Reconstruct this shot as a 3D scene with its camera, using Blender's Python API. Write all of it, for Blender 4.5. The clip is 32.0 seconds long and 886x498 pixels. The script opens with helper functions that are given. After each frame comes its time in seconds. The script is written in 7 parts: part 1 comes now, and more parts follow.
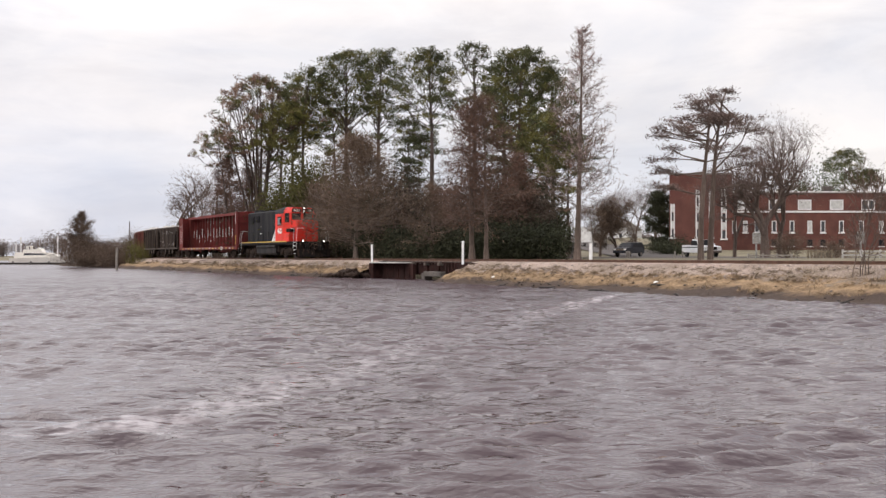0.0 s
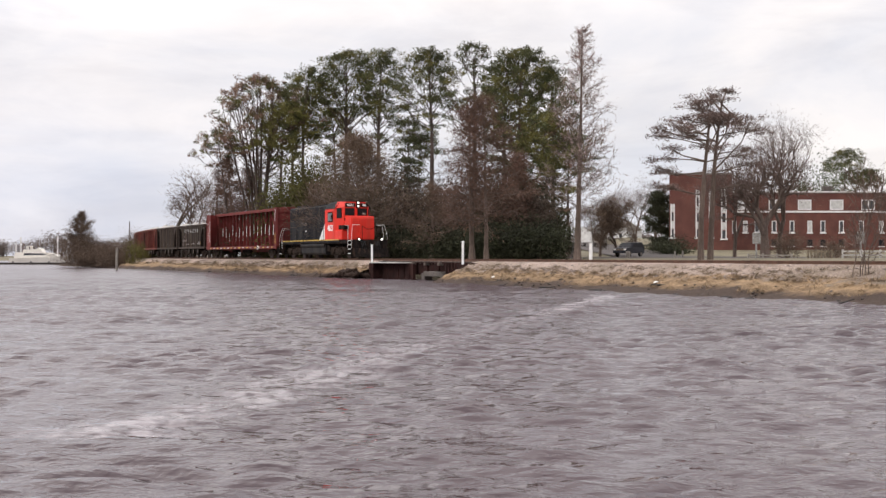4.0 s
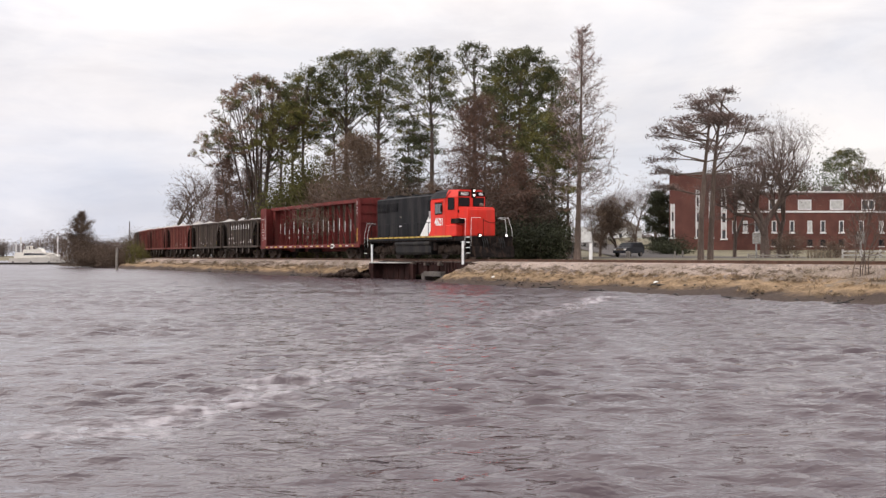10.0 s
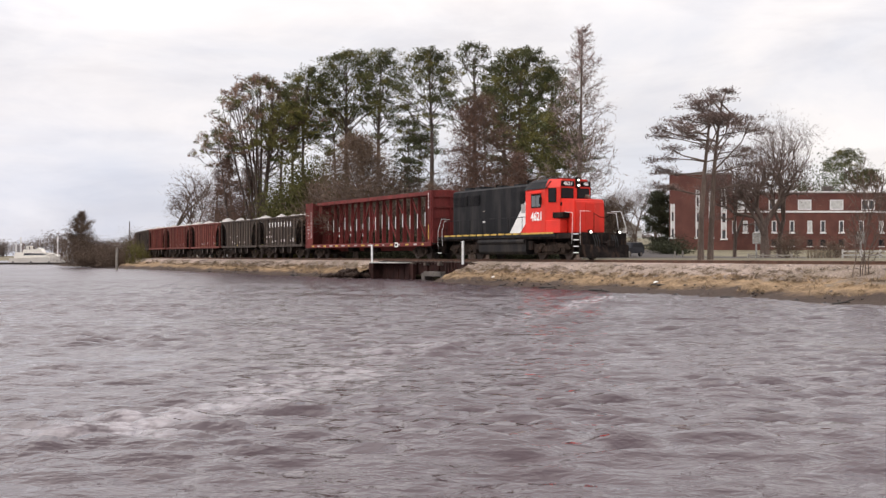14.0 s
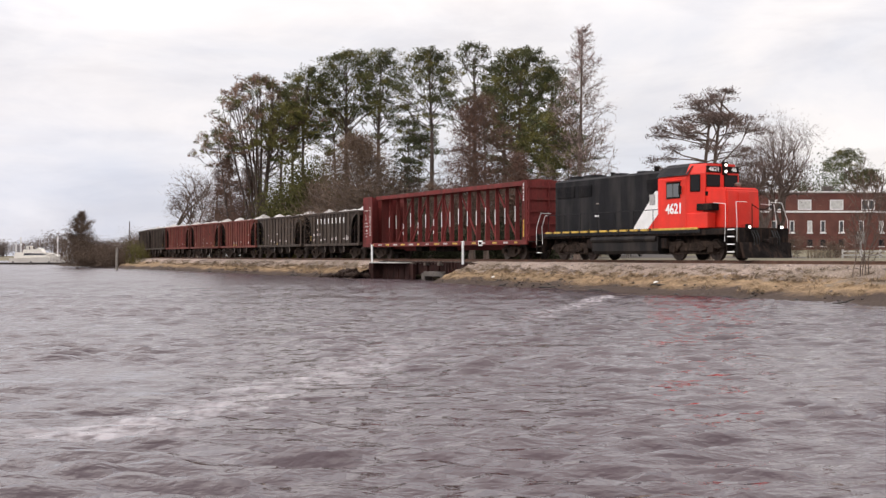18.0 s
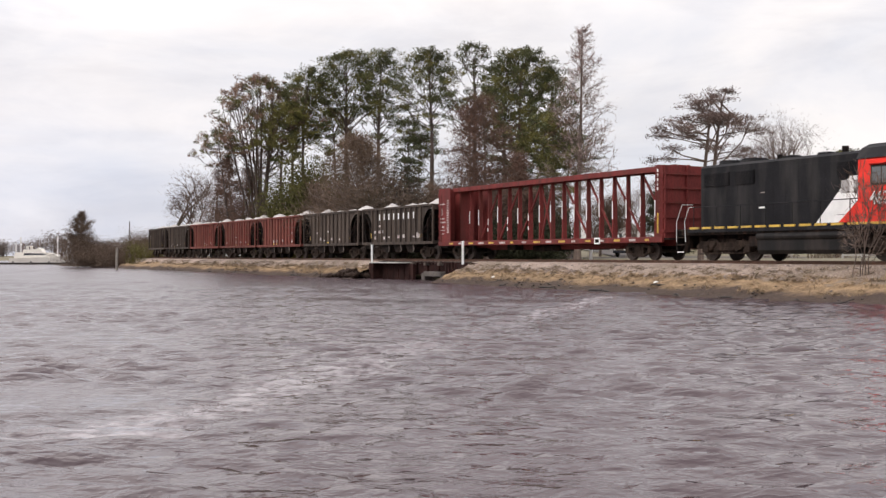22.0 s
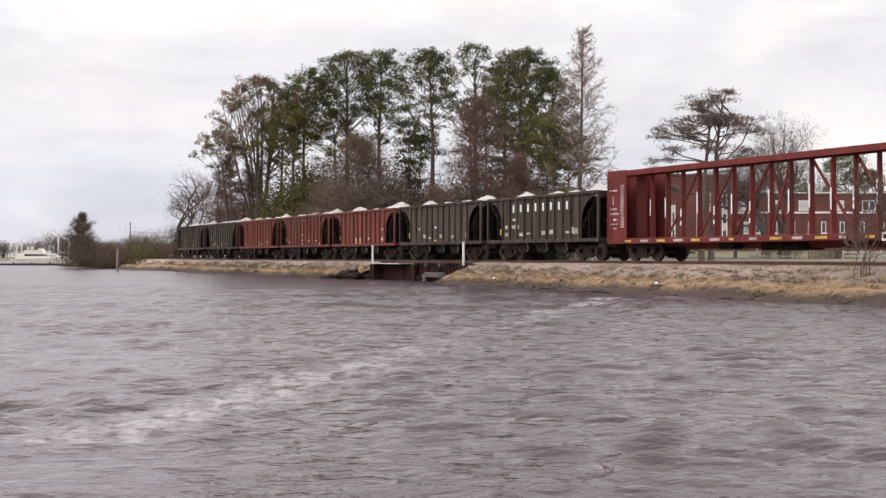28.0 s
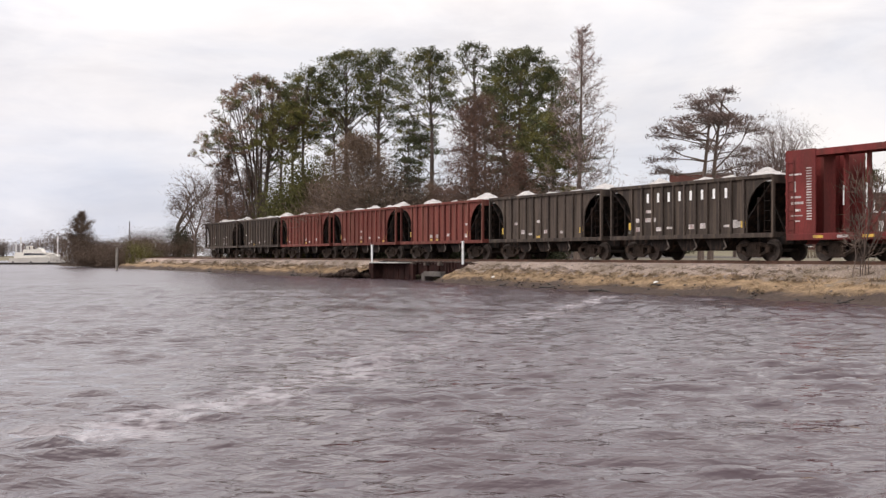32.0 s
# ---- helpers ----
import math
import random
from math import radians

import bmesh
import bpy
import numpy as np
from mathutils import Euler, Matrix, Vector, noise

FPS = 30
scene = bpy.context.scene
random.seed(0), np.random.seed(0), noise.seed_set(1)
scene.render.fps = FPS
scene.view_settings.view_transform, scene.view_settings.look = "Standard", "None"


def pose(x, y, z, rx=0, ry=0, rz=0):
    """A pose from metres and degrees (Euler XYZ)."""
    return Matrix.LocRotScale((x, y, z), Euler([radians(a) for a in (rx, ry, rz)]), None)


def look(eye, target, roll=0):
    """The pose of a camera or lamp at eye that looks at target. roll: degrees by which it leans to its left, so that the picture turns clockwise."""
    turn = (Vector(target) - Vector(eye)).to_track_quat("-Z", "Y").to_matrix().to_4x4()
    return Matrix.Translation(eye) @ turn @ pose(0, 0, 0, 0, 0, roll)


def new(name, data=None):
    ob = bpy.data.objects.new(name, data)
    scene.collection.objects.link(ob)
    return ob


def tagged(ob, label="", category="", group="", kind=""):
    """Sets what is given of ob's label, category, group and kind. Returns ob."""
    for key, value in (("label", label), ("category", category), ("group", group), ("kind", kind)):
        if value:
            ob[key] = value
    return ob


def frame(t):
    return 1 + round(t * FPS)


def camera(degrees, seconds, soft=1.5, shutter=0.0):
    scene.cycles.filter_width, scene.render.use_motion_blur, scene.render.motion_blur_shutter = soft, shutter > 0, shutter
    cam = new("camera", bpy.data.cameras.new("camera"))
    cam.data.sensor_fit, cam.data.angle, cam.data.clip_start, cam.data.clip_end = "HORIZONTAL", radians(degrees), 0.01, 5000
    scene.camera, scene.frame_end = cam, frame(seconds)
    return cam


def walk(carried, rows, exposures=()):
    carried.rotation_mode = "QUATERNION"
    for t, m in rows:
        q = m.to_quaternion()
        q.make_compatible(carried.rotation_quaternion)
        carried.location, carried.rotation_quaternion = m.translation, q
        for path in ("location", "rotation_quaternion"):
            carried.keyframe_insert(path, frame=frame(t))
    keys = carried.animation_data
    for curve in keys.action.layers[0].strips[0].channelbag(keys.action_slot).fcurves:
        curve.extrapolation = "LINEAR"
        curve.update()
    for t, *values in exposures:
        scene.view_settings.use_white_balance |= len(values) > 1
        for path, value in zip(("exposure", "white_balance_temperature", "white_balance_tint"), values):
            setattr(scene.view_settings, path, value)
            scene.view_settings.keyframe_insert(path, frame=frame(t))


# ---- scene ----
# Camera: on a tripod at the water's edge, with one slight nudge near the end
EYE = (0.0, 0.0, 1.66)
cam = camera(42.0, 32.0, soft=1.4)


def aim(up=0.332, turn=0.0):
    return pose(*EYE, 90 + up, 0, turn)


walk(cam, [(0.0, aim()), (26.0, aim()), (27.3, aim(0.375, 0.035)), (29.2, aim(0.375, 0.02)), (30.6, aim()), (32.0, aim())], exposures=[(0.0, 0.0, 6780, 14.5), (32.0, 0.0, 6780, 14.5)])

# Light: a bright overcast sky with a broad, weak sun behind the cloud
scene.view_settings.exposure = 0.0
world = bpy.data.worlds.new("overcast_sky")
scene.world = world
world.use_nodes = True
wt = world.node_tree
wt.nodes.clear()
SUN_EL, SUN_ROT = 40.0, 250.0


def wnode(kind, **kw):
    n = wt.nodes.new(kind)
    for k, v in kw.items():
        n.inputs[k.replace("_", " ")].default_value = v
    return n


sky = wt.nodes.new("ShaderNodeTexSky")
sky.sky_type, sky.sun_disc = "NISHITA", False
sky.sun_elevation, sky.sun_rotation = radians(SUN_EL), radians(SUN_ROT)
sky_bg = wnode("ShaderNodeBackground", Strength=0.10)
wt.links.new(sky.outputs[0], sky_bg.inputs[0])
co = wt.nodes.new("ShaderNodeTexCoord")
flat = wnode("ShaderNodeMapping")
flat.inputs["Scale"].default_value = (1.0, 1.0, 3.2)
wt.links.new(co.outputs["Generated"], flat.inputs[0])
cl1 = wnode("ShaderNodeTexNoise", Scale=2.2, Detail=7.0, Roughness=0.55, Distortion=0.35)
wt.links.new(flat.outputs[0], cl1.inputs["Vector"])
cl2 = wnode("ShaderNodeTexNoise", Scale=5.5, Detail=6.0, Roughness=0.6, Distortion=0.5)
wt.links.new(flat.outputs[0], cl2.inputs["Vector"])
cover = wt.nodes.new("ShaderNodeValToRGB")
cover.color_ramp.elements[0].position, cover.color_ramp.elements[0].color = 0.40, (0.77, 0.815, 0.89, 1)
cover.color_ramp.elements[1].position, cover.color_ramp.elements[1].color = 0.60, (1.0, 0.995, 0.99, 1)
wt.links.new(cl1.outputs[0], cover.inputs[0])
shade = wt.nodes.new("ShaderNodeValToRGB")
shade.color_ramp.elements[0].position, shade.color_ramp.elements[0].color = 0.36, (0.89, 0.89, 0.90, 1)
shade.color_ramp.elements[1].position, shade.color_ramp.elements[1].color = 0.58, (1, 1, 1, 1)
wt.links.new(cl2.outputs[0], shade.inputs[0])
mul = wt.nodes.new("ShaderNodeMix")
mul.data_type, mul.blend_type = "RGBA", "MULTIPLY"
mul.inputs[0].default_value = 1.0
wt.links.new(cover.outputs[0], mul.inputs[6])
wt.links.new(shade.outputs[0], mul.inputs[7])
# thinner, bluer cloud low in the west, whiter cloud overhead
xyz = wt.nodes.new("ShaderNodeSeparateXYZ")
wt.links.new(co.outputs["Generated"], xyz.inputs[0])
west = wnode("ShaderNodeMapRange")
for k, v in (("From Min", -0.02), ("From Max", -0.34), ("To Min", 0.0), ("To Max", 1.0)):
    west.inputs[k].default_value = v
wt.links.new(xyz.outputs[0], west.inputs["Value"])
low = wnode("ShaderNodeMapRange")
for k, v in (("From Min", 0.22), ("From Max", 0.06), ("To Min", 0.0), ("To Max", 0.85)):
    low.inputs[k].default_value = v
wt.links.new(xyz.outputs[2], low.inputs["Value"])
both = wt.nodes.new("ShaderNodeMath")
both.operation = "MULTIPLY"
wt.links.new(west.outputs[0], both.inputs[0])
wt.links.new(low.outputs[0], both.inputs[1])
tone = wt.nodes.new("ShaderNodeMix")
tone.data_type, tone.blend_type = "RGBA", "MULTIPLY"
wt.links.new(both.outputs[0], tone.inputs[0])
wt.links.new(mul.outputs[2], tone.inputs[6])
tone.inputs[7].default_value = (0.90, 0.925, 1.0, 1)
# an overcast sky grows brighter towards the zenith
rise = wnode("ShaderNodeMapRange")
for k, v in (("From Min", 0.18), ("From Max", 0.62), ("To Min", 1.06), ("To Max", 1.9)):
    rise.inputs[k].default_value = v
wt.links.new(xyz.outputs[2], rise.inputs["Value"])
# and brightest in the west, where the veiled sun stands
sunny = wnode("ShaderNodeMapRange")
for k, v in (("From Min", 0.05), ("From Max", -0.55), ("To Min", 0.0), ("To Max", 1.0)):
    sunny.inputs[k].default_value = v
wt.links.new(xyz.outputs[0], sunny.inputs["Value"])
high = wnode("ShaderNodeMapRange")
for k, v in (("From Min", 0.17), ("From Max", 0.42), ("To Min", 0.0), ("To Max", 1.15)):
    high.inputs[k].default_value = v
wt.links.new(xyz.outputs[2], high.inputs["Value"])
veil = wt.nodes.new("ShaderNodeMath")
veil.operation = "MULTIPLY_ADD"
wt.links.new(sunny.outputs[0], veil.inputs[0])
wt.links.new(high.outputs[0], veil.inputs[1])
wt.links.new(rise.outputs[0], veil.inputs[2])
cl_bg = wnode("ShaderNodeBackground", Strength=1.06)
wt.links.new(veil.outputs[0], cl_bg.inputs["Strength"])
wt.links.new(tone.outputs[2], cl_bg.inputs[0])
mixs = wt.nodes.new("ShaderNodeMixShader")
mixs.inputs[0].default_value = 0.9
wt.links.new(sky_bg.outputs[0], mixs.inputs[1])
wt.links.new(cl_bg.outputs[0], mixs.inputs[2])
wout = wt.nodes.new("ShaderNodeOutputWorld")
wt.links.new(mixs.outputs[0], wout.inputs[0])

sun_data = bpy.data.lights.new("sun", "SUN")
sun_data.energy, sun_data.angle, sun_data.color = 0.9, radians(14), (1.0, 0.96, 0.90)
sun = new("sun", sun_data)
_el, _az = radians(SUN_EL), radians(SUN_ROT)
sun.matrix_world = look((60 * math.sin(_az) * math.cos(_el), 60 * math.cos(_az) * math.cos(_el), 60 * math.sin(_el)), (0, 0, 0))

# ---- materials ----


def material(name, colour, rough=0.8, metal=0.0, vary=0.25, scale=3.0, fine=30.0, bump=0.15, second=None, per_object=0.0, dirt=None, dirt_amount=0.0, stretch=(1, 1, 1), bump_dist=0.02, spec=0.5, island=0.0):
    """A two-scale procedural surface: colour varied by a broad and a fine noise, optional second tone, stains and relief."""
    m = bpy.data.materials.new(name)
    m.use_nodes = True
    nt = m.node_tree
    b = nt.nodes["Principled BSDF"]
    tc = nt.nodes.new("ShaderNodeTexCoord")
    mp = nt.nodes.new("ShaderNodeMapping")
    mp.inputs["Scale"].default_value = stretch
    nt.links.new(tc.outputs["Object"], mp.inputs[0])
    n1 = nt.nodes.new("ShaderNodeTexNoise")
    n1.inputs["Scale"].default_value, n1.inputs["Detail"].default_value = scale, 5.0
    n2 = nt.nodes.new("ShaderNodeTexNoise")
    n2.inputs["Scale"].default_value, n2.inputs["Detail"].default_value = fine, 4.0
    for n in (n1, n2):
        nt.links.new(mp.outputs[0], n.inputs["Vector"])
    c2 = second or tuple(c * (1 - vary) for c in colour)
    c1 = tuple(min(1.0, c * (1 + vary * 0.6)) for c in colour)
    r1 = nt.nodes.new("ShaderNodeValToRGB")
    r1.color_ramp.elements[0].position, r1.color_ramp.elements[0].color = 0.35, (*c2, 1)
    r1.color_ramp.elements[1].position, r1.color_ramp.elements[1].color = 0.65, (*c1, 1)
    nt.links.new(n1.outputs[0], r1.inputs[0])
    mx = nt.nodes.new("ShaderNodeMix")
    mx.data_type, mx.blend_type = "RGBA", "OVERLAY"
    mx.inputs[0].default_value = min(1.0, vary * 2)
    nt.links.new(r1.outputs[0], mx.inputs[6])
    nt.links.new(n2.outputs[0], mx.inputs[7])
    col = mx.outputs[2]
    if per_object or island:
        hv = nt.nodes.new("ShaderNodeHueSaturation")
        if per_object:
            src = nt.nodes.new("ShaderNodeObjectInfo").outputs["Random"]
        else:
            src = nt.nodes.new("ShaderNodeNewGeometry").outputs["Random Per Island"]
        mr = nt.nodes.new("ShaderNodeMapRange")
        amt = per_object or island
        mr.inputs["To Min"].default_value, mr.inputs["To Max"].default_value = 1 - amt, 1 + amt
        nt.links.new(src, mr.inputs["Value"])
        nt.links.new(mr.outputs[0], hv.inputs["Value"])
        nt.links.new(col, hv.inputs["Color"])
        col = hv.outputs[0]
    if dirt:
        n3 = nt.nodes.new("ShaderNodeTexNoise")
        n3.inputs["Scale"].default_value, n3.inputs["Detail"].default_value = scale * 0.6, 8.0
        mp3 = nt.nodes.new("ShaderNodeMapping")
        mp3.inputs["Scale"].default_value = (stretch[0] * 2.5, stretch[1] * 2.5, stretch[2] * 0.5)
        mp3.inputs["Location"].default_value = (3.1, 7.7, 1.3)
        nt.links.new(tc.outputs["Object"], mp3.inputs[0])
        nt.links.new(mp3.outputs[0], n3.inputs["Vector"])
        rr = nt.nodes.new("ShaderNodeValToRGB")
        rr.color_ramp.elements[0].position, rr.color_ramp.elements[0].color = 0.48, (0, 0, 0, 1)
        rr.color_ramp.elements[1].position, rr.color_ramp.elements[1].color = 0.72, (dirt_amount,) * 3 + (1,)
        nt.links.new(n3.outputs[0], rr.inputs[0])
        md = nt.nodes.new("ShaderNodeMix")
        md.data_type = "RGBA"
        nt.links.new(rr.outputs[0], md.inputs[0])
        nt.links.new(col, md.inputs[6])
        md.inputs[7].default_value = (*dirt, 1)
        col = md.outputs[2]
    nt.links.new(col, b.inputs["Base Color"])
    b.inputs["Roughness"].default_value, b.inputs["Metallic"].default_value = rough, metal
    b.inputs["Specular IOR Level"].default_value = spec
    if bump:
        bp = nt.nodes.new("ShaderNodeBump")
        bp.inputs["Strength"].default_value, bp.inputs["Distance"].default_value = bump, bump_dist
        nt.links.new(n2.outputs[0], bp.inputs["Height"])
        nt.links.new(bp.outputs[0], b.inputs["Normal"])
    return m


def glow(name, colour, power):
    m = bpy.data.materials.new(name)
    m.use_nodes = True
    b = m.node_tree.nodes["Principled BSDF"]
    b.inputs["Base Color"].default_value = (*colour, 1)
    b.inputs["Emission Color"].default_value = (*colour, 1)
    b.inputs["Emission Strength"].default_value = power
    return m


def glass(name, colour=(0.03, 0.035, 0.04), rough=0.06):
    m = bpy.data.materials.new(name)
    m.use_nodes = True
    b = m.node_tree.nodes["Principled BSDF"]
    b.inputs["Base Color"].default_value = (*colour, 1)
    b.inputs["Roughness"].default_value = rough
    b.inputs["Specular IOR Level"].default_value = 0.7
    return m


M_loco_red = material("loco_red_paint", (0.70, 0.030, 0.016), 0.5, spec=0.3, vary=0.10, scale=1.2, fine=18, bump=0.03, dirt=(0.22, 0.05, 0.03), dirt_amount=0.25)
M_loco_black = material("loco_black_paint", (0.012, 0.0115, 0.013), 0.72, spec=0.14, vary=0.25, scale=1.0, fine=14, bump=0.04, dirt=(0.06, 0.055, 0.05), dirt_amount=0.4)
# underframe grime; its near-black also imitates shade in the hopper cars' recesses
M_loco_under = material("grime_and_recess_shade", (0.016, 0.013, 0.012), 0.95, spec=0.08, vary=0.4, scale=3, fine=25, bump=0.3, dirt=(0.062, 0.038, 0.028), dirt_amount=0.7)
M_white_paint = material("white_paint", (0.78, 0.78, 0.76), 0.5, vary=0.08, scale=2, fine=30, bump=0.03)
M_yellow_paint = material("yellow_paint", (0.56, 0.36, 0.05), 0.5, vary=0.2, scale=3, fine=25, bump=0.05, dirt=(0.15, 0.10, 0.05), dirt_amount=0.6)
M_cb_red = material("faded_red_car_paint", (0.150, 0.025, 0.022), 0.75, spec=0.25, vary=0.22, scale=0.9, fine=12, bump=0.06, dirt=(0.085, 0.026, 0.020), dirt_amount=0.8, stretch=(1.6, 1, 0.5), per_object=0.10)
M_hop_red = material("oxide_red_car_paint", (0.132, 0.036, 0.028), 0.8, stretch=(2.2, 1, 0.45), spec=0.2, vary=0.25, scale=1.2, fine=12, bump=0.08, dirt=(0.20, 0.115, 0.080), dirt_amount=0.5, per_object=0.28)
M_hop_black = material("weathered_black_car_paint", (0.058, 0.044, 0.036), 0.8, stretch=(2.2, 1, 0.45), spec=0.2, vary=0.3, scale=1.2, fine=12, bump=0.08, dirt=(0.125, 0.092, 0.070), dirt_amount=0.7, per_object=0.30)
M_stone_load = material("pale_crushed_stone", (0.47, 0.44, 0.415), 0.95, vary=0.25, scale=4, fine=40, bump=0.6, bump_dist=0.05)
M_steel = material("worn_steel", (0.16, 0.13, 0.11), 0.5, 0.7, vary=0.3, scale=6, fine=40, bump=0.1)
M_rail = material("rusty_rail_steel", (0.11, 0.055, 0.035), 0.7, 0.3, vary=0.3, scale=3, fine=30, bump=0.15)
M_tie = material("weathered_timber_tie", (0.09, 0.07, 0.058), 0.95, vary=0.35, scale=4, fine=30, bump=0.4, per_object=0.25)
# rust with the shade under the bridge put into its colour
M_rust_bridge = material("rust_with_bridge_shade", (0.032, 0.014, 0.012), 0.9, spec=0.1, vary=0.4, scale=2, fine=20, bump=0.3, dirt=(0.03, 0.02, 0.018), dirt_amount=0.7)
M_concrete = material("stained_concrete", (0.095, 0.080, 0.070), 0.9, vary=0.3, scale=2, fine=25, bump=0.3, dirt=(0.10, 0.085, 0.07), dirt_amount=0.8)
M_brick = material("red_brick", (0.138, 0.052, 0.039), 0.9, vary=0.25, scale=0.5, fine=22, bump=0.2, per_object=0.05, dirt=(0.12, 0.04, 0.032), dirt_amount=0.5)
M_white_trim = material("white_window_trim", (0.72, 0.70, 0.68), 0.6, vary=0.12, scale=3, fine=20, bump=0.05)
M_dark_frame = material("dark_painted_frame", (0.07, 0.035, 0.03), 0.7, vary=0.2, scale=3, fine=20, bump=0.05)
M_pane = glass("window_glass", (0.05, 0.05, 0.055), 0.08)
M_dark_pane = glass("dark_cab_glass", (0.010, 0.010, 0.012), 0.5)
M_dark_pane.node_tree.nodes["Principled BSDF"].inputs["Specular IOR Level"].default_value = 0.2
M_blind = material("pale_window_blind", (0.55, 0.54, 0.52), 0.8, vary=0.15, scale=2, fine=12, bump=0.05)
M_bark = material("grey_brown_bark", (0.130, 0.094, 0.076), 0.95, vary=0.35, scale=2, fine=14, bump=0.6, stretch=(1, 1, 0.25), bump_dist=0.05)
M_twig_bark = material("pale_brown_bark", (0.19, 0.145, 0.12), 0.95, vary=0.3, scale=2, fine=14, bump=0.4, stretch=(1, 1, 0.25))
M_bark_dark = material("dark_pine_bark", (0.085, 0.060, 0.050), 0.95, vary=0.35, scale=2, fine=14, bump=0.6, stretch=(1, 1, 0.3), bump_dist=0.05)
M_twig = material("brown_twigs", (0.120, 0.080, 0.056), 0.95, vary=0.4, scale=0.6, fine=6, bump=0.0, island=0.3)
M_twig_grey = material("grey_twigs", (0.24, 0.195, 0.185), 0.95, vary=0.3, scale=0.6, fine=6, bump=0.0, island=0.25)
M_twig_warm = material("warm_brown_twigs", (0.118, 0.078, 0.052), 0.95, vary=0.35, scale=0.6, fine=6, bump=0.0, island=0.3)
M_twig_russet = material("russet_twigs", (0.140, 0.078, 0.056), 0.95, vary=0.35, scale=0.6, fine=6, bump=0.0, island=0.3)
M_twig_pink = material("pinkish_grey_twigs", (0.30, 0.225, 0.205), 0.95, vary=0.3, scale=0.6, fine=6, bump=0.0, island=0.25)
M_twig_maple = material("red_budded_twigs", (0.30, 0.105, 0.095), 0.95, vary=0.3, scale=0.6, fine=6, bump=0.0, island=0.3)
M_cedar = material("olive_cedar_leaves", (0.095, 0.090, 0.030), 0.85, spec=0.2, vary=0.45, scale=0.5, fine=4, bump=0.0, island=0.2)
M_thicket = material("dark_brown_thicket_twigs", (0.070, 0.047, 0.033), 0.95, vary=0.4, scale=0.6, fine=6, bump=0.0, island=0.3)
M_twig_pale = material("pale_brown_twigs", (0.150, 0.100, 0.068), 0.95, vary=0.35, scale=0.6, fine=6, bump=0.0, island=0.3)
M_bud = material("dry_russet_foliage", (0.215, 0.130, 0.088), 0.95, vary=0.35, scale=0.5, fine=5, bump=0.0, island=0.4)
M_twig_dark = material("dark_twigs", (0.145, 0.100, 0.085), 0.95, vary=0.3, scale=0.6, fine=6, bump=0.0, island=0.3)
M_needle = material("pine_needles", (0.078, 0.084, 0.034), 0.85, spec=0.25, vary=0.45, scale=0.35, fine=3, bump=0.0, island=0.26)
M_needle_olive = material("olive_needles", (0.135, 0.122, 0.036), 0.85, spec=0.25, vary=0.45, scale=0.35, fine=3, bump=0.0, island=0.26)
M_needle_bright = material("fresh_green_needles", (0.062, 0.082, 0.027), 0.8, vary=0.4, scale=0.4, fine=3, bump=0.0, island=0.26)
M_shrub = material("dark_evergreen_leaves", (0.040, 0.043, 0.023), 0.85, spec=0.2, vary=0.45, scale=0.5, fine=4, bump=0.0, island=0.16)
M_dry_grass = material("dry_grass", (0.27, 0.19, 0.115), 0.95, vary=0.3, scale=0.8, fine=8, bump=0.2, island=0.3)
M_white_far = material("sunlit_white_hull", (0.76, 0.72, 0.65), 0.3, vary=0.05, scale=1, fine=8, bump=0.0)
M_far_wood = material("far_woods_winter", (0.17, 0.135, 0.12), 1.0, vary=0.25, scale=0.06, fine=0.4, bump=0.0, island=0.2)
M_asphalt = material("worn_asphalt", (0.098, 0.086, 0.080), 0.95, spec=0.15, vary=0.2, scale=0.4, fine=20, bump=0.2)
M_car_dark = material("dark_blue_car_paint", (0.010, 0.011, 0.016), 0.4, spec=0.2, vary=0.1, scale=1, fine=10, bump=0.0)
M_car_white = material("white_car_paint", (0.75, 0.75, 0.75), 0.3, vary=0.05, scale=1, fine=10, bump=0.0)
M_tyre = material("black_rubber", (0.018, 0.018, 0.018), 0.85, vary=0.3, scale=6, fine=40, bump=0.1)
M_light = glow("lit_headlamp", (1.0, 0.96, 0.9), 3.5)
M_wood_grey = material("silvered_wood", (0.26, 0.23, 0.20), 0.9, vary=0.3, scale=3, fine=25, bump=0.3)
M_dark_wood = material("wet_driftwood", (0.035, 0.028, 0.024), 0.8, vary=0.4, scale=3, fine=25, bump=0.4)
M_turf = material("winter_turf", (0.150, 0.128, 0.075), 0.97, vary=0.3, scale=0.25, fine=6, bump=0.4, dirt=(0.13, 0.10, 0.07), dirt_amount=0.7)


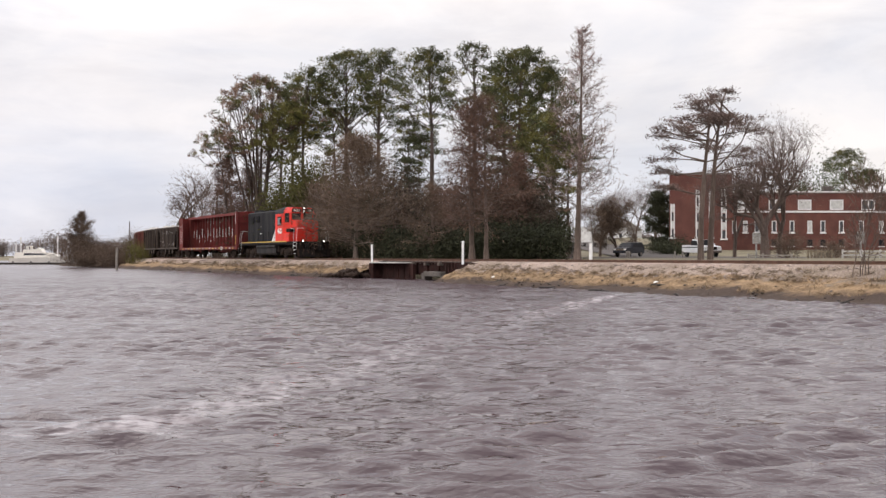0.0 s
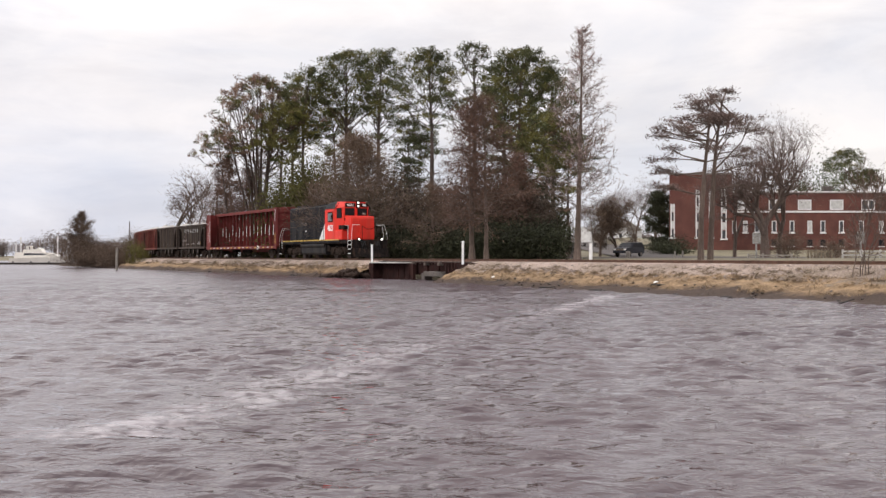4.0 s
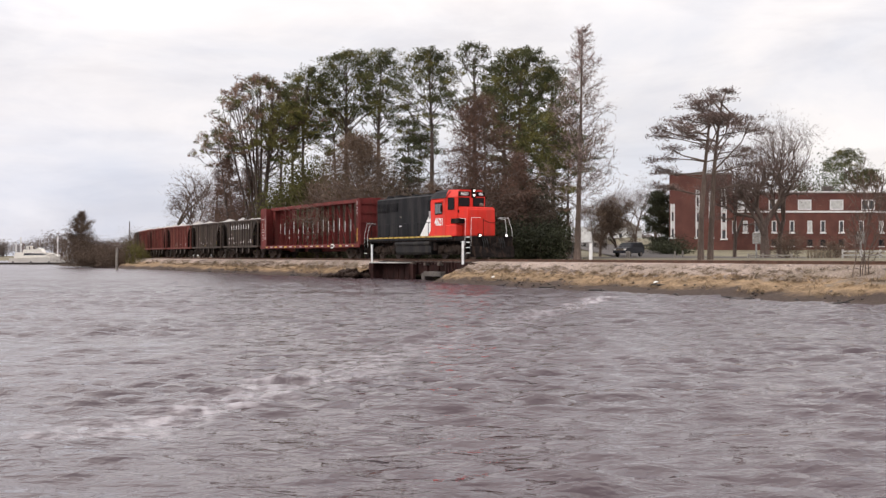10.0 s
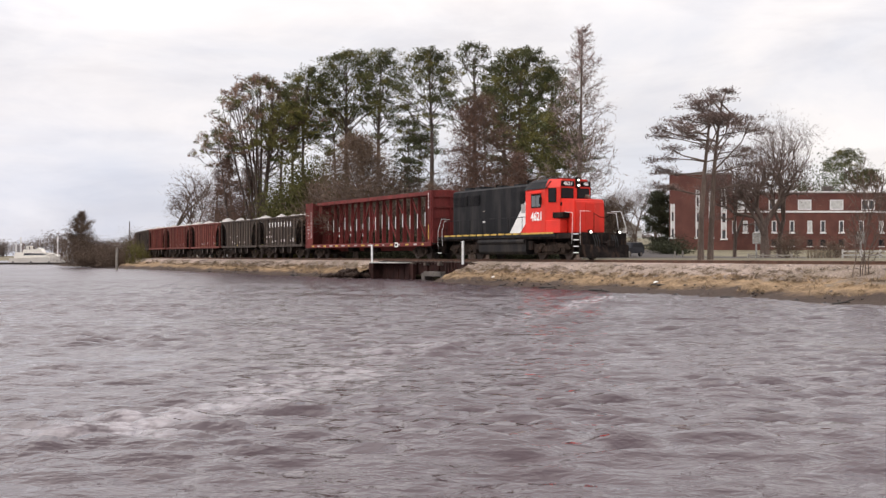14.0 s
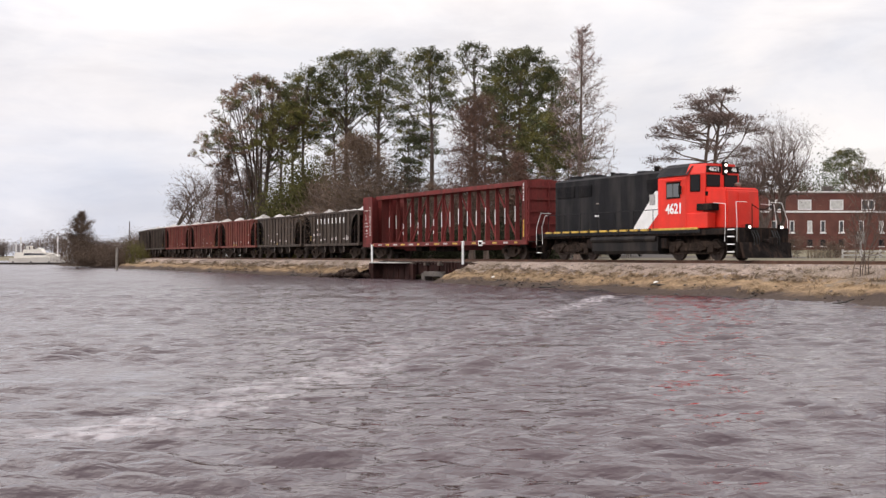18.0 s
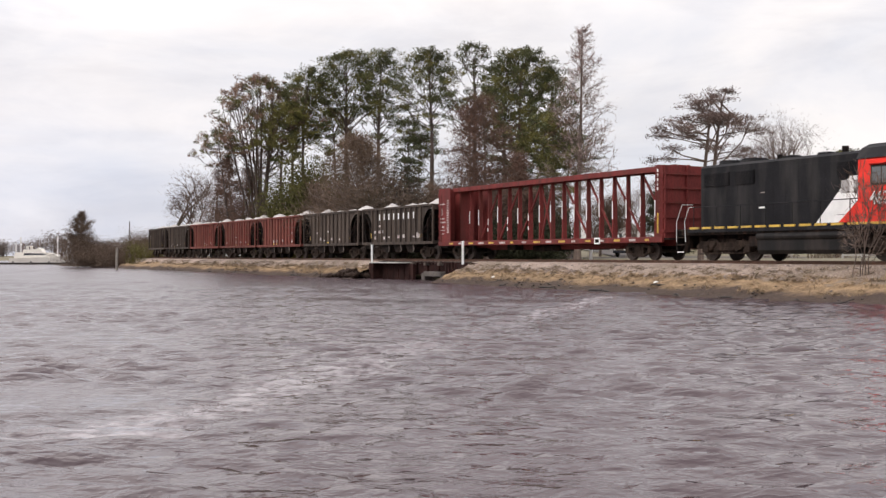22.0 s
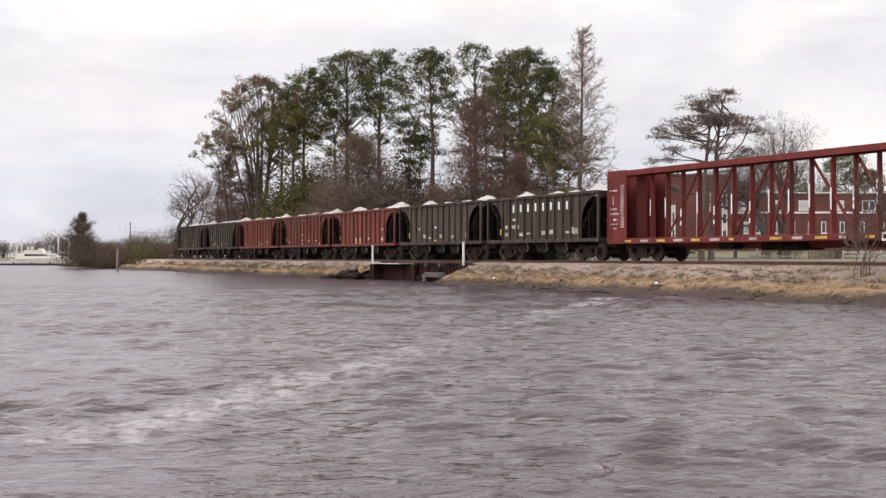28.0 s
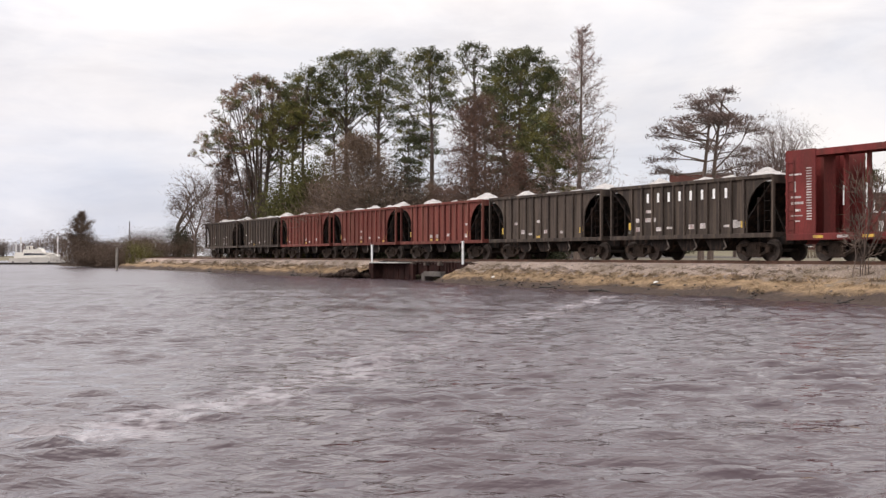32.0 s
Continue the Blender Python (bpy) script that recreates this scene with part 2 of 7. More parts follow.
def water_material():
    """Muddy river water; a slack, pale seam lies across it where the creek runs out."""
    m = bpy.data.materials.new("river_water")
    m.use_nodes = True
    nt = m.node_tree
    b = nt.nodes["Principled BSDF"]
    b.inputs["Roughness"].default_value = 0.15
    b.inputs["IOR"].default_value = 1.33
    tc = nt.nodes.new("ShaderNodeTexCoord")
    prev = None
    for sc, dist, st in ((5.5, 0.030, (0.45, 1, 1)), (12.0, 0.017, (0.5, 1, 1)), (26.0, 0.007, (0.6, 1, 1))):
        mp = nt.nodes.new("ShaderNodeMapping")
        mp.inputs["Scale"].default_value = st
        mp.inputs["Rotation"].default_value = (0, 0, radians(6 - sc))
        nt.links.new(tc.outputs["Object"], mp.inputs[0])
        n = nt.nodes.new("ShaderNodeTexNoise")
        n.inputs["Scale"].default_value, n.inputs["Detail"].default_value = sc, 2.0
        n.inputs["Distortion"].default_value = 0.15
        nt.links.new(mp.outputs[0], n.inputs["Vector"])
        bp = nt.nodes.new("ShaderNodeBump")
        bp.inputs["Strength"].default_value, bp.inputs["Distance"].default_value = 1.0, dist
        nt.links.new(n.outputs[0], bp.inputs["Height"])
        if prev:
            nt.links.new(prev.outputs[0], bp.inputs["Normal"])
        prev = bp

    def math_node(op, *ins):
        n = nt.nodes.new("ShaderNodeMath")
        n.operation = op
        for i, v in enumerate(ins):
            if isinstance(v, (int, float)):
                n.inputs[i].default_value = v
            else:
                nt.links.new(v, n.inputs[i])
        return n.outputs[0]
    pos = nt.nodes.new("ShaderNodeNewGeometry").outputs["Position"]
    sep = nt.nodes.new("ShaderNodeSeparateXYZ")
    nt.links.new(pos, sep.inputs[0])
    wob = nt.nodes.new("ShaderNodeTexNoise")
    wob.inputs["Scale"].default_value, wob.inputs["Detail"].default_value = 0.35, 3.0
    nt.links.new(pos, wob.inputs["Vector"])
    # unresolved ripples roughen the open water farther out
    rough = nt.nodes.new("ShaderNodeMapRange")
    for k, v in (("From Min", 12.0), ("From Max", 75.0), ("To Min", 0.04), ("To Max", 0.24)):
        rough.inputs[k].default_value = v
    nt.links.new(sep.outputs[1], rough.inputs["Value"])
    nt.links.new(rough.outputs[0], b.inputs["Roughness"])
    off = math_node("ADD", math_node("SUBTRACT", sep.outputs[0], math_node("MULTIPLY", sep.outputs[1], 0.27)), 5.8)
    off = math_node("ABSOLUTE", math_node("ADD", off, math_node("MULTIPLY", math_node("SUBTRACT", wob.outputs[0], 0.5), 2.2)))
    # a strip of steeper chop lies along the seam
    chop_mask = math_node("MAXIMUM", math_node("SUBTRACT", 1.0, math_node("DIVIDE", off, 2.2)), 0.0)
    cm = nt.nodes.new("ShaderNodeMapping")
    cm.inputs["Scale"].default_value = (0.6, 1.3, 1)
    nt.links.new(tc.outputs["Object"], cm.inputs[0])
    cn = nt.nodes.new("ShaderNodeTexNoise")
    cn.inputs["Scale"].default_value, cn.inputs["Detail"].default_value = 3.2, 3.0
    nt.links.new(cm.outputs[0], cn.inputs["Vector"])
    cb = nt.nodes.new("ShaderNodeBump")
    cb.inputs["Distance"].default_value = 0.09
    nt.links.new(chop_mask, cb.inputs["Strength"])
    nt.links.new(cn.outputs[0], cb.inputs["Height"])
    nt.links.new(prev.outputs[0], cb.inputs["Normal"])
    nt.links.new(cb.outputs[0], b.inputs["Normal"])
    band = math_node("SUBTRACT", 1.0, math_node("DIVIDE", off, 0.75))
    band = math_node("MAXIMUM", band, 0.0)
    near = math_node("MULTIPLY", math_node("LESS_THAN", sep.outputs[1], 46.0), math_node("GREATER_THAN", sep.outputs[1], 10.0))
    fl = nt.nodes.new("ShaderNodeTexNoise")
    fl.inputs["Scale"].default_value, fl.inputs["Detail"].default_value = 5.5, 6.0
    nt.links.new(tc.outputs["Object"], fl.inputs["Vector"])
    ramp = nt.nodes.new("ShaderNodeMapRange")
    for k, v in (("From Min", 0.40), ("From Max", 0.62)):
        ramp.inputs[k].default_value = v
    nt.links.new(fl.outputs[0], ramp.inputs["Value"])
    # broken pale tint along the seam, mixed into the base colour
    seam_tint = math_node("MULTIPLY", math_node("MULTIPLY", math_node("MINIMUM", math_node("MULTIPLY", band, 1.6), 1.0), near), math_node("ADD", math_node("MULTIPLY", ramp.outputs[0], 0.22), 0.03))
    # the pale tint grows stronger towards both ends of the seam
    seam_tint = math_node("MULTIPLY", seam_tint, math_node("MINIMUM", 2.0, math_node("ADD", 0.25, math_node("MULTIPLY", math_node("ABSOLUTE", math_node("SUBTRACT", sep.outputs[1], 24.0)), 0.09))))
    mud = nt.nodes.new("ShaderNodeTexNoise")
    mud.inputs["Scale"].default_value, mud.inputs["Detail"].default_value = 0.08, 4.0
    nt.links.new(pos, mud.inputs["Vector"])
    tone = nt.nodes.new("ShaderNodeValToRGB")
    tone.color_ramp.elements[0].position, tone.color_ramp.elements[0].color = 0.35, (0.052, 0.034, 0.038, 1)
    tone.color_ramp.elements[1].position, tone.color_ramp.elements[1].color = 0.65, (0.068, 0.046, 0.051, 1)
    nt.links.new(mud.outputs[0], tone.inputs[0])
    mx = nt.nodes.new("ShaderNodeMix")
    mx.data_type = "RGBA"
    nt.links.new(seam_tint, mx.inputs[0])
    nt.links.new(tone.outputs[0], mx.inputs[6])
    mx.inputs[7].default_value = (0.62, 0.57, 0.58, 1)
    nt.links.new(mx.outputs[2], b.inputs["Base Color"])
    return m


M_weed = material("dry_brown_weeds", (0.16, 0.115, 0.075), 0.95, vary=0.3, scale=0.8, fine=8, bump=0.0, island=0.35)
M_wet_earth = material("wet_dark_earth", (0.034, 0.022, 0.017), 0.9, spec=0.15, vary=0.4, scale=3, fine=25, bump=0.4)
M_sign_board = material("weathered_sign_board", (0.30, 0.29, 0.27), 0.8, vary=0.3, scale=3, fine=20, bump=0.1)
M_wood_tan = material("tan_timber", (0.17, 0.135, 0.095), 0.9, vary=0.3, scale=3, fine=25, bump=0.3)
M_white_fence = material("dull_white_fence_paint", (0.42, 0.40, 0.375), 0.8, vary=0.2, scale=3, fine=25, bump=0.1)
M_shore_stone = material("wet_shore_stone", (0.065, 0.05, 0.042), 0.85, vary=0.4, scale=3, fine=20, bump=0.2, island=0.6)
M_gravel_stone = material("ballast_stone", (0.29, 0.235, 0.205), 0.95, vary=0.3, scale=3, fine=20, bump=0.2, island=0.4)

M_water = water_material()


def bank_material():
    """Pale gravel above, tan matted grass below it and dark mud at the water, with ragged borders."""
    m = bpy.data.materials.new("bank")
    m.use_nodes = True
    nt = m.node_tree
    b = nt.nodes["Principled BSDF"]
    b.inputs["Roughness"].default_value = 0.95
    b.inputs["Specular IOR Level"].default_value = 0.2
    tc = nt.nodes.new("ShaderNodeTexCoord")

    def nz(scale, detail, rough=0.55):
        n = nt.nodes.new("ShaderNodeTexNoise")
        n.inputs["Scale"].default_value, n.inputs["Detail"].default_value, n.inputs["Roughness"].default_value = scale, detail, rough
        nt.links.new(tc.outputs["Object"], n.inputs["Vector"])
        return n.outputs[0]

    def two(src, c1, c2, lo=0.35, hi=0.65):
        r = nt.nodes.new("ShaderNodeValToRGB")
        r.color_ramp.elements[0].position, r.color_ramp.elements[0].color = lo, (*c1, 1)
        r.color_ramp.elements[1].position, r.color_ramp.elements[1].color = hi, (*c2, 1)
        nt.links.new(src, r.inputs[0])
        return r.outputs[0]

    def mix(fac, a, c):
        n = nt.nodes.new("ShaderNodeMix")
        n.data_type = "RGBA"
        nt.links.new(fac, n.inputs[0])
        nt.links.new(a, n.inputs[6])
        nt.links.new(c, n.inputs[7])
        return n.outputs[2]
    sep = nt.nodes.new("ShaderNodeSeparateXYZ")
    nt.links.new(tc.outputs["Object"], sep.inputs[0])
    fine, mid, broad = nz(16.0, 5.0, 0.7), nz(2.2, 6.0), nz(0.35, 4.0)
    gravel = mix(two(broad, (0, 0, 0), (1, 1, 1)), two(fine, (0.225, 0.168, 0.138), (0.53, 0.42, 0.355)), two(fine, (0.10, 0.074, 0.054), (0.29, 0.225, 0.168)))
    grass = mix(two(mid, (0, 0, 0), (1, 1, 1), 0.40, 0.60), two(fine, (0.20, 0.132, 0.076), (0.40, 0.275, 0.160)), two(fine, (0.085, 0.055, 0.034), (0.26, 0.175, 0.10)))
    mud = two(fine, (0.028, 0.020, 0.016), (0.10, 0.070, 0.054))

    def level(z0, z1, amount):
        a = nt.nodes.new("ShaderNodeMath")
        a.operation = "MULTIPLY_ADD"
        nt.links.new(mid, a.inputs[0])
        a.inputs[1].default_value = amount
        nt.links.new(sep.outputs[2], a.inputs[2])
        c = nt.nodes.new("ShaderNodeMath")
        c.operation = "MULTIPLY_ADD"
        nt.links.new(broad, c.inputs[0])
        c.inputs[1].default_value = amount * 1.3
        nt.links.new(a.outputs[0], c.inputs[2])
        r = nt.nodes.new("ShaderNodeMapRange")
        r.inputs["From Min"].default_value, r.inputs["From Max"].default_value = z0 + amount * 1.15, z1 + amount * 1.15
        nt.links.new(c.outputs[0], r.inputs["Value"])
        return r.outputs[0]
    col = mix(level(0.27, 0.46, 0.55), mud, grass)
    col = mix(level(0.74, 0.84, 0.7), col, gravel)
    nt.links.new(col, b.inputs["Base Color"])
    bp = nt.nodes.new("ShaderNodeBump")
    bp.inputs["Strength"].default_value, bp.inputs["Distance"].default_value = 0.8, 0.06
    nt.links.new(fine, bp.inputs["Height"])
    nt.links.new(bp.outputs[0], b.inputs["Normal"])
    return m


M_bank = bank_material()

# ---- mesh helpers ----


def mesh_of(name, verts, faces, mats, mat_ids=None, smooth=False):
    me = bpy.data.meshes.new(name)
    me.from_pydata([tuple(v) for v in verts], [], [tuple(f) for f in faces])
    for mt in mats if isinstance(mats, (list, tuple)) else [mats]:
        me.materials.append(mt)
    if mat_ids is not None:
        me.polygons.foreach_set("material_index", np.asarray(mat_ids, dtype=np.int32))
    if smooth:
        me.polygons.foreach_set("use_smooth", np.ones(len(me.polygons), dtype=bool))
    me.update()
    return me


def part(name, bm, mat, parent=None, label="", at=None, smooth=False):
    """Links a bmesh (or a mesh) as one object under its thing."""
    if isinstance(bm, bmesh.types.BMesh):
        me = bpy.data.meshes.new(name)
        bm.to_mesh(me)
        bm.free()
        me.materials.append(mat)
        if smooth:
            me.polygons.foreach_set("use_smooth", np.ones(len(me.polygons), dtype=bool))
    else:
        me = bm
    ob = new(name, me)
    if parent is not None:
        ob.parent = parent
    if at is not None:
        ob.matrix_basis = at
    if label:
        ob["label"] = label
    return ob


def empty(name, m, label="", category="", group="", kind=""):
    ob = new(name)
    ob.empty_display_size = 0.3
    ob.matrix_world = m
    return tagged(ob, label, category, group, kind)


def box(bm, x0, x1, y0, y1, z0, z1, bevel=0.0):
    """Adds a box, with bevelled edges where wanted."""
    m = Matrix.LocRotScale(((x0 + x1) / 2, (y0 + y1) / 2, (z0 + z1) / 2), None, (abs(x1 - x0), abs(y1 - y0), abs(z1 - z0)))
    r = bmesh.ops.create_cube(bm, size=1, matrix=m)
    if bevel:
        es = list({e for v in r["verts"] for e in v.link_edges})
        bmesh.ops.bevel(bm, geom=es, offset=bevel, segments=1, affect="EDGES")
    return bm


def boxes(*rows, bevel=0.0):
    bm = bmesh.new()
    for r in rows:
        box(bm, *r, bevel=bevel)
    return bm


def rod(bm, a, b, r, n=6):
    """Adds a round bar from a to b."""
    a, b = Vector(a), Vector(b)
    d = b - a
    m = Matrix.Translation((a + b) / 2) @ d.to_track_quat("Z", "Y").to_matrix().to_4x4()
    bmesh.ops.create_cone(bm, cap_ends=True, segments=n, radius1=r, radius2=r, depth=d.length, matrix=m)
    return bm


def rods(paths, r, n=6):
    bm = bmesh.new()
    for p in paths:
        for a, b in zip(p[:-1], p[1:]):
            rod(bm, a, b, r, n)
    return bm


def beam(bm, a, b, w, t, up=(0, 1, 0)):
    """Adds a rectangular bar from a to b, w wide across and t thick along up."""
    a, b = Vector(a), Vector(b)
    d = (b - a).normalized()
    u = Vector(up)
    u = (u - d * u.dot(d)).normalized()
    s = d.cross(u)
    vs = []
    for p in (a, b):
        for i, j in ((-1, -1), (1, -1), (1, 1), (-1, 1)):
            vs.append(bm.verts.new(p + s * (i * w / 2) + u * (j * t / 2)))
    for f in ((3, 2, 1, 0), (4, 5, 6, 7), (0, 1, 5, 4), (1, 2, 6, 5), (2, 3, 7, 6), (3, 0, 4, 7)):
        bm.faces.new([vs[i] for i in f])
    return bm


def prism(bm, outline, y0, y1, axis="y"):
    """Extrudes an outline given in (x, z) along y, or in (y, z) along x."""
    def at(p, c):
        return (p[0], c, p[1]) if axis == "y" else (c, p[0], p[1])
    a = [bm.verts.new(at(p, y0)) for p in outline]
    b = [bm.verts.new(at(p, y1)) for p in outline]
    n = len(outline)
    bm.faces.new(a)
    bm.faces.new(b[::-1])
    for i in range(n):
        bm.faces.new((a[i], b[i], b[(i + 1) % n], a[(i + 1) % n]))
    bmesh.ops.recalc_face_normals(bm, faces=bm.faces)
    return bm


# ---- the line of the track ----
HEAD = math.atan2(-1.0, 0.5262)
S_ARC, K_ARC, S_BEND, K_BEND, S_STRAIGHT = -12.85, -0.00043, -68.9, -0.00403, -190.0
RAIL_Z = 1.44


def _arc(p, h, k, d):
    return (p[0] - (math.sin(h + k * d) - math.sin(h)) / k, p[1] + (math.cos(h + k * d) - math.cos(h)) / k), h + k * d


def track(s, off=0.0):
    """Place and heading on the track at s metres; off is to the land side."""
    h = HEAD
    p = (1.33, 76.2)
    if s >= S_ARC:
        p = (p[0] + s * math.cos(h), p[1] + s * math.sin(h))
    else:
        p = (p[0] + S_ARC * math.cos(h), p[1] + S_ARC * math.sin(h))
        d = S_ARC - s
        d1 = min(d, S_ARC - S_BEND)
        p, h = _arc(p, h, K_ARC, d1)
        if d > d1:
            d2 = min(d - d1, S_BEND - S_STRAIGHT)
            p, h = _arc(p, h, K_BEND, d2)
            if d - d1 > d2:
                r = d - d1 - d2
                p = (p[0] - r * math.cos(h), p[1] - r * math.sin(h))
    return Vector((p[0] - off * math.sin(h), p[1] + off * math.cos(h))), h


def lerp_table(x, rows):
    return float(np.interp(x, [r[0] for r in rows], [r[1] for r in rows]))


# how far the water's edge lies from the track, along it
SHORE = [(-700, 26), (-190, 22), (-150, 18), (-125, 13), (-100, 7), (-75, 4.6), (-40, 3.9), (-12, 3.6), (6, 4.6), (20, 6.0), (40, 7.0), (70, 7.6), (300, 8)]

# ---- ground ----
_ts = np.arange(-900.0, 400.0, 2.0)
_tp = np.array([track(s)[0] for s in _ts])
_th = np.array([track(s)[1] for s in _ts])


def side_of(xs, ys):
    """Distance from the track (land side positive) and the place along it, for arrays."""
    d = np.empty(len(xs))
    sv = np.empty(len(xs))
    for i in range(0, len(xs), 4000):
        dx = xs[i:i + 4000, None] - _tp[None, :, 0]
        dy = ys[i:i + 4000, None] - _tp[None, :, 1]
        k = np.argmin(dx * dx + dy * dy, axis=1)
        r = np.arange(len(k))
        sign = -dx[r, k] * np.sin(_th[k]) + dy[r, k] * np.cos(_th[k])
        d[i:i + 4000] = np.where(np.abs(sign) > 40, np.sign(sign) * np.hypot(dx[r, k], dy[r, k]), sign)
        sv[i:i + 4000] = _ts[k]
    return d, sv


def grid_mesh(name, gx, gy, zfun, mat, smooth=True, fan=None):
    xs, ys = np.meshgrid(gx, gy)
    xs, ys = xs.ravel(), ys.ravel()
    if fan:
        xs = fan(xs, ys)
    zs = zfun(xs, ys)
    nx, ny = len(gx), len(gy)
    me = bpy.data.meshes.new(name)
    me.vertices.add(nx * ny)
    me.vertices.foreach_set("co", np.stack([xs, ys, zs], 1).astype(np.float32).ravel())
    i, j = np.meshgrid(np.arange(nx - 1), np.arange(ny - 1))
    a = (j * nx + i).ravel()
    quads = np.stack([a, a + 1, a + nx + 1, a + nx], 1).astype(np.int32)
    me.loops.add(quads.size)
    me.loops.foreach_set("vertex_index", quads.ravel())
    me.polygons.add(len(quads))
    me.polygons.foreach_set("loop_start", np.arange(0, quads.size, 4, dtype=np.int32))
    me.polygons.foreach_set("loop_total", np.full(len(quads), 4, dtype=np.int32))
    me.polygons.foreach_set("use_smooth", np.full(len(quads), smooth))
    me.materials.append(mat)
    me.update(calc_edges=True)
    return me


def ground_z(xs, ys):
    d, sv = side_of(xs, ys)
    land = np.interp(d, [-30, -6, 0, 2, 8, 25, 60, 400], [-3, -2.2, 0.2, 0.9, 1.28, 1.42, 1.5, 1.6])
    land = land + 0.95 * np.interp(ys, [138, 165], [0, 1]) * np.interp(xs, [31.5, 36], [0, 1]) * (d > 0)
    # the street climbs gently away from the railway
    land = land + 3.0 * np.interp(ys, [147.5, 240], [0, 1]) * np.interp(xs, [8, 18], [0, 1]) * np.interp(xs - (ys - 150) * 0.12, [31, 36], [1, 0]) * (d > 0)
    far_shore = np.interp(ys, [330, 420], [0, 1]) * np.interp(xs, [-60, -40], [1, 0]) * (d < 0)
    return np.where(far_shore > 0, np.maximum(land, -2.5 + 3.6 * far_shore), land)


gx = np.concatenate([-np.geomspace(1500, 82, 16), np.arange(-80, 81, 2.5), np.geomspace(84, 1500, 16)])
gy = np.concatenate([np.arange(-40, 250, 2.5), np.geomspace(253, 3000, 26)])
ground = new("ground", grid_mesh("ground", gx, gy, ground_z, M_turf))
tagged(ground, "dull winter turf behind the railway line", "ground", kind="structure")

BRIDGE = (-9.3, 4.3)
BANK_T = [0.0, 0.06, 0.12, 0.20, 0.30, 0.40, 0.5, 0.58, 0.66, 0.74, 0.82, 0.9, 1.0, 1.12, 1.3]


def bank_mesh():
    """The embankment: ballast under the track, a gravel shoulder, matted grass and mud down to the water."""
    ss = np.concatenate([np.arange(-420, -150, 4.0), np.arange(-150, -60, 1.0), np.arange(-60, 62, 0.45), np.arange(62, 140, 3.0)])
    prof_in = [3.6, 2.6, 1.9, 1.45, 0.9, 0.5, 0.0, -0.5, -0.9, -1.35, -1.7]
    z_in = [1.05, 1.10, 1.22, 1.30, 1.30, 1.29, 1.29, 1.29, 1.30, 1.30, 1.26]
    rows, gap = [], []
    for s in ss:
        w = lerp_table(s, SHORE) + 0.5 * noise.noise((s * 0.12, 3.3, 0)) + 0.28 * noise.noise((s * 0.6, 8.1, 0))
        line = []
        for d, z in zip(prof_in, z_in):
            p, h = track(s, d)
            line.append((p.x, p.y, z + 0.03 * noise.noise((s * 1.3, d * 3, 0))))
        for u in BANK_T[1:]:
            d = -1.7 - (w - 1.7) * u
            zz = lerp_table(u, [(0, 1.26), (0.12, 1.14), (0.3, 0.88), (0.5, 0.63), (0.66, 0.50), (0.74, 0.30), (0.82, 0.20), (1.0, 0.0), (1.12, -0.35), (1.3, -1.4)])
            zz += 0.13 * noise.noise((s * 0.35, u * 5, 2)) * min(1, u * 4) * (u < 0.95) + 0.06 * noise.noise((s * 1.4, u * 9, 4)) * (u < 0.95)
            p, h = track(s, d)
            line.append((p.x, p.y, zz))
        rows.append(line)
        gap.append(BRIDGE[0] < s < BRIDGE[1])
    n = len(rows[0])
    verts = [v for r in rows for v in r]
    faces = []
    for i in range(len(rows) - 1):
        if gap[i] or gap[i + 1]:
            continue
        for j in range(n - 1):
            a = i * n + j
            faces.append((a, a + 1, a + n + 1, a + n))
    return mesh_of("embankment", verts, faces, M_bank, None, True)


embankment = new("embankment", bank_mesh())
tagged(embankment, "gravel railway bank with tan matted grass and a muddy foot", "embankment", kind="structure")

# ---- track and bridge ----


def sweep(name, off, prof, mat, s0, s1, step, zbase):
    """A bar of constant section laid along the track."""
    ss = np.arange(s0, s1 + 0.01, step)
    vs, fs = [], []
    n = len(prof)
    for s in ss:
        for o, z in prof:
            p, h = track(s, off + o)
            vs.append((p.x, p.y, zbase + z))
    for i in range(len(ss) - 1):
        for j in range(n):
            a, b = i * n + j, i * n + (j + 1) % n
            fs.append((a, b, b + n, a + n))
    return mesh_of(name, vs, fs, mat)


railway = empty("railway_track", Matrix.Identity(4), "single railway track with rusty rails on timber ties", "railway track", kind="structure")
RAIL_PROF = [(-0.07, -0.16), (0.07, -0.16), (0.07, -0.145), (0.015, -0.12), (0.015, -0.045), (0.037, -0.035), (0.037, 0), (-0.037, 0), (-0.037, -0.035), (-0.015, -0.045), (-0.015, -0.12), (-0.07, -0.145)]
for off in (-0.755, 0.755):
    part("rail", sweep("rail", off, RAIL_PROF, M_rail, -300, 130, 2.0, RAIL_Z), M_rail, railway, "rusty steel rail with a worn head")
tie_me = bpy.data.meshes.new("tie")
_b = boxes((-0.115, 0.115, -1.3, 1.3, -0.17, 0.0), bevel=0.012)
_b.to_mesh(tie_me)
_b.free()
tie_me.materials.append(M_tie)
_rest = bmesh.new()
for i, s in enumerate(np.arange(-230, 110, 0.56)):
    p, h = track(s)
    m = pose(p.x, p.y, RAIL_Z - 0.16, 0, 0, math.degrees(h) + random.uniform(-1, 1))
    if -70 < s < 62:
        part("tie", tie_me, M_tie, railway, at=m)
    elif s < -70 and s > -150 or s > 62:
        r = bmesh.ops.create_cube(_rest, size=1, matrix=m @ Matrix.LocRotScale((0, 0, -0.085), None, (0.23, 2.6, 0.17)))
tagged(part("distant_ties", _rest, M_tie, railway), kind="stuff")

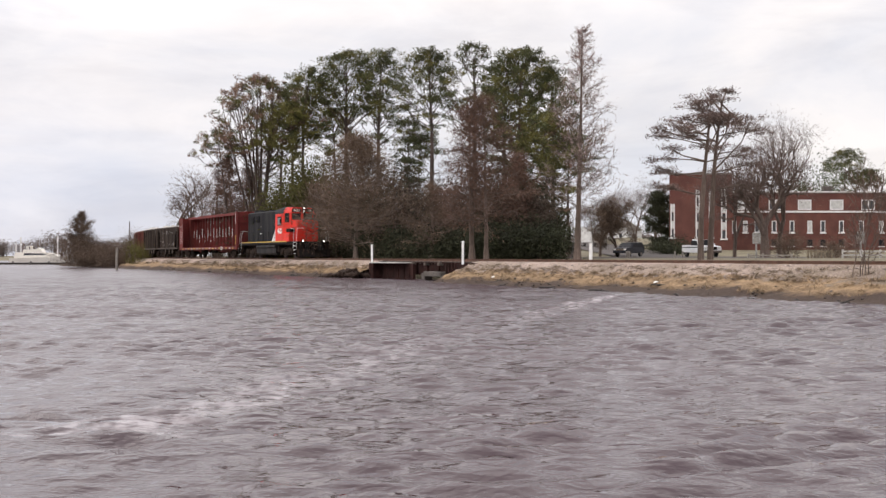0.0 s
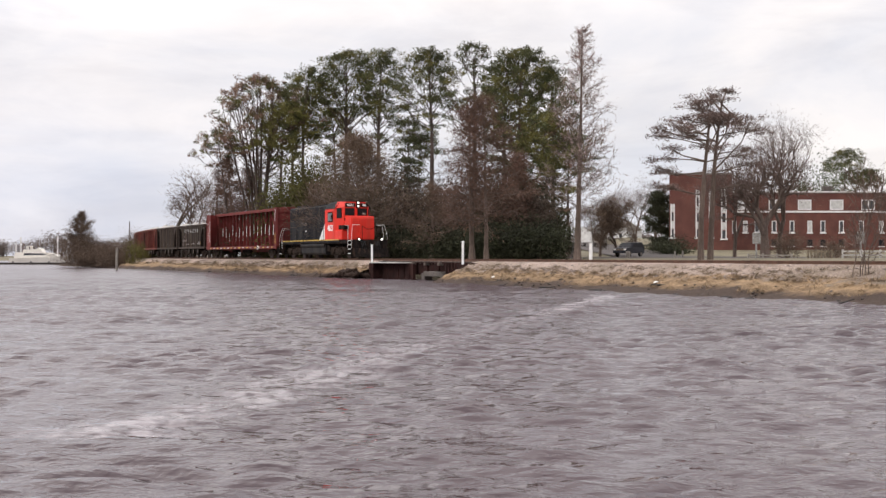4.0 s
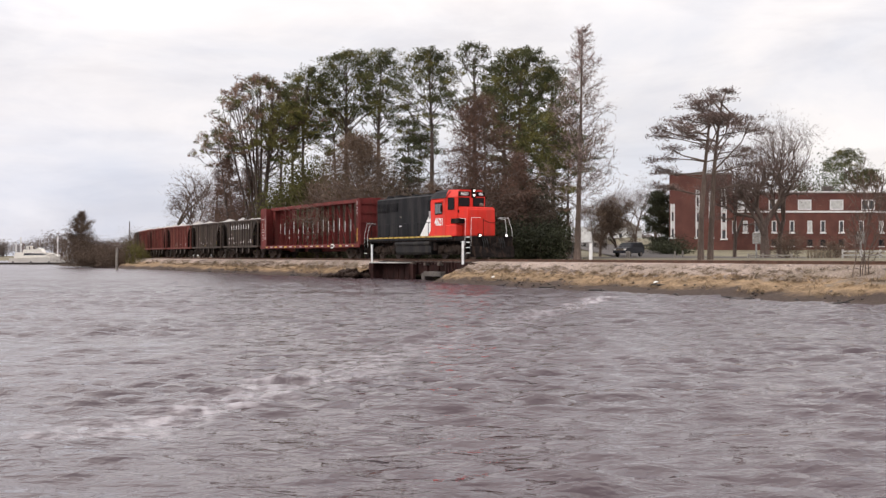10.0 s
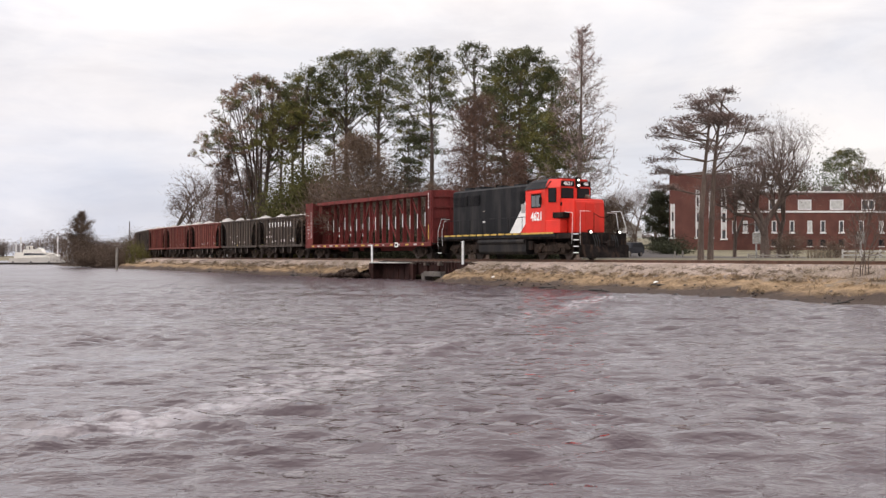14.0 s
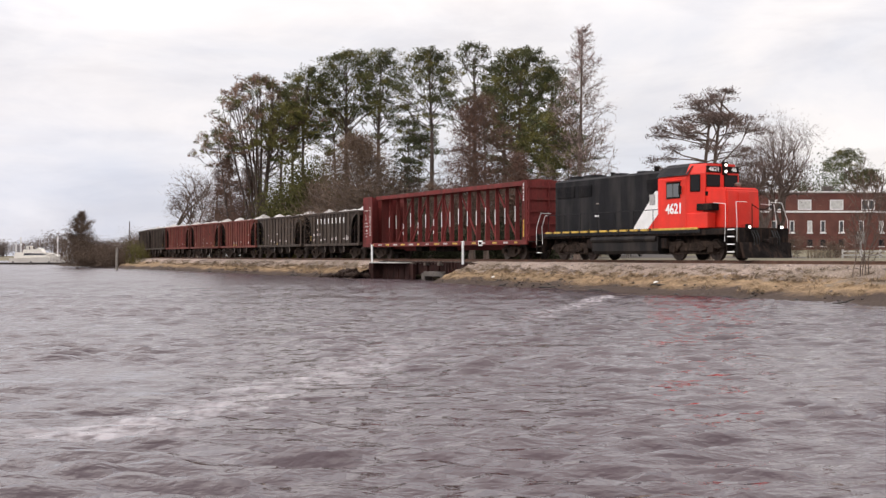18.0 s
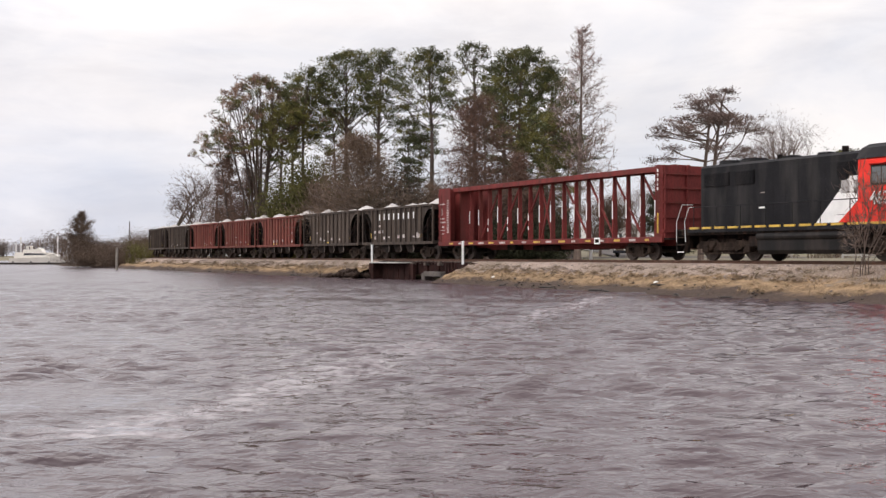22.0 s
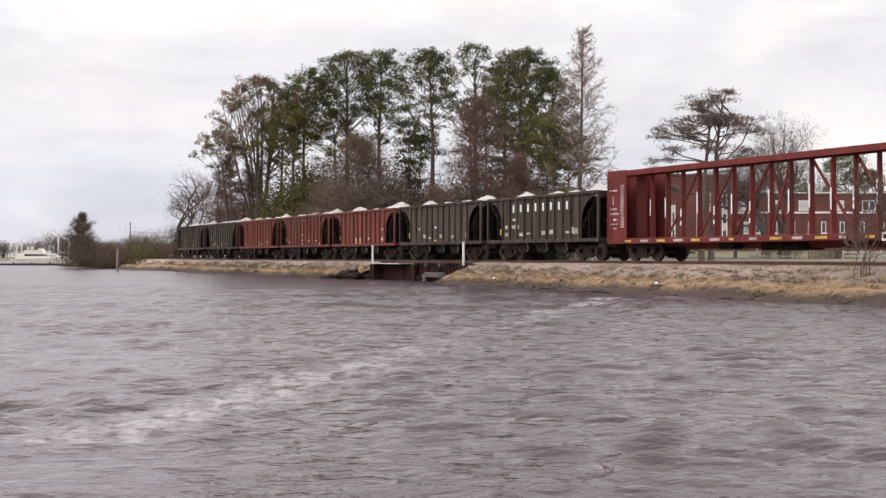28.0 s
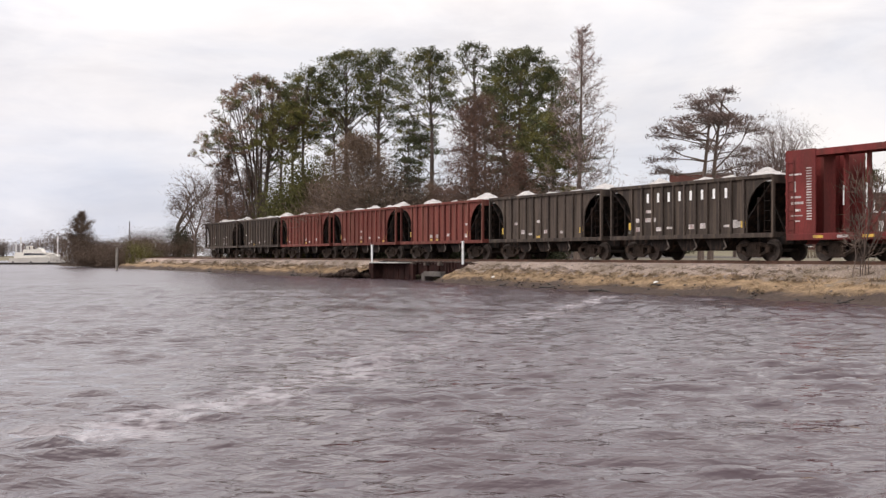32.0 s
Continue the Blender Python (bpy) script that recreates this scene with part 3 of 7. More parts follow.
bridge = empty("railway_bridge", Matrix.Identity(4), "low rusted steel girder railway bridge over a creek mouth", "bridge", kind="structure")
B0, B1 = BRIDGE


def track_m(s, off=0.0, z=0.0):
    p, h = track(s, off)
    return pose(p.x, p.y, z, 0, 0, math.degrees(h))


_mid = track_m((B0 + B1) / 2)
_L = (B1 - B0) / 2
for off in (-1.25, 1.25):
    bm = boxes((-_L, _L, off - 0.15, off + 0.15, 1.16, 1.22), (-_L, _L, off - 0.02, off + 0.02, 0.42, 1.16), (-_L, _L, off - 0.15, off + 0.15, 0.36, 0.42))
    for i in range(9):
        x = -_L + 0.3 + i * (2 * _L - 0.6) / 8
        box(bm, x - 0.02, x + 0.02, off - 0.14, off + 0.14, 0.42, 1.16)
    part("girder", bm, M_rust_bridge, bridge, "rust-brown plate girder", at=_mid)
bm = boxes((-_L - 0.3, -_L + 4.6, -2.5, -1.45, 1.13, 1.21), bevel=0.01)
part("walkway", bm, M_white_fence, bridge, "pale plank walkway beside the track", at=_mid)
for e, w in ((-1, 0.5), (1, 0.9)):
    # the wall's near-black imitates the shade below the span
    bm = boxes((e * _L - 0.35, e * _L + 0.35, -2.5, 2.6, -1.5, 1.12), bevel=0.03)
    part("abutment", bm, M_rust_bridge, bridge, "abutment wall coloured dark for underbridge shade", at=_mid)
bm = boxes((-_L + 0.3, -_L + 5.4, -1.75, -1.55, -0.8, 1.08))
for i in range(6):
    x = -_L + 0.35 + i * 0.9
    box(bm, x, x + 0.08, -1.79, -1.55, -0.8, 1.06)
part("sheet_piling", bm, M_rust_bridge, bridge, "rust-red sheet piling at the water", at=_mid)
bm = boxes((1.2, 4.2, -2.3, -1.8, 0.30, 0.62), (3.6, 4.2, -2.3, -1.7, -0.8, 0.62), (0.9, 1.4, -2.3, -1.7, -0.8, 0.5), bevel=0.03)
part("pier_cap", bm, M_concrete, bridge, "weathered concrete pier cap", at=_mid)
# rusted sheet, its colour darkened as underbridge shade
bm = boxes((4.0, _L + 1.0, -2.1, -1.9, 0.55, 1.20))
for i in range(9):
    box(bm, 4.1 + i * 0.4, 4.25 + i * 0.4, -2.2, -1.9, 0.5, 1.22)
part("sheet_wall", bm, M_rust_bridge, bridge, "rusted corrugated retaining sheet", at=_mid)
for i in range(7):
    bm = boxes((-0.14, 0.14, -1.6, 1.6, 1.0, 1.2), bevel=0.02)
    part("crossbeam", bm, M_tie, bridge, at=track_m(B0 + 0.8 + i * (B1 - B0 - 1.6) / 6))


def marker(s, off, z0, z1, r=0.06):
    ob = part("marker_post", boxes((-r, r, -r, r, z0, z1), (-r * 1.25, r * 1.25, -r * 1.25, r * 1.25, z1, z1 + 0.05), bevel=0.012), M_white_paint, at=track_m(s, off))
    return tagged(ob, "slim white-painted marker post beside the bridge", "post", "bridge markers")


marker(-9.75, -2.2, 0.3, 2.42)
marker(4.25, -2.35, 0.3, 2.52)


def rubble(name, s0, s1, d0, d1, n, seed, r, top, label):
    """A heap of broken dark timber and stone against the abutment."""
    rng = np.random.default_rng(seed)
    ob = empty(name, Matrix.Identity(4), label, "rubble")
    for k in range(n):
        s, d = rng.uniform(s0, s1), rng.uniform(d0, d1)
        z = top * (s - s0) / (s1 - s0) * rng.uniform(0.3, 1.0) - 0.05
        bm = bmesh.new()
        bmesh.ops.create_icosphere(bm, subdivisions=1, radius=r * rng.uniform(0.6, 1.5))
        for v in bm.verts:
            v.co *= rng.uniform(0.75, 1.2)
            v.co.z *= 0.7
        p, h = track(s, d)
        part("stone", bm, M_wet_earth, ob, at=pose(p.x, p.y, z, rng.uniform(-20, 20), rng.uniform(-20, 20), rng.uniform(0, 360)))


rubble("rubble", -15.6, -9.4, -4.0, -2.3, 110, 7, 0.27, 0.72, "heap of dark wet earth and rubble beside the abutment")

# ---- the train: all cars are built with x forward, origin on the rail head at the middle ----


def wheelset_mesh(r, name):
    bm = bmesh.new()
    for sgn in (-1, 1):
        y = sgn * 0.72
        m = Matrix.Translation((0, y + sgn * 0.03, 0)) @ Matrix.Rotation(radians(90), 4, "X")
        bmesh.ops.create_cone(bm, cap_ends=True, segments=24, radius1=r, radius2=r, depth=0.12, matrix=m)
        m = Matrix.Translation((0, y - sgn * 0.05, 0)) @ Matrix.Rotation(radians(90), 4, "X")
        bmesh.ops.create_cone(bm, cap_ends=True, segments=24, radius1=r + 0.025, radius2=r + 0.025, depth=0.03, matrix=m)
        m = Matrix.Translation((0, y + sgn * 0.12, 0)) @ Matrix.Rotation(radians(90), 4, "X")
        bmesh.ops.create_cone(bm, cap_ends=True, segments=12, radius1=0.11, radius2=0.11, depth=0.22, matrix=m)
        for k in range(4):
            a = k * math.pi / 2
            box(bm, math.cos(a) * r * 0.62 - 0.05, math.cos(a) * r * 0.62 + 0.05, y + sgn * 0.09, y + sgn * 0.10, math.sin(a) * r * 0.62 - 0.05, math.sin(a) * r * 0.62 + 0.05)
    rod(bm, (0, -0.7, 0), (0, 0.7, 0), 0.08, 8)
    me = bpy.data.meshes.new(name)
    bm.to_mesh(me)
    bm.free()
    me.materials.append(M_wheel)
    return me


M_truck = material("dusty_brown_truck_casting", (0.028, 0.020, 0.016), 0.95, spec=0.1, vary=0.4, scale=3, fine=25, bump=0.3, dirt=(0.085, 0.058, 0.043), dirt_amount=0.6)
M_tank = material("black_tank_paint", (0.012, 0.011, 0.011), 0.6, spec=0.15, vary=0.25, scale=1.5, fine=14, bump=0.04, dirt=(0.05, 0.04, 0.034), dirt_amount=0.5)
M_louvre = material("grey_louvre_paint", (0.36, 0.35, 0.34), 0.7, vary=0.15, scale=3, fine=20, bump=0.05)
M_wheel = material("worn_wheel_steel", (0.050, 0.036, 0.029), 0.75, 0.2, vary=0.35, scale=6, fine=30, bump=0.1)
ME_WHEEL_FREIGHT = wheelset_mesh(0.457, "wheelset")
ME_WHEEL_LOCO = wheelset_mesh(0.508, "wheelset")
WHEELS = []          # every turning wheelset with its radius


def freight_truck(parent, x):
    wb, r = 0.89, 0.457
    tr = part("truck", boxes((-0.22, 0.22, -1.1, 1.1, 0.5, 0.72)), M_truck, parent, "cast steel four-wheel truck", at=pose(x, 0, 0))
    for sgn in (-1, 1):
        bm = bmesh.new()
        y = sgn * 1.0
        right = [(0.36, 0.15), (wb + 0.05, 0.40), (wb, 0.53), (0.38, 0.29), (0.38, 0.66), (wb + 0.22, 0.53), (wb + 0.22, 0.67), (0.35, 0.81)]
        prism(bm, right + [(-a, b) for a, b in reversed(right)], y - 0.065, y + 0.065)
        for k in (-wb, wb):
            part("journal_box", boxes((k - 0.16, k + 0.16, y - 0.1, y + 0.1, 0.36, 0.62), bevel=0.02), M_truck, tr)
        part("spring_nest", rods([[(k, y + sgn * 0.02, 0.27), (k, y + sgn * 0.02, 0.62)] for k in (-0.15, 0.0, 0.15)], 0.06, 8), M_truck, tr)
        part("sideframe", bm, M_truck, tr)
    for k in (-wb, wb):
        w = part("wheelset", ME_WHEEL_FREIGHT, None, tr, at=pose(k, 0, r))
        WHEELS.append((w, pose(k, 0, r), r))
    return tr


def loco_truck(parent, x):
    wb, r = 1.37, 0.508
    tr = part("truck", boxes((-0.5, 0.5, -1.0, 1.0, 0.7, 0.98)), M_truck, parent, "grimy locomotive truck with springs and brake gear", at=pose(x, 0, 0))
    for sgn in (-1, 1):
        bm = bmesh.new()
        y = sgn * 1.08
        prism(bm, [(-2.05, 0.62), (-1.75, 0.86), (-0.6, 0.92), (-0.45, 0.80), (0.45, 0.80), (0.6, 0.92), (1.75, 0.86), (2.05, 0.62), (1.85, 0.55), (1.05, 0.62), (0.7, 0.42), (-0.7, 0.42), (-1.05, 0.62), (-1.85, 0.55)], y - 0.08, y + 0.08)
        for k in (-wb, wb):
            box(bm, k - 0.20, k + 0.20, y - 0.14, y + 0.14, 0.36, 0.72, 0.03)
            rod(bm, (k - 0.28, y, 0.62), (k - 0.28, y, 0.95), 0.09, 8)
            rod(bm, (k + 0.28, y, 0.62), (k + 0.28, y, 0.95), 0.09, 8)
            rod(bm, (k + (0.75 if k < 0 else -0.75), y + sgn * 0.1, 0.80), (k + (0.35 if k < 0 else -0.35), y + sgn * 0.1, 0.50), 0.07, 8)
        box(bm, -0.55, 0.55, y - 0.12, y + 0.16, 0.44, 0.58, 0.02)
        box(bm, -0.3, 0.3, y - 0.05, y + 0.2, 0.30, 0.46, 0.02)
        rod(bm, (-1.9, y + sgn * 0.06, 0.30), (1.9, y + sgn * 0.06, 0.34), 0.025, 6)
        part("sideframe", bm, M_truck, tr)
    for k in (-wb, wb):
        w = part("wheelset", ME_WHEEL_LOCO, None, tr, at=pose(k, 0, r))
        WHEELS.append((w, pose(k, 0, r), r))


def text_part(name, body, size, mat, parent, m, depth=0.004, squeeze=1.0):
    cu = bpy.data.curves.new(name, "FONT")
    cu.body, cu.size, cu.extrude, cu.align_x, cu.align_y = body, size, depth, "CENTER", "CENTER"
    cu.offset = size * 0.03
    ob = bpy.data.objects.new(name, cu)
    scene.collection.objects.link(ob)
    bpy.context.view_layer.update()
    me = bpy.data.meshes.new_from_object(ob.evaluated_get(bpy.context.evaluated_depsgraph_get()))
    me.transform(Matrix.Diagonal((squeeze, 1, 1, 1)))
    bpy.data.objects.remove(ob)
    me.materials.clear()
    me.materials.append(mat)
    me.name = name
    return part(name, me, mat, parent, at=m)


def on_right(x, y, z):
    """A pose for writing on the side that faces the water (minus y), reading along +x."""
    return pose(x, y, z, 90, 0, 0)


def locomotive():
    lo = empty("locomotive", Matrix.Identity(4), "red, black and white diesel locomotive with lit headlamps on the track", "locomotive", "train")
    W = 1.55
    # frame and deck
    bm = boxes((-8.2, 8.2, -1.45, 1.45, 1.16, 1.46), (-7.6, 7.6, -0.7, 0.7, 0.85, 1.18), bevel=0.03)
    part("frame", bm, M_loco_under, lo, "grimy black underframe")
    for y in (-1.5, 1.5):
        bm = bmesh.new()
        for i in range(16):
            x = -7.25 + i * 0.86
            if x < 5.6:
                box(bm, x, x + (0.62 if x < 1.8 else 0.84), y - 0.04, y + 0.04, 1.43, 1.53, 0.008)
        part("sill_stripe", bm, M_yellow_paint, lo, "yellow edge stripe broken by handrail posts")
        part("side_sill", boxes((-7.4, 5.8, y - 0.035, y + 0.035, 1.28, 1.44)), M_loco_black, lo)
    # long hood
    bm = bmesh.new()
    hw, top = 0.92, 4.40
    outl = [(-hw, 1.47), (hw, 1.47), (hw, top - 0.12), (hw - 0.16, top), (-hw + 0.16, top), (-hw, top - 0.12)]
    hood = prism(bm, outl, -7.15, 2.75, "x")
    part("long_hood", hood, M_loco_black, lo, "plain black long hood")
    # hood doors, grilles and roof gear
    for y in (-1, 1):
        for i in range(12):
            x = -6.9 + i * 0.74
            part("hood_door", boxes((x, x + 0.733, y * (hw + 0.003) - 0.005, y * (hw + 0.003) + 0.005, 1.55, 4.05), bevel=0.003), M_loco_black, lo)
        for x0, x1 in ((-6.9, -5.2), (-4.9, -3.6), (1.1, 2.55)):
            bm = boxes((x0, x1, y * (hw + 0.03) - 0.015, y * (hw + 0.03) + 0.015, 3.4, 4.02))
            for k in range(9):
                zz = 3.43 + k * 0.066
                box(bm, x0 + 0.03, x1 - 0.03, y * (hw + 0.055) - 0.02, y * (hw + 0.055) + 0.02, zz, zz + 0.03)
            part("radiator_grille", bm, M_loco_black, lo, "louvred radiator grille")
    part("data_plate", boxes((-3.3, -2.95, -hw - 0.04, -hw - 0.025, 2.28, 2.36)), M_white_paint, lo)
    part("builder_plate", boxes((-3.2, -2.95, -hw - 0.04, -hw - 0.025, 2.95, 3.0)), M_wood_grey, lo)
    for x in (-6.0, -4.6):
        bm = bmesh.new()
        bmesh.ops.create_cone(bm, cap_ends=True, segments=20, radius1=0.66, radius2=0.6, depth=0.2, matrix=Matrix.Translation((x, 0, top + 0.09)))
        part("radiator_fan", bm, M_loco_black, lo, "round roof fan housing")
    part("roof_hatch", boxes((-2.6, -2.0, -0.3, 0.3, top - 0.02, top + 0.16), bevel=0.03), M_loco_black, lo)
    part("roof_hatch", boxes((-0.5, 0.1, -0.35, 0.35, top - 0.02, top + 0.14), bevel=0.03), M_loco_black, lo)
    part("exhaust_stack", rods([[(-3.0, 0, top), (-3.0, 0, top + 0.26)]], 0.12, 10), M_loco_under, lo)
    part("exhaust_stack", rods([[(0.6, 0.1, top), (0.6, 0.1, top + 0.34)]], 0.14, 10), M_loco_under, lo)
    # white slash between black and red: a slanting flat band on the hood side
    for y in (-1, 1):
        a, b = y * (hw + 0.026), y * (hw + 0.032)
        bm = bmesh.new()
        prism(bm, [(0.0, 1.56), (1.28, 1.56), (2.74, 2.95), (2.74, 3.72), (2.0, 3.60)], a, b)
        part("white_slash", bm, M_white_paint, lo, "white slanted livery band")
        for x0, x1 in ((1.36, 1.80), (2.02, 2.44)):
            bm = boxes((x0, x1, y * (hw + 0.036), y * (hw + 0.050), 2.72, 3.24), bevel=0.004)
            for k in range(7):
                box(bm, x0 + 0.03, x1 - 0.03, y * (hw + 0.046), y * (hw + 0.062), 2.75 + k * 0.067, 2.785 + k * 0.067)
            part("louvre_panel", bm, M_louvre, lo, "grey louvred panel")
        bm = bmesh.new()
        prism(bm, [(1.22, 1.56), (2.74, 1.56), (2.74, 2.72), (2.45, 2.6)], a, y * (hw + 0.038))
        part("red_flank", bm, M_loco_red, lo, "red foot of the livery band")
    # cab
    bm = bmesh.new()
    cw = W - 0.02
    outl = [(-cw, 1.47), (cw, 1.47), (cw, 3.90), (cw - 0.30, 4.40), (cw - 0.75, 4.56), (-cw + 0.75, 4.56), (-cw + 0.30, 4.40), (-cw, 3.90)]
    prism(bm, outl, 2.75, 4.80, "x")
    # faceted front: the corners are cut back and carry a narrow window each
    lo_, hi_ = 1.47, 4.52
    plan = [(4.79, -cw), (5.55, -1.02), (5.55, 1.02), (4.79, cw)]
    va = [bm.verts.new((x, y, lo_)) for x, y in plan]
    vb = [bm.verts.new((x, y * (1.0 if abs(y) < 1.1 else 0.985), 4.05)) for x, y in plan]
    vc = [bm.verts.new((x - 0.05, y * 0.80, hi_)) for x, y in plan]
    for i in range(3):
        bm.faces.new((va[i], va[i + 1], vb[i + 1], vb[i]))
        bm.faces.new((vb[i], vb[i + 1], vc[i + 1], vc[i]))
    bm.faces.new(vc)
    part("cab", bm, M_loco_red, lo, "bright red driver's cab")
    bm = bmesh.new()
    outl = [(-cw - 0.03, 3.98), (-cw + 0.30, 4.41), (-cw + 0.75, 4.60), (cw - 0.75, 4.60), (cw - 0.30, 4.41), (cw + 0.03, 3.98), (cw - 0.27, 4.36), (cw - 0.75, 4.53), (-cw + 0.75, 4.53), (-cw + 0.27, 4.36)]
    prism(bm, outl, 2.66, 4.95, "x")
    part("cab_roof", bm, M_loco_black, lo, "dull black cab roof")
    for y in (-1, 1):
        yy = y * (cw + 0.012)
        part("side_window_frame", boxes((3.38, 4.42, yy - 0.02, yy + 0.02, 2.92, 3.70), bevel=0.02), M_loco_under, lo)
        for x in (3.46, 3.93):
            part("side_window_pane", boxes((x, x + 0.42, yy + y * 0.022 - 0.006, yy + y * 0.022 + 0.006, 3.0, 3.62)), M_cab_glass, lo)
    xf = 5.55
    for y in (-1, 1):
        nrm = Vector((0.51, 0.76 * y, 0)).normalized()
        m = Matrix.Translation((5.17 + nrm.x * 0.012, y * 1.275 + nrm.y * 0.012, 0)) @ Matrix.Rotation(math.atan2(nrm.y, nrm.x), 4, "Z")
        wf = part("corner_window", boxes((-0.01, 0.02, -0.24, 0.24, 3.2, 4.0), bevel=0.008), M_loco_under, lo, "narrow dark corner window", at=m)
        part("pane", boxes((0.021, 0.028, -0.19, 0.19, 3.25, 3.95)), M_dark_pane, wf)
    for y0, y1, z0, z1 in ((-0.95, -0.12, 3.42, 4.0), (0.12, 0.95, 3.42, 4.0)):
        wf = part("windscreen", boxes((xf - 0.01, xf + 0.02, y0, y1, z0, z1), bevel=0.008), M_loco_under, lo, "dark cab front window")
        part("pane", boxes((xf + 0.021, xf + 0.028, y0 + 0.05, y1 - 0.05, z0 + 0.05, z1 - 0.05)), M_dark_pane, wf)
    for y0, y1 in ((-0.95, -0.08), (0.38, 1.0)):
        nb = part("number_board", boxes((xf - 0.02, xf + 0.06, y0, y1, 4.09, 4.40), bevel=0.015), M_loco_under, lo, "black number board with white figures")
        text_part("figures", "4621" if y0 < 0 else "46", 0.27, M_white_paint, nb, Matrix.Translation((xf + 0.062, (y0 + y1) / 2, 4.245)) @ pose(0, 0, 0, 90, 0, 90), squeeze=1.15)
    hl = part("headlight", boxes((xf - 0.02, xf + 0.08, 0.0, 0.32, 4.0, 4.62), bevel=0.03), M_loco_under, lo, "twin headlight housing")
    for z in (4.16, 4.46):
        bm = bmesh.new()
        bmesh.ops.create_cone(bm, cap_ends=True, segments=16, radius1=0.055, radius2=0.055, depth=0.05, matrix=Matrix.Translation((xf + 0.10, 0.16, z)) @ Matrix.Rotation(radians(90), 4, "Y"))
        part("lamp", bm, M_light, hl, "lit lamp")
    # low short hood (nose)
    nw = 0.98
    bm = bmesh.new()
    prism(bm, [(5.5, 1.47), (7.0, 1.47), (7.0, 2.5), (6.95, 3.22), (6.86, 3.34), (5.5, 3.40)], -nw, nw)
    bmesh.ops.bevel(bm, geom=list(bm.edges), offset=0.06, segments=2, affect="EDGES")
    part("short_hood", bm, M_loco_red, lo, "low red nose")
    part("nose_door", boxes((6.98, 7.02, -0.32, 0.32, 1.6, 3.1), bevel=0.012), M_loco_red, lo)
    part("sand_filler", boxes((5.5, 5.72, -nw - 0.02, -nw + 0.1, 3.0, 3.2), bevel=0.02), M_loco_under, lo)
    part("toolbox", boxes((5.45, 6.5, -1.46, -1.0, 2.30, 2.62), bevel=0.03), M_loco_under, lo, "black box on the front walkway")
    part("battery_box", boxes((4.83, 6.3, -1.52, -1.02, 1.48, 2.20), bevel=0.03), M_loco_red, lo, "red battery box on the walkway")
    # pilot, plough, steps
    for e in (1, -1):
        part("pilot_plate", boxes((e * 8.2, e * 8.28, -1.5, 1.5, 0.55, 1.46), bevel=0.01), M_loco_under, lo)
        bm = bmesh.new()
        rod(bm, (e * 8.25, 0, 0.88), (e * 8.75, 0, 0.88), 0.09, 8)
        box(bm, e * 8.72, e * 9.0, -0.14, 0.16, 0.72, 1.04, 0.03)
        part("coupler", bm, M_loco_under, lo, "knuckle coupler")
        for y in (-1, 1):
            bm = bmesh.new()
            for k, z in enumerate((0.38, 0.72, 1.06, 1.38)):
                box(bm, e * 7.62, e * 8.14, y * 1.52, y * (1.20 + 0.02 * k), z, z + 0.04)
            for xx in (7.6, 8.16):
                box(bm, e * xx - 0.015, e * xx + 0.015, y * 1.52, y * 1.2, 0.38, 1.46)
            part("steps", bm, M_loco_under, lo, "corner boarding steps")
            for k, z in enumerate((0.375, 0.715, 1.055, 1.375)):
                part("step_edge", boxes((e * 7.64, e * 8.12, y * 1.525, y * 1.55, z - 0.01, z + 0.04)), M_white_paint if e > 0 or k == 0 else M_truck, lo, "white step edge" if e > 0 or k == 0 else "grimy step edge")
            rp = [(e * 7.45, y * 1.52, 0.85), (e * 7.50, y * 1.52, 1.75), (e * 7.42, y * 1.45, 2.55), (e * 6.6, y * 1.42, 2.62)] if e > 0 else [(e * 7.55, y * 1.52, 0.85), (e * 7.62, y * 1.52, 1.8), (e * 7.40, y * 1.45, 2.45), (e * 7.1, y * 1.42, 2.48)]
            rq = [(e * 8.22, y * 1.5, 0.85), (e * 8.22, y * 1.5, 1.8), (e * 8.0, y * 1.35, 2.62), (e * 8.0, y * 0.7, 2.62)]
            part("grab_rail", rods([rp], 0.013), M_white_paint, lo, "white-painted handrail")
            part("grab_rail", rods([rq], 0.013), M_white_paint, lo, "white-painted handrail")
    bm = bmesh.new()
    prism(bm, [(0.0, 0.14), (-1.6, 0.14), (-1.6, 0.80), (0.0, 0.80)], 8.28, 8.34, "x")
    prism(bm, [(0.0, 0.14), (1.6, 0.14), (1.6, 0.80), (0.0, 0.80)], 8.28, 8.34, "x")
    v = [bm.verts.new(p) for p in ((8.34, -1.5, 0.82), (8.34, 1.5, 0.82), (8.55, -1.45, 0.12), (8.85, 0.0, 0.12), (8.55, 1.45, 0.12), (8.45, 0, 0.82))]
    for f in ((0, 2, 3, 5), (5, 3, 4, 1), (0, 5, 1)):
        bm.faces.new([v[i] for i in f])
    part("snow_plough", bm, M_loco_under, lo, "black steel pilot plough")
    for y in (-0.95, 0.95):
        dl = part("ditch_light", boxes((8.25, 8.40, y - 0.12, y + 0.12, 1.36, 1.62), bevel=0.03), M_loco_under, lo, "ditch light housing")
        bm = bmesh.new()
        bmesh.ops.create_cone(bm, cap_ends=True, segments=16, radius1=0.06, radius2=0.06, depth=0.05, matrix=Matrix.Translation((8.42, y, 1.49)) @ Matrix.Rotation(radians(90), 4, "Y"))
        part("lamp", bm, M_light, dl, "lit lamp")
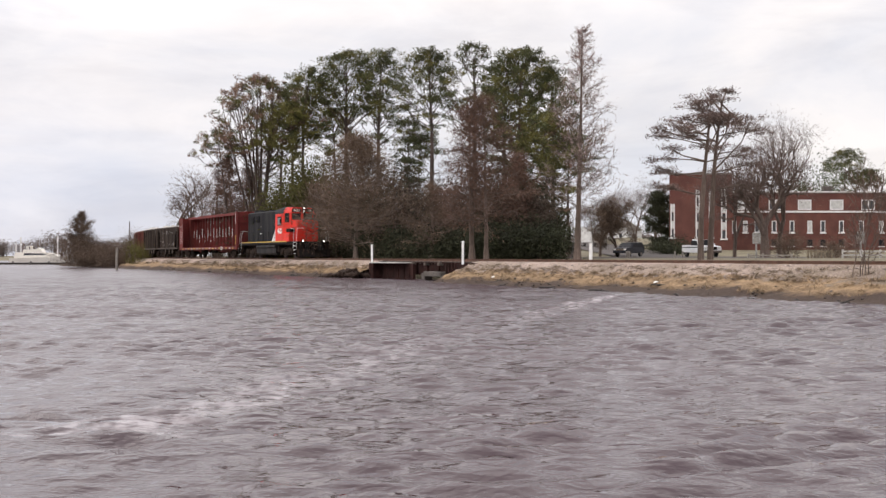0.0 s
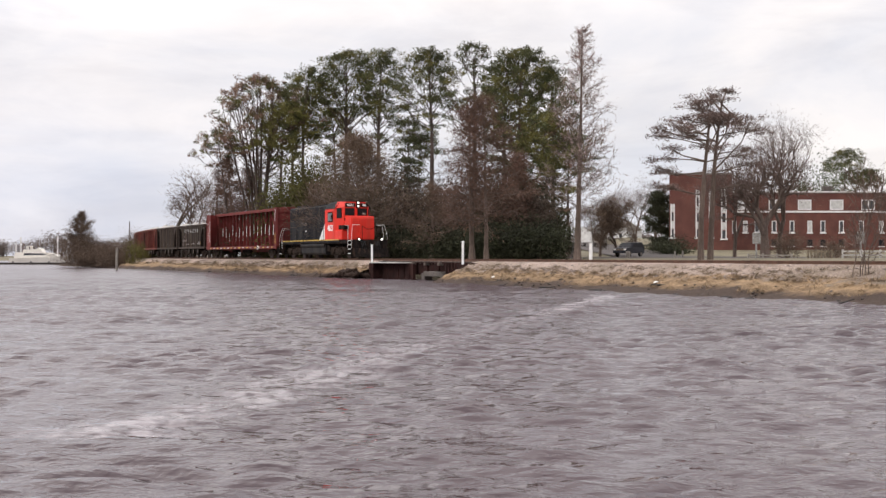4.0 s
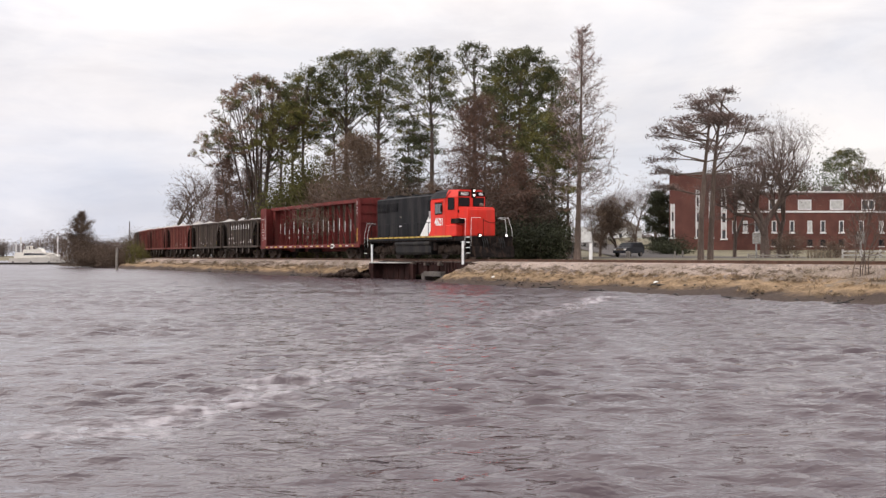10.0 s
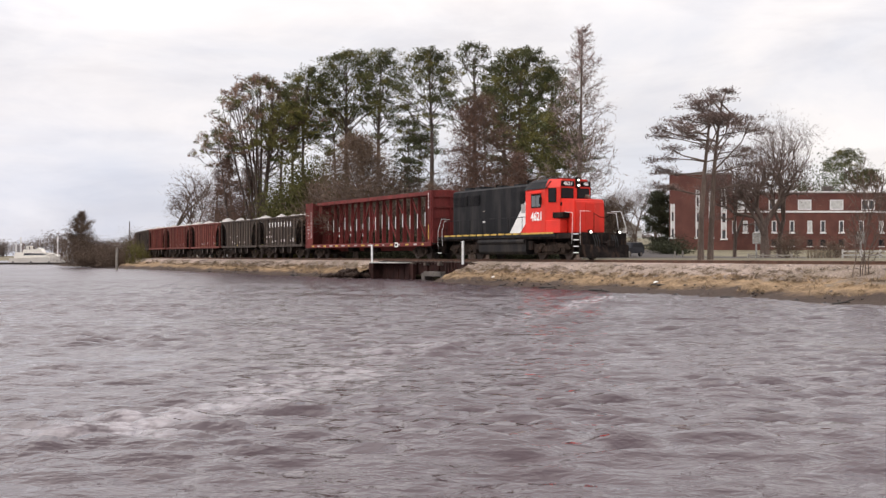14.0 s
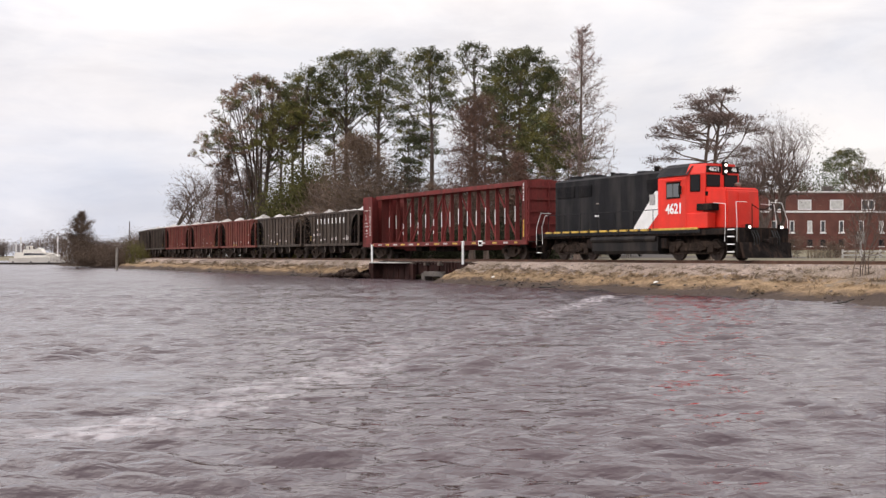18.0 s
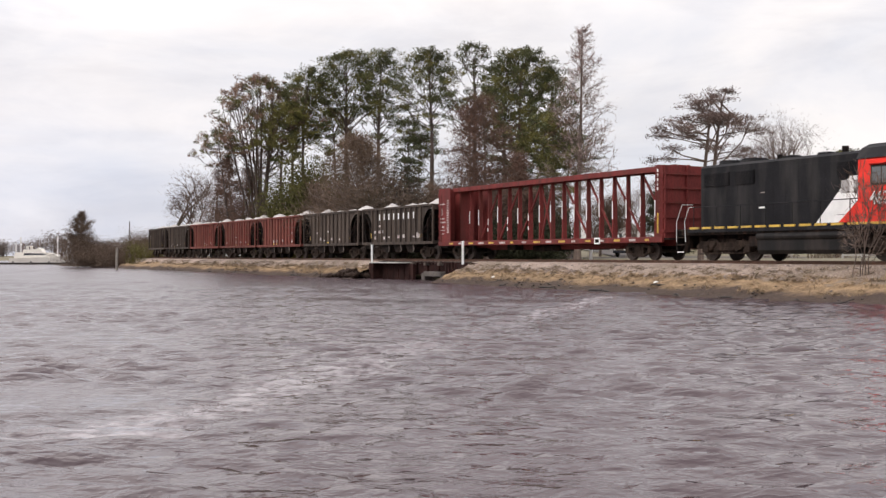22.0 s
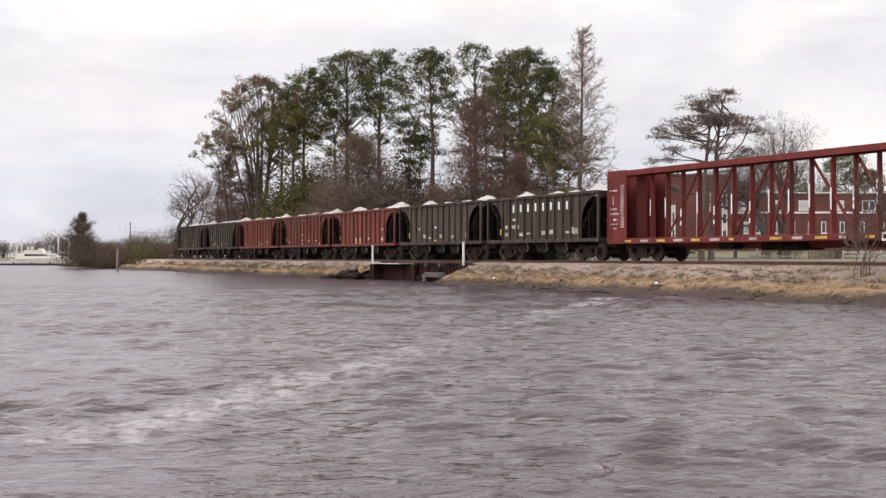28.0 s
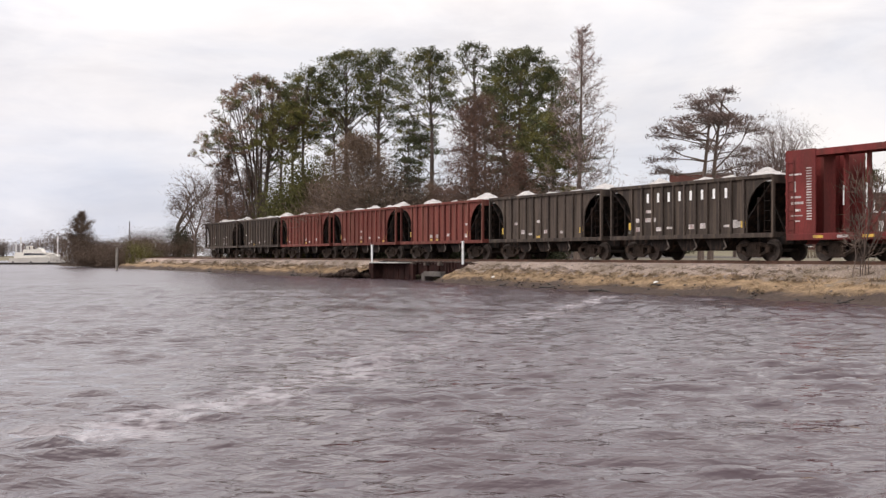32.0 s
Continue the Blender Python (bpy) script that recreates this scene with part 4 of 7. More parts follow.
    for y in (-0.75, -0.6, -0.45, 0.45, 0.6, 0.75):
        part("hose", rods([[(8.3, y, 1.35), (8.5, y, 1.0), (8.45, y + 0.05, 0.7)]], 0.03), M_tyre, lo, "black rubber hose")
    part("end_chain_rail", rods([[(8.2, -0.6, 2.5), (8.2, -0.2, 2.3), (8.2, 0.2, 2.3), (8.2, 0.6, 2.5)], [(8.2, -0.6, 1.46), (8.2, -0.6, 2.55)], [(8.2, 0.6, 1.46), (8.2, 0.6, 2.55)]], 0.02), M_loco_under, lo)
    # fuel tank, reservoirs and hood handrails
    bm = bmesh.new()
    prism(bm, [(-1.3, 0.30), (1.3, 0.30), (1.42, 0.46), (1.42, 1.14), (-1.42, 1.14), (-1.42, 0.46)], -2.9, 2.6, "x")
    part("fuel_tank", bm, M_tank, lo, "black fuel tank")
    for y in (-1.36, 1.36):
        bm = rods([[(-2.9, y, 1.05), (2.5, y, 1.05)]], 0.17, 12)
        part("air_reservoir", bm, M_tank, lo)
        posts = [[(x, y * 1.09, 1.45), (x, y * 1.09, 2.45)] for x in np.arange(-7.0, 2.6, 1.55)]
        part("side_handrail", rods(posts + [[(-7.1, y * 1.09, 2.45), (2.7, y * 1.09, 2.45)]], 0.02), M_loco_black, lo, "thin black handrail along the walkway")
    part("sunshade", boxes((3.3, 4.5, -cw - 0.12, -cw, 3.74, 3.77)), M_loco_red, lo)
    part("mirror", boxes((4.5, 4.53, -cw - 0.2, -cw - 0.03, 3.1, 3.5)), M_loco_under, lo)
    text_part("cab_number", "4621", 0.66, M_white_paint, lo, on_right(3.95, -cw - 0.012, 2.42), squeeze=0.92)
    text_part("cab_number", "4621", 0.66, M_white_paint, lo, pose(3.95, cw + 0.012, 2.42, 90, 0, 180), squeeze=0.92)
    loco_truck(lo, 4.75)
    loco_truck(lo, -5.18)
    part("equipment_box", boxes((2.62, 3.1, -1.3, 1.3, 0.55, 1.1), bevel=0.04), M_loco_under, lo)
    part("equipment_box", boxes((-3.6, -2.95, -1.3, 1.3, 0.6, 1.1), bevel=0.04), M_loco_under, lo)
    part("bell", boxes((6.0, 6.3, 0.3, 0.55, 3.4, 3.62), bevel=0.06), M_steel, lo)
    return lo


M_cab_glass = glass("sliding_cab_pane", (0.10, 0.11, 0.115), 0.3)
loco = locomotive()


def bars(rows, y0, y1, mat, parent, name="stencil", label=""):
    """Flat marks on a side, each one a part."""
    for x0, x1, z0, z1 in rows:
        part(name, boxes((x0, x1, y0, y1, z0, z1)), mat, parent, label)


def centerbeam():
    """Lumber car with two end walls and a tall trussed beam along its middle."""
    cb = empty("centerbeam_flatcar", Matrix.Identity(4), "empty dark red centerbeam lumber flatcar with tall end walls", "flatcar", "train")
    H, L, top = 11.65, 11.65, 4.66
    part("deck", boxes((-L, L, -1.42, 1.42, 1.02, 1.14), (-L, L, -1.46, -1.34, 0.86, 1.12), (-L, L, 1.34, 1.46, 0.86, 1.12), (-L, L, -0.35, 0.35, 0.7, 1.02), bevel=0.012), M_cb_red, cb, "narrow red deck with side sills")
    # end walls
    for e in (1, -1):
        bm = boxes((e * (L - 0.22), e * L, -1.42, 1.42, 1.1, top - 0.06))
        ew = part("end_wall", bm, M_cb_red, cb, "ribbed red end wall")
        for z in (1.35, 2.05, 2.75, 3.45, 4.15):
            part("rib", boxes((e * L, e * (L + 0.10), -1.42, 1.42, z, z + 0.12)), M_cb_red, ew)
        for y in (-1.36, 0.0, 1.30):
            part("end_stake", boxes((e * L, e * (L + 0.12), y, y + 0.07, 1.1, top - 0.06)), M_cb_red, ew)
        for y in (-1, 1):
            bm = bmesh.new()
            if e > 0:
                box(bm, L - 0.55, L - 0.2, y * 1.43, y * 1.36, 1.12, top - 0.04)
            else:
                box(bm, -L, -L + 1.6, y * 1.43, y * 1.38, 1.12, top - 0.06)
            part("corner_plate", bm, M_cb_red, cb)
            bm = rods([[(e * (L - 0.1), y * 1.47, 1.15), (e * (L - 0.1), y * 1.47, 4.2)], [(e * (L - 0.45), y * 1.47, 1.15), (e * (L - 0.45), y * 1.47, 4.2)]] + [[(e * (L - 0.1), y * 1.47, z), (e * (L - 0.45), y * 1.47, z)] for z in np.arange(1.3, 4.2, 0.4)], 0.016)
            part("ladder", bm, M_cb_red, cb)
    # middle truss
    part("top_chord", boxes((-L + 0.1, L - 0.2, -0.42, 0.42, top - 0.16, top), (-L + 0.1, L - 0.2, -0.46, -0.38, top - 0.26, top + 0.02), (-L + 0.1, L - 0.2, 0.38, 0.46, top - 0.26, top + 0.02), bevel=0.01), M_cb_red, cb, "broad red top beam")
    n = 18
    xs = [-L + 1.9 + i * (2 * L - 2.9) / (n - 1) for i in range(n)]
    for i, x in enumerate(xs):
        bm = bmesh.new()
        prism(bm, [(-0.16, 1.12), (0.16, 1.12), (0.10, top - 0.16), (-0.10, top - 0.16)], x - 0.045, x + 0.045, "x")
        part("post", bm, M_cb_red, cb)
    part("web_plate", boxes((-L + 0.2, -L + 1.0, -0.34, 0.34, 1.12, top - 0.16)), M_cb_red, cb, "solid red web plate")
    for (i, j, up) in ((1, 3, 1), (3, 5, 1), (5, 7, 1), (7, 8, 1), (7, 8, 0), (9, 11, 0), (11, 13, 0), (13, 15, 0), (15, 17, 0)):
        bm = bmesh.new()
        a, b = (xs[i], xs[j])
        z0, z1 = (1.2, top - 0.25) if up else (top - 0.25, 1.2)
        beam(bm, (a, 0, z0), (b, 0, z1), 0.10, 0.08)
        part("brace", bm, M_cb_red, cb, "slanting red truss brace")
    # white edge marks on the posts
    seq = [0.95, 1.15, 0.45, 1.15, 0.5, 1.1, 0.5, 1.2, 1.15, 1.2, 1.1, 1.1, 1.15, 1.1, 1.15, 1.1, 1.0]
    rows = []
    for i, x in enumerate(xs[:17]):
        z = 2.05 + (0.12 if i % 3 else 0.25)
        rows.append((x - 0.035, x + 0.035, z, z + seq[i] * 0.85))
        if seq[i] < 0.6:
            rows.append((x - 0.05, x + 0.03, 1.75, 1.95))
    bars(rows, -0.165, -0.148, M_white_paint, cb, "reflective_strip", "white strips on the posts")
    # lettering that cannot be read, and plates along the sill
    random.seed(5)
    rows = []
    for k in range(17):
        x = -L + 1.5 + k * 1.28
        rows.append((x, x + random.uniform(0.3, 0.7), 0.94, 1.05))
    bars(rows[::2], -1.468, -1.462, M_yellow_paint, cb, "sill_marking", "yellow sill markings")
    bars(rows[1::2], -1.468, -1.462, M_white_worn, cb, "sill_marking", "pale sill markings")
    rows = [(-L + 0.15, -L + 0.85, 3.55, 3.62), (-L + 0.45, -L + 0.53, 2.85, 3.3), (-L + 0.25, -L + 0.8, 2.6, 2.68), (-L + 0.25, -L + 0.95, 2.35, 2.45), (-L + 0.5, -L + 0.8, 2.05, 2.15), (-L + 0.25, -L + 0.9, 1.85, 1.9), (-L + 0.5, -L + 0.75, 1.62, 1.68)]
    bars(rows, -1.437, -1.431, M_white_worn, cb, "stencil", "small pale stencilled data")
    rows = [(-L + 1.12, -L + 1.40, z, z + 0.05) for z in np.arange(1.7, 3.9, 0.11)]
    bars(rows, -1.437, -1.431, M_white_worn, cb, "stencil", "column of pale stencilled lines")
    bars([(L - 0.42, L - 0.32, 4.28 - 0.22 * k, 4.42 - 0.22 * k) for k in range(5)], -1.437, -1.431, M_white_paint, cb, "reporting_mark", "white upright reporting marks")
    bars([(L - 0.42, L - 0.30, 1.3, 2.3)], -1.437, -1.431, M_yellow_paint, cb, "reflector", "yellow reflector strip")
    bars([(L - 5.6, L - 5.1, 0.82, 1.16)], -1.475, -1.465, M_white_paint, cb, "defect_card", "small white card frame")
    bars([(L - 5.52, L - 5.18, 0.9, 1.08)], -1.48, -1.474, M_loco_under, cb, "defect_card")
    # running gear
    for e in (-1, 1):
        freight_truck(cb, e * 9.3)
        bm = rods([[(e * L, 0, 0.88), (e * (L + 0.75), 0, 0.88)]], 0.09, 8)
        box(bm, e * (L + 0.6), e * (L + 0.95), -0.14, 0.16, 0.72, 1.04, 0.03)
        box(bm, e * (L - 0.1), e * (L + 0.3), -0.4, 0.4, 0.75, 1.05)
        part("coupler", bm, M_loco_under, cb)
        part("platform", boxes((e * L, e * (L + 0.45), -1.35, 1.35, 1.0, 1.06)), M_loco_under, cb)
    for row in ((-1.4, 1.2, -0.6, 0.6, 0.5, 0.8), (-3.8, -2.8, -0.9, -0.3, 0.55, 0.9), (3.3, 4.4, 0.1, 0.8, 0.55, 0.9)):
        part("brake_cylinder", boxes(row, bevel=0.05), M_loco_under, cb)
    bm = bmesh.new()
    prism(bm, [(-7.5, 0.9), (-6.6, 0.58), (6.6, 0.58), (7.5, 0.9)], -0.30, 0.30)
    part("centre_sill", bm, M_cb_red, cb, "fish-belly centre sill")
    return cb


M_white_worn = material("worn_white_stencil", (0.50, 0.46, 0.44), 0.7, vary=0.4, scale=3, fine=20, bump=0.0, dirt=(0.2, 0.1, 0.09), dirt_amount=0.8)
lumber_car = centerbeam()


def load_mesh(seed, L):
    """Heaps of crushed stone standing above the sides."""
    rs = random.Random(seed)
    heaps = [(-L * 0.62 + rs.uniform(-0.5, 0.5), rs.uniform(0.28, 0.48)), (-L * 0.15 + rs.uniform(-0.6, 0.6), rs.uniform(0.18, 0.42)), (L * 0.28 + rs.uniform(-0.6, 0.6), rs.uniform(0.16, 0.36)), (L * 0.72 + rs.uniform(-0.4, 0.3), rs.uniform(0.38, 0.58))]

    def z(xs, ys):
        zz = np.full(xs.shape, -0.20)
        for cx, hh in heaps:
            r = np.hypot((xs - cx) / 1.75, ys / 1.30)
            zz = np.maximum(zz, hh + 0.02 - (hh + 0.25) * r)
        zz += 0.05 * np.sin(xs * 5.1 + seed) * np.sin(ys * 4.3 + seed) + 0.03 * np.sin(xs * 13 + ys * 9)
        edge = np.minimum(1.0, (1.46 - np.abs(ys)) / 0.25)
        return zz * edge - 0.30 * (1 - edge)
    return grid_mesh("stone_load", np.linspace(-L + 0.1, L - 0.1, 70), np.linspace(-1.42, 1.42, 18), z, M_stone_load)


def hopper(mat, colour_words, seed, letters=False):
    """Open-top hopper car with ribbed sides, sloping end sheets and heaped stone."""
    ho = empty("hopper_car", Matrix.Identity(4), colour_words, "hopper car", "train")
    L, top, bot = 5.75, 3.68, 1.12
    T = 0.05
    # the sheet ends in a quarter arch that lays the slope sheet bare
    arch = [(L - 1.6 + 1.55 * (1 - math.cos(k * math.pi / 16)), 2.05 + 1.42 * math.sin(k * math.pi / 16)) for k in range(9)]
    for y in (-1, 1):
        # side sheet with the end cut on a curve where the slope sheet starts
        pts = [(-L + 1.6, bot), (L - 1.6, bot)] + arch + [(L, top), (-L, top)] + [(-a, c) for a, c in reversed(arch)]
        bm = bmesh.new()
        prism(bm, pts, y * 1.46, y * (1.46 - T))
        part("side_sheet", bm, mat, ho)
        part("top_rail", boxes((-L - 0.02, L + 0.02, y * 1.42, y * 1.56, top - 0.14, top + 0.02), bevel=0.015), mat, ho)
        part("side_sill", boxes((-L, L, y * 1.40, y * 1.55, bot - 0.12, bot + 0.08), bevel=0.015), mat, ho)
        for i in range(11):
            x = -4.0 + i * 0.8
            part("side_rib", boxes((x - 0.05, x + 0.05, y * 1.46, y * 1.56, bot + 0.06, top - 0.12), bevel=0.012), mat, ho)
        for e in (-1, 1):
            part("corner_post", boxes((e * L - 0.06, e * L + 0.06, y * 1.40, y * 1.54, bot - 0.1, top), bevel=0.012), mat, ho)
            # end posts and ladders: recess shade put into their colour, on red cars too
            part("end_post", boxes((e * (L - 1.0) - 0.04, e * (L - 1.0) + 0.04, y * 1.30, y * 1.40, bot - 0.1, 2.75)), M_loco_under, ho)
            bm = rods([[(e * (L - 0.12), y * 1.5, bot), (e * (L - 0.12), y * 1.5, 3.3)], [(e * (L - 0.5), y * 1.5, bot), (e * (L - 0.5), y * 1.5, 3.3)]] + [[(e * (L - 0.12), y * 1.5, z), (e * (L - 0.5), y * 1.5, z)] for z in np.arange(1.3, 3.3, 0.42)], 0.014)
            part("ladder", bm, M_loco_under, ho)
    for e in (-1, 1):
        # slope sheets and end braces carry the recess shade as a near-black colour
        bm = bmesh.new()
        prism(bm, [(e * L, 3.5), (e * (L - 0.06), 3.5), (e * (L - 2.45), bot - 0.1), (e * (L - 2.35), bot - 0.1)], -1.42, 1.42)
        part("slope_sheet", bm, M_loco_under, ho, "sloping end sheet coloured near-black for recess shade")
        part("end_sheet", boxes((e * L - 0.05, e * L + 0.05, -1.46, 1.46, 3.3, top), bevel=0.01), mat, ho)
        part("end_sill", boxes((e * L - 0.06, e * L + 0.06, -1.46, 1.46, bot - 0.1, bot + 0.12), bevel=0.01), mat, ho)
        bm = rods([[(e * L, y, bot), (e * (L - 0.9), y, 2.7)] for y in (-0.7, 0.7)] + [[(e * L, 0.5, 2.2), (e * L + e * 0.12, 0.5, 2.2)]], 0.05)
        part("end_brace", bm, M_loco_under, ho)
        freight_truck(ho, e * 4.1)
        bm = rods([[(e * (L - 0.6), 0, 0.88), (e * (L + 0.25), 0, 0.88)]], 0.09, 8)
        box(bm, e * (L + 0.1), e * (L + 0.45), -0.14, 0.16, 0.72, 1.04, 0.03)
        part("coupler", bm, M_loco_under, ho)
    part("centre_sill", boxes((-L, L, -0.32, 0.32, 0.72, 1.05)), M_loco_under, ho)
    # three discharge hoppers below the sill, near-black to imitate the shade underneath
    for x in (-2.0, 0.0, 2.0):
        bm = bmesh.new()
        prism(bm, [(x - 0.95, bot), (x + 0.95, bot), (x + 0.42, 0.46), (x - 0.42, 0.46)], -1.30, 1.30)
        part("discharge_hopper", bm, M_loco_under, ho)
        part("gate_lock", rods([[(x + 0.5, -1.36, 1.0), (x + 0.72, -1.38, 0.62), (x + 0.5, -1.36, 0.5)]], 0.035), M_steel, ho)
    part("stone_load", load_mesh(seed, L), None, ho, "heaped pale crushed stone", at=pose(0, 0, top))
    rs = random.Random(seed + 40)
    rows, ye = [], []
    for i in range(10):
        x = -3.85 + i * 0.8
        if rs.random() < (0.75 if letters else 0.32):
            z = rs.uniform(1.3, 1.5)
            rows.append((x + 0.1, x + rs.uniform(0.35, 0.6), z, z + rs.uniform(0.10, 0.25)))
        if rs.random() < 0.12:
            z = rs.uniform(1.85, 2.2)
            rows.append((x + 0.12, x + 0.5, z, z + 0.14))
        if rs.random() < 0.15:
            ye.append((x + 0.12, x + 0.5, 1.22, 1.34))
    ye += [(-4.35, -4.08, 1.5, 1.85), (3.75, 4.05, 1.45, 1.75)]
    if letters:
        rows += [(-2.95, -2.45, 2.30, 2.44), (-3.0, -2.2, 1.86, 2.06), (-3.75, -3.5, 1.85, 2.05), (3.1, 3.55, 1.45, 1.80)]
    bars(rows, -1.468, -1.461, M_white_worn, ho, "stencil", "small pale stencilled data")
    bars(ye, -1.470, -1.461, M_yellow_paint, ho, "reflector", "yellow reflector patches")
    if letters:
        # the owner's name: eight plain white marks between the ribs
        for i in range(8):
            x = -2.8 + i * 0.8
            part("painted_mark", boxes((x - 0.08, x + 0.08, -1.475, -1.462, 2.80, 3.24)), M_white_paint, ho, "plain white painted mark")
    return ho


HOP = [("weathered black open hopper car with white painted marks, heaped with stone", M_hop_black, True), ("weathered black open hopper car heaped with pale stone", M_hop_black, False),
       ("oxide red open hopper car heaped with pale stone", M_hop_red, False), ("oxide red open hopper car heaped with pale stone", M_hop_red, False),
       ("oxide red open hopper car heaped with pale stone", M_hop_red, False), ("weathered black open hopper car heaped with pale stone", M_hop_black, False),
       ("weathered black open hopper car heaped with pale stone", M_hop_black, False)]
hoppers = [hopper(mt, words, 11 + 7 * i, let) for i, (words, mt, let) in enumerate(HOP)]

# ---- trees ----


def tubes(segs, n):
    """Open tapered tubes for arrays of segments (p0, p1, r0, r1)."""
    p0 = np.array([s[0] for s in segs], dtype=float)
    p1 = np.array([s[1] for s in segs], dtype=float)
    r0 = np.array([s[2] for s in segs])
    r1 = np.array([s[3] for s in segs])
    d = p1 - p0
    d /= np.maximum(np.linalg.norm(d, axis=1, keepdims=True), 1e-6)
    ref = np.where(np.abs(d[:, 2:3]) > 0.9, np.array([[1.0, 0, 0]]), np.array([[0, 0, 1.0]]))
    u = np.cross(d, ref)
    u /= np.linalg.norm(u, axis=1, keepdims=True)
    v = np.cross(d, u)
    ang = np.arange(n) * 2 * np.pi / n
    ring = u[:, None, :] * np.cos(ang)[None, :, None] + v[:, None, :] * np.sin(ang)[None, :, None]
    a = p0[:, None, :] + ring * r0[:, None, None]
    b = p1[:, None, :] + ring * r1[:, None, None]
    vs = np.concatenate([a, b], axis=1).reshape(-1, 3)
    base = (np.arange(len(segs)) * 2 * n)[:, None]
    k = np.arange(n)[None, :]
    f = np.stack([base + k, base + (k + 1) % n, base + n + (k + 1) % n, base + n + k], axis=2).reshape(-1, 4)
    return vs, f


def blades(rng, c, length, width, dirs=None, droop=0.0):
    """Thin four-cornered blades at the points c, in random or given directions."""
    m = len(c)
    d = rng.normal(size=(m, 3)) if dirs is None else dirs + rng.normal(size=(m, 3)) * 0.45
    d[:, 2] -= droop
    d /= np.maximum(np.linalg.norm(d, axis=1, keepdims=True), 1e-6)
    o = rng.normal(size=(m, 3))
    o -= d * np.sum(o * d, axis=1, keepdims=True)
    o /= np.maximum(np.linalg.norm(o, axis=1, keepdims=True), 1e-6)
    ln = (length * rng.uniform(0.5, 1.3, m))[:, None]
    w = (width * rng.uniform(0.6, 1.3, m))[:, None]
    vs = np.stack([c - d * ln / 2, c + o * w / 2, c + d * ln / 2, c - o * w / 2], axis=1).reshape(-1, 3)
    f = np.arange(m * 4).reshape(-1, 4)
    return vs, f


def quick_mesh(name, parts_, mats):
    """One mesh from several (verts, quads, material index)."""
    vs, fs, ids = [], [], []
    o = 0
    for v, f, i in parts_:
        if len(v) == 0:
            continue
        vs.append(v)
        fs.append(f + o)
        ids.append(np.full(len(f), i, dtype=np.int32))
        o += len(v)
    vs, fs, ids = np.concatenate(vs), np.concatenate(fs).astype(np.int32), np.concatenate(ids)
    me = bpy.data.meshes.new(name)
    me.vertices.add(len(vs))
    me.vertices.foreach_set("co", vs.astype(np.float32).ravel())
    me.loops.add(fs.size)
    me.loops.foreach_set("vertex_index", fs.ravel())
    me.polygons.add(len(fs))
    me.polygons.foreach_set("loop_start", np.arange(0, fs.size, 4, dtype=np.int32))
    me.polygons.foreach_set("loop_total", np.full(len(fs), 4, dtype=np.int32))
    for mt in mats:
        me.materials.append(mt)
    me.polygons.foreach_set("material_index", ids)
    me.update(calc_edges=True)
    return me


def bent(rng, p, d, length, r0, r1, n, wob, lift=0.0):
    """A bending limb as a chain of n segments."""
    out = []
    p = np.array(p, dtype=float)
    d = np.array(d, dtype=float)
    d /= np.linalg.norm(d)
    for i in range(n):
        q = p + d * length / n
        out.append((p.copy(), q.copy(), r0 + (r1 - r0) * i / n, r0 + (r1 - r0) * (i + 1) / n))
        p = q
        d = d + rng.normal(size=3) * wob + np.array([0, 0, lift])
        d /= np.linalg.norm(d)
    return out, p, d


def finish_tree(name, label, x, y, z, wood, thin, foliage, bark, mats, category="tree", group=""):
    t = empty(name, pose(x, y, z), label, category, group)
    v, f = tubes(wood, 7)
    part("trunk", quick_mesh("trunk", [(v, f, 0)], [bark]), None, t)
    ps = []
    if thin:
        v, f = tubes(thin, 3)
        ps.append((v, f, 0))
    for v, f, i in foliage:
        ps.append((v, f, i + 1))
    if ps:
        part("crown", quick_mesh("crown", ps, [bark] + mats), None, t)
    return t


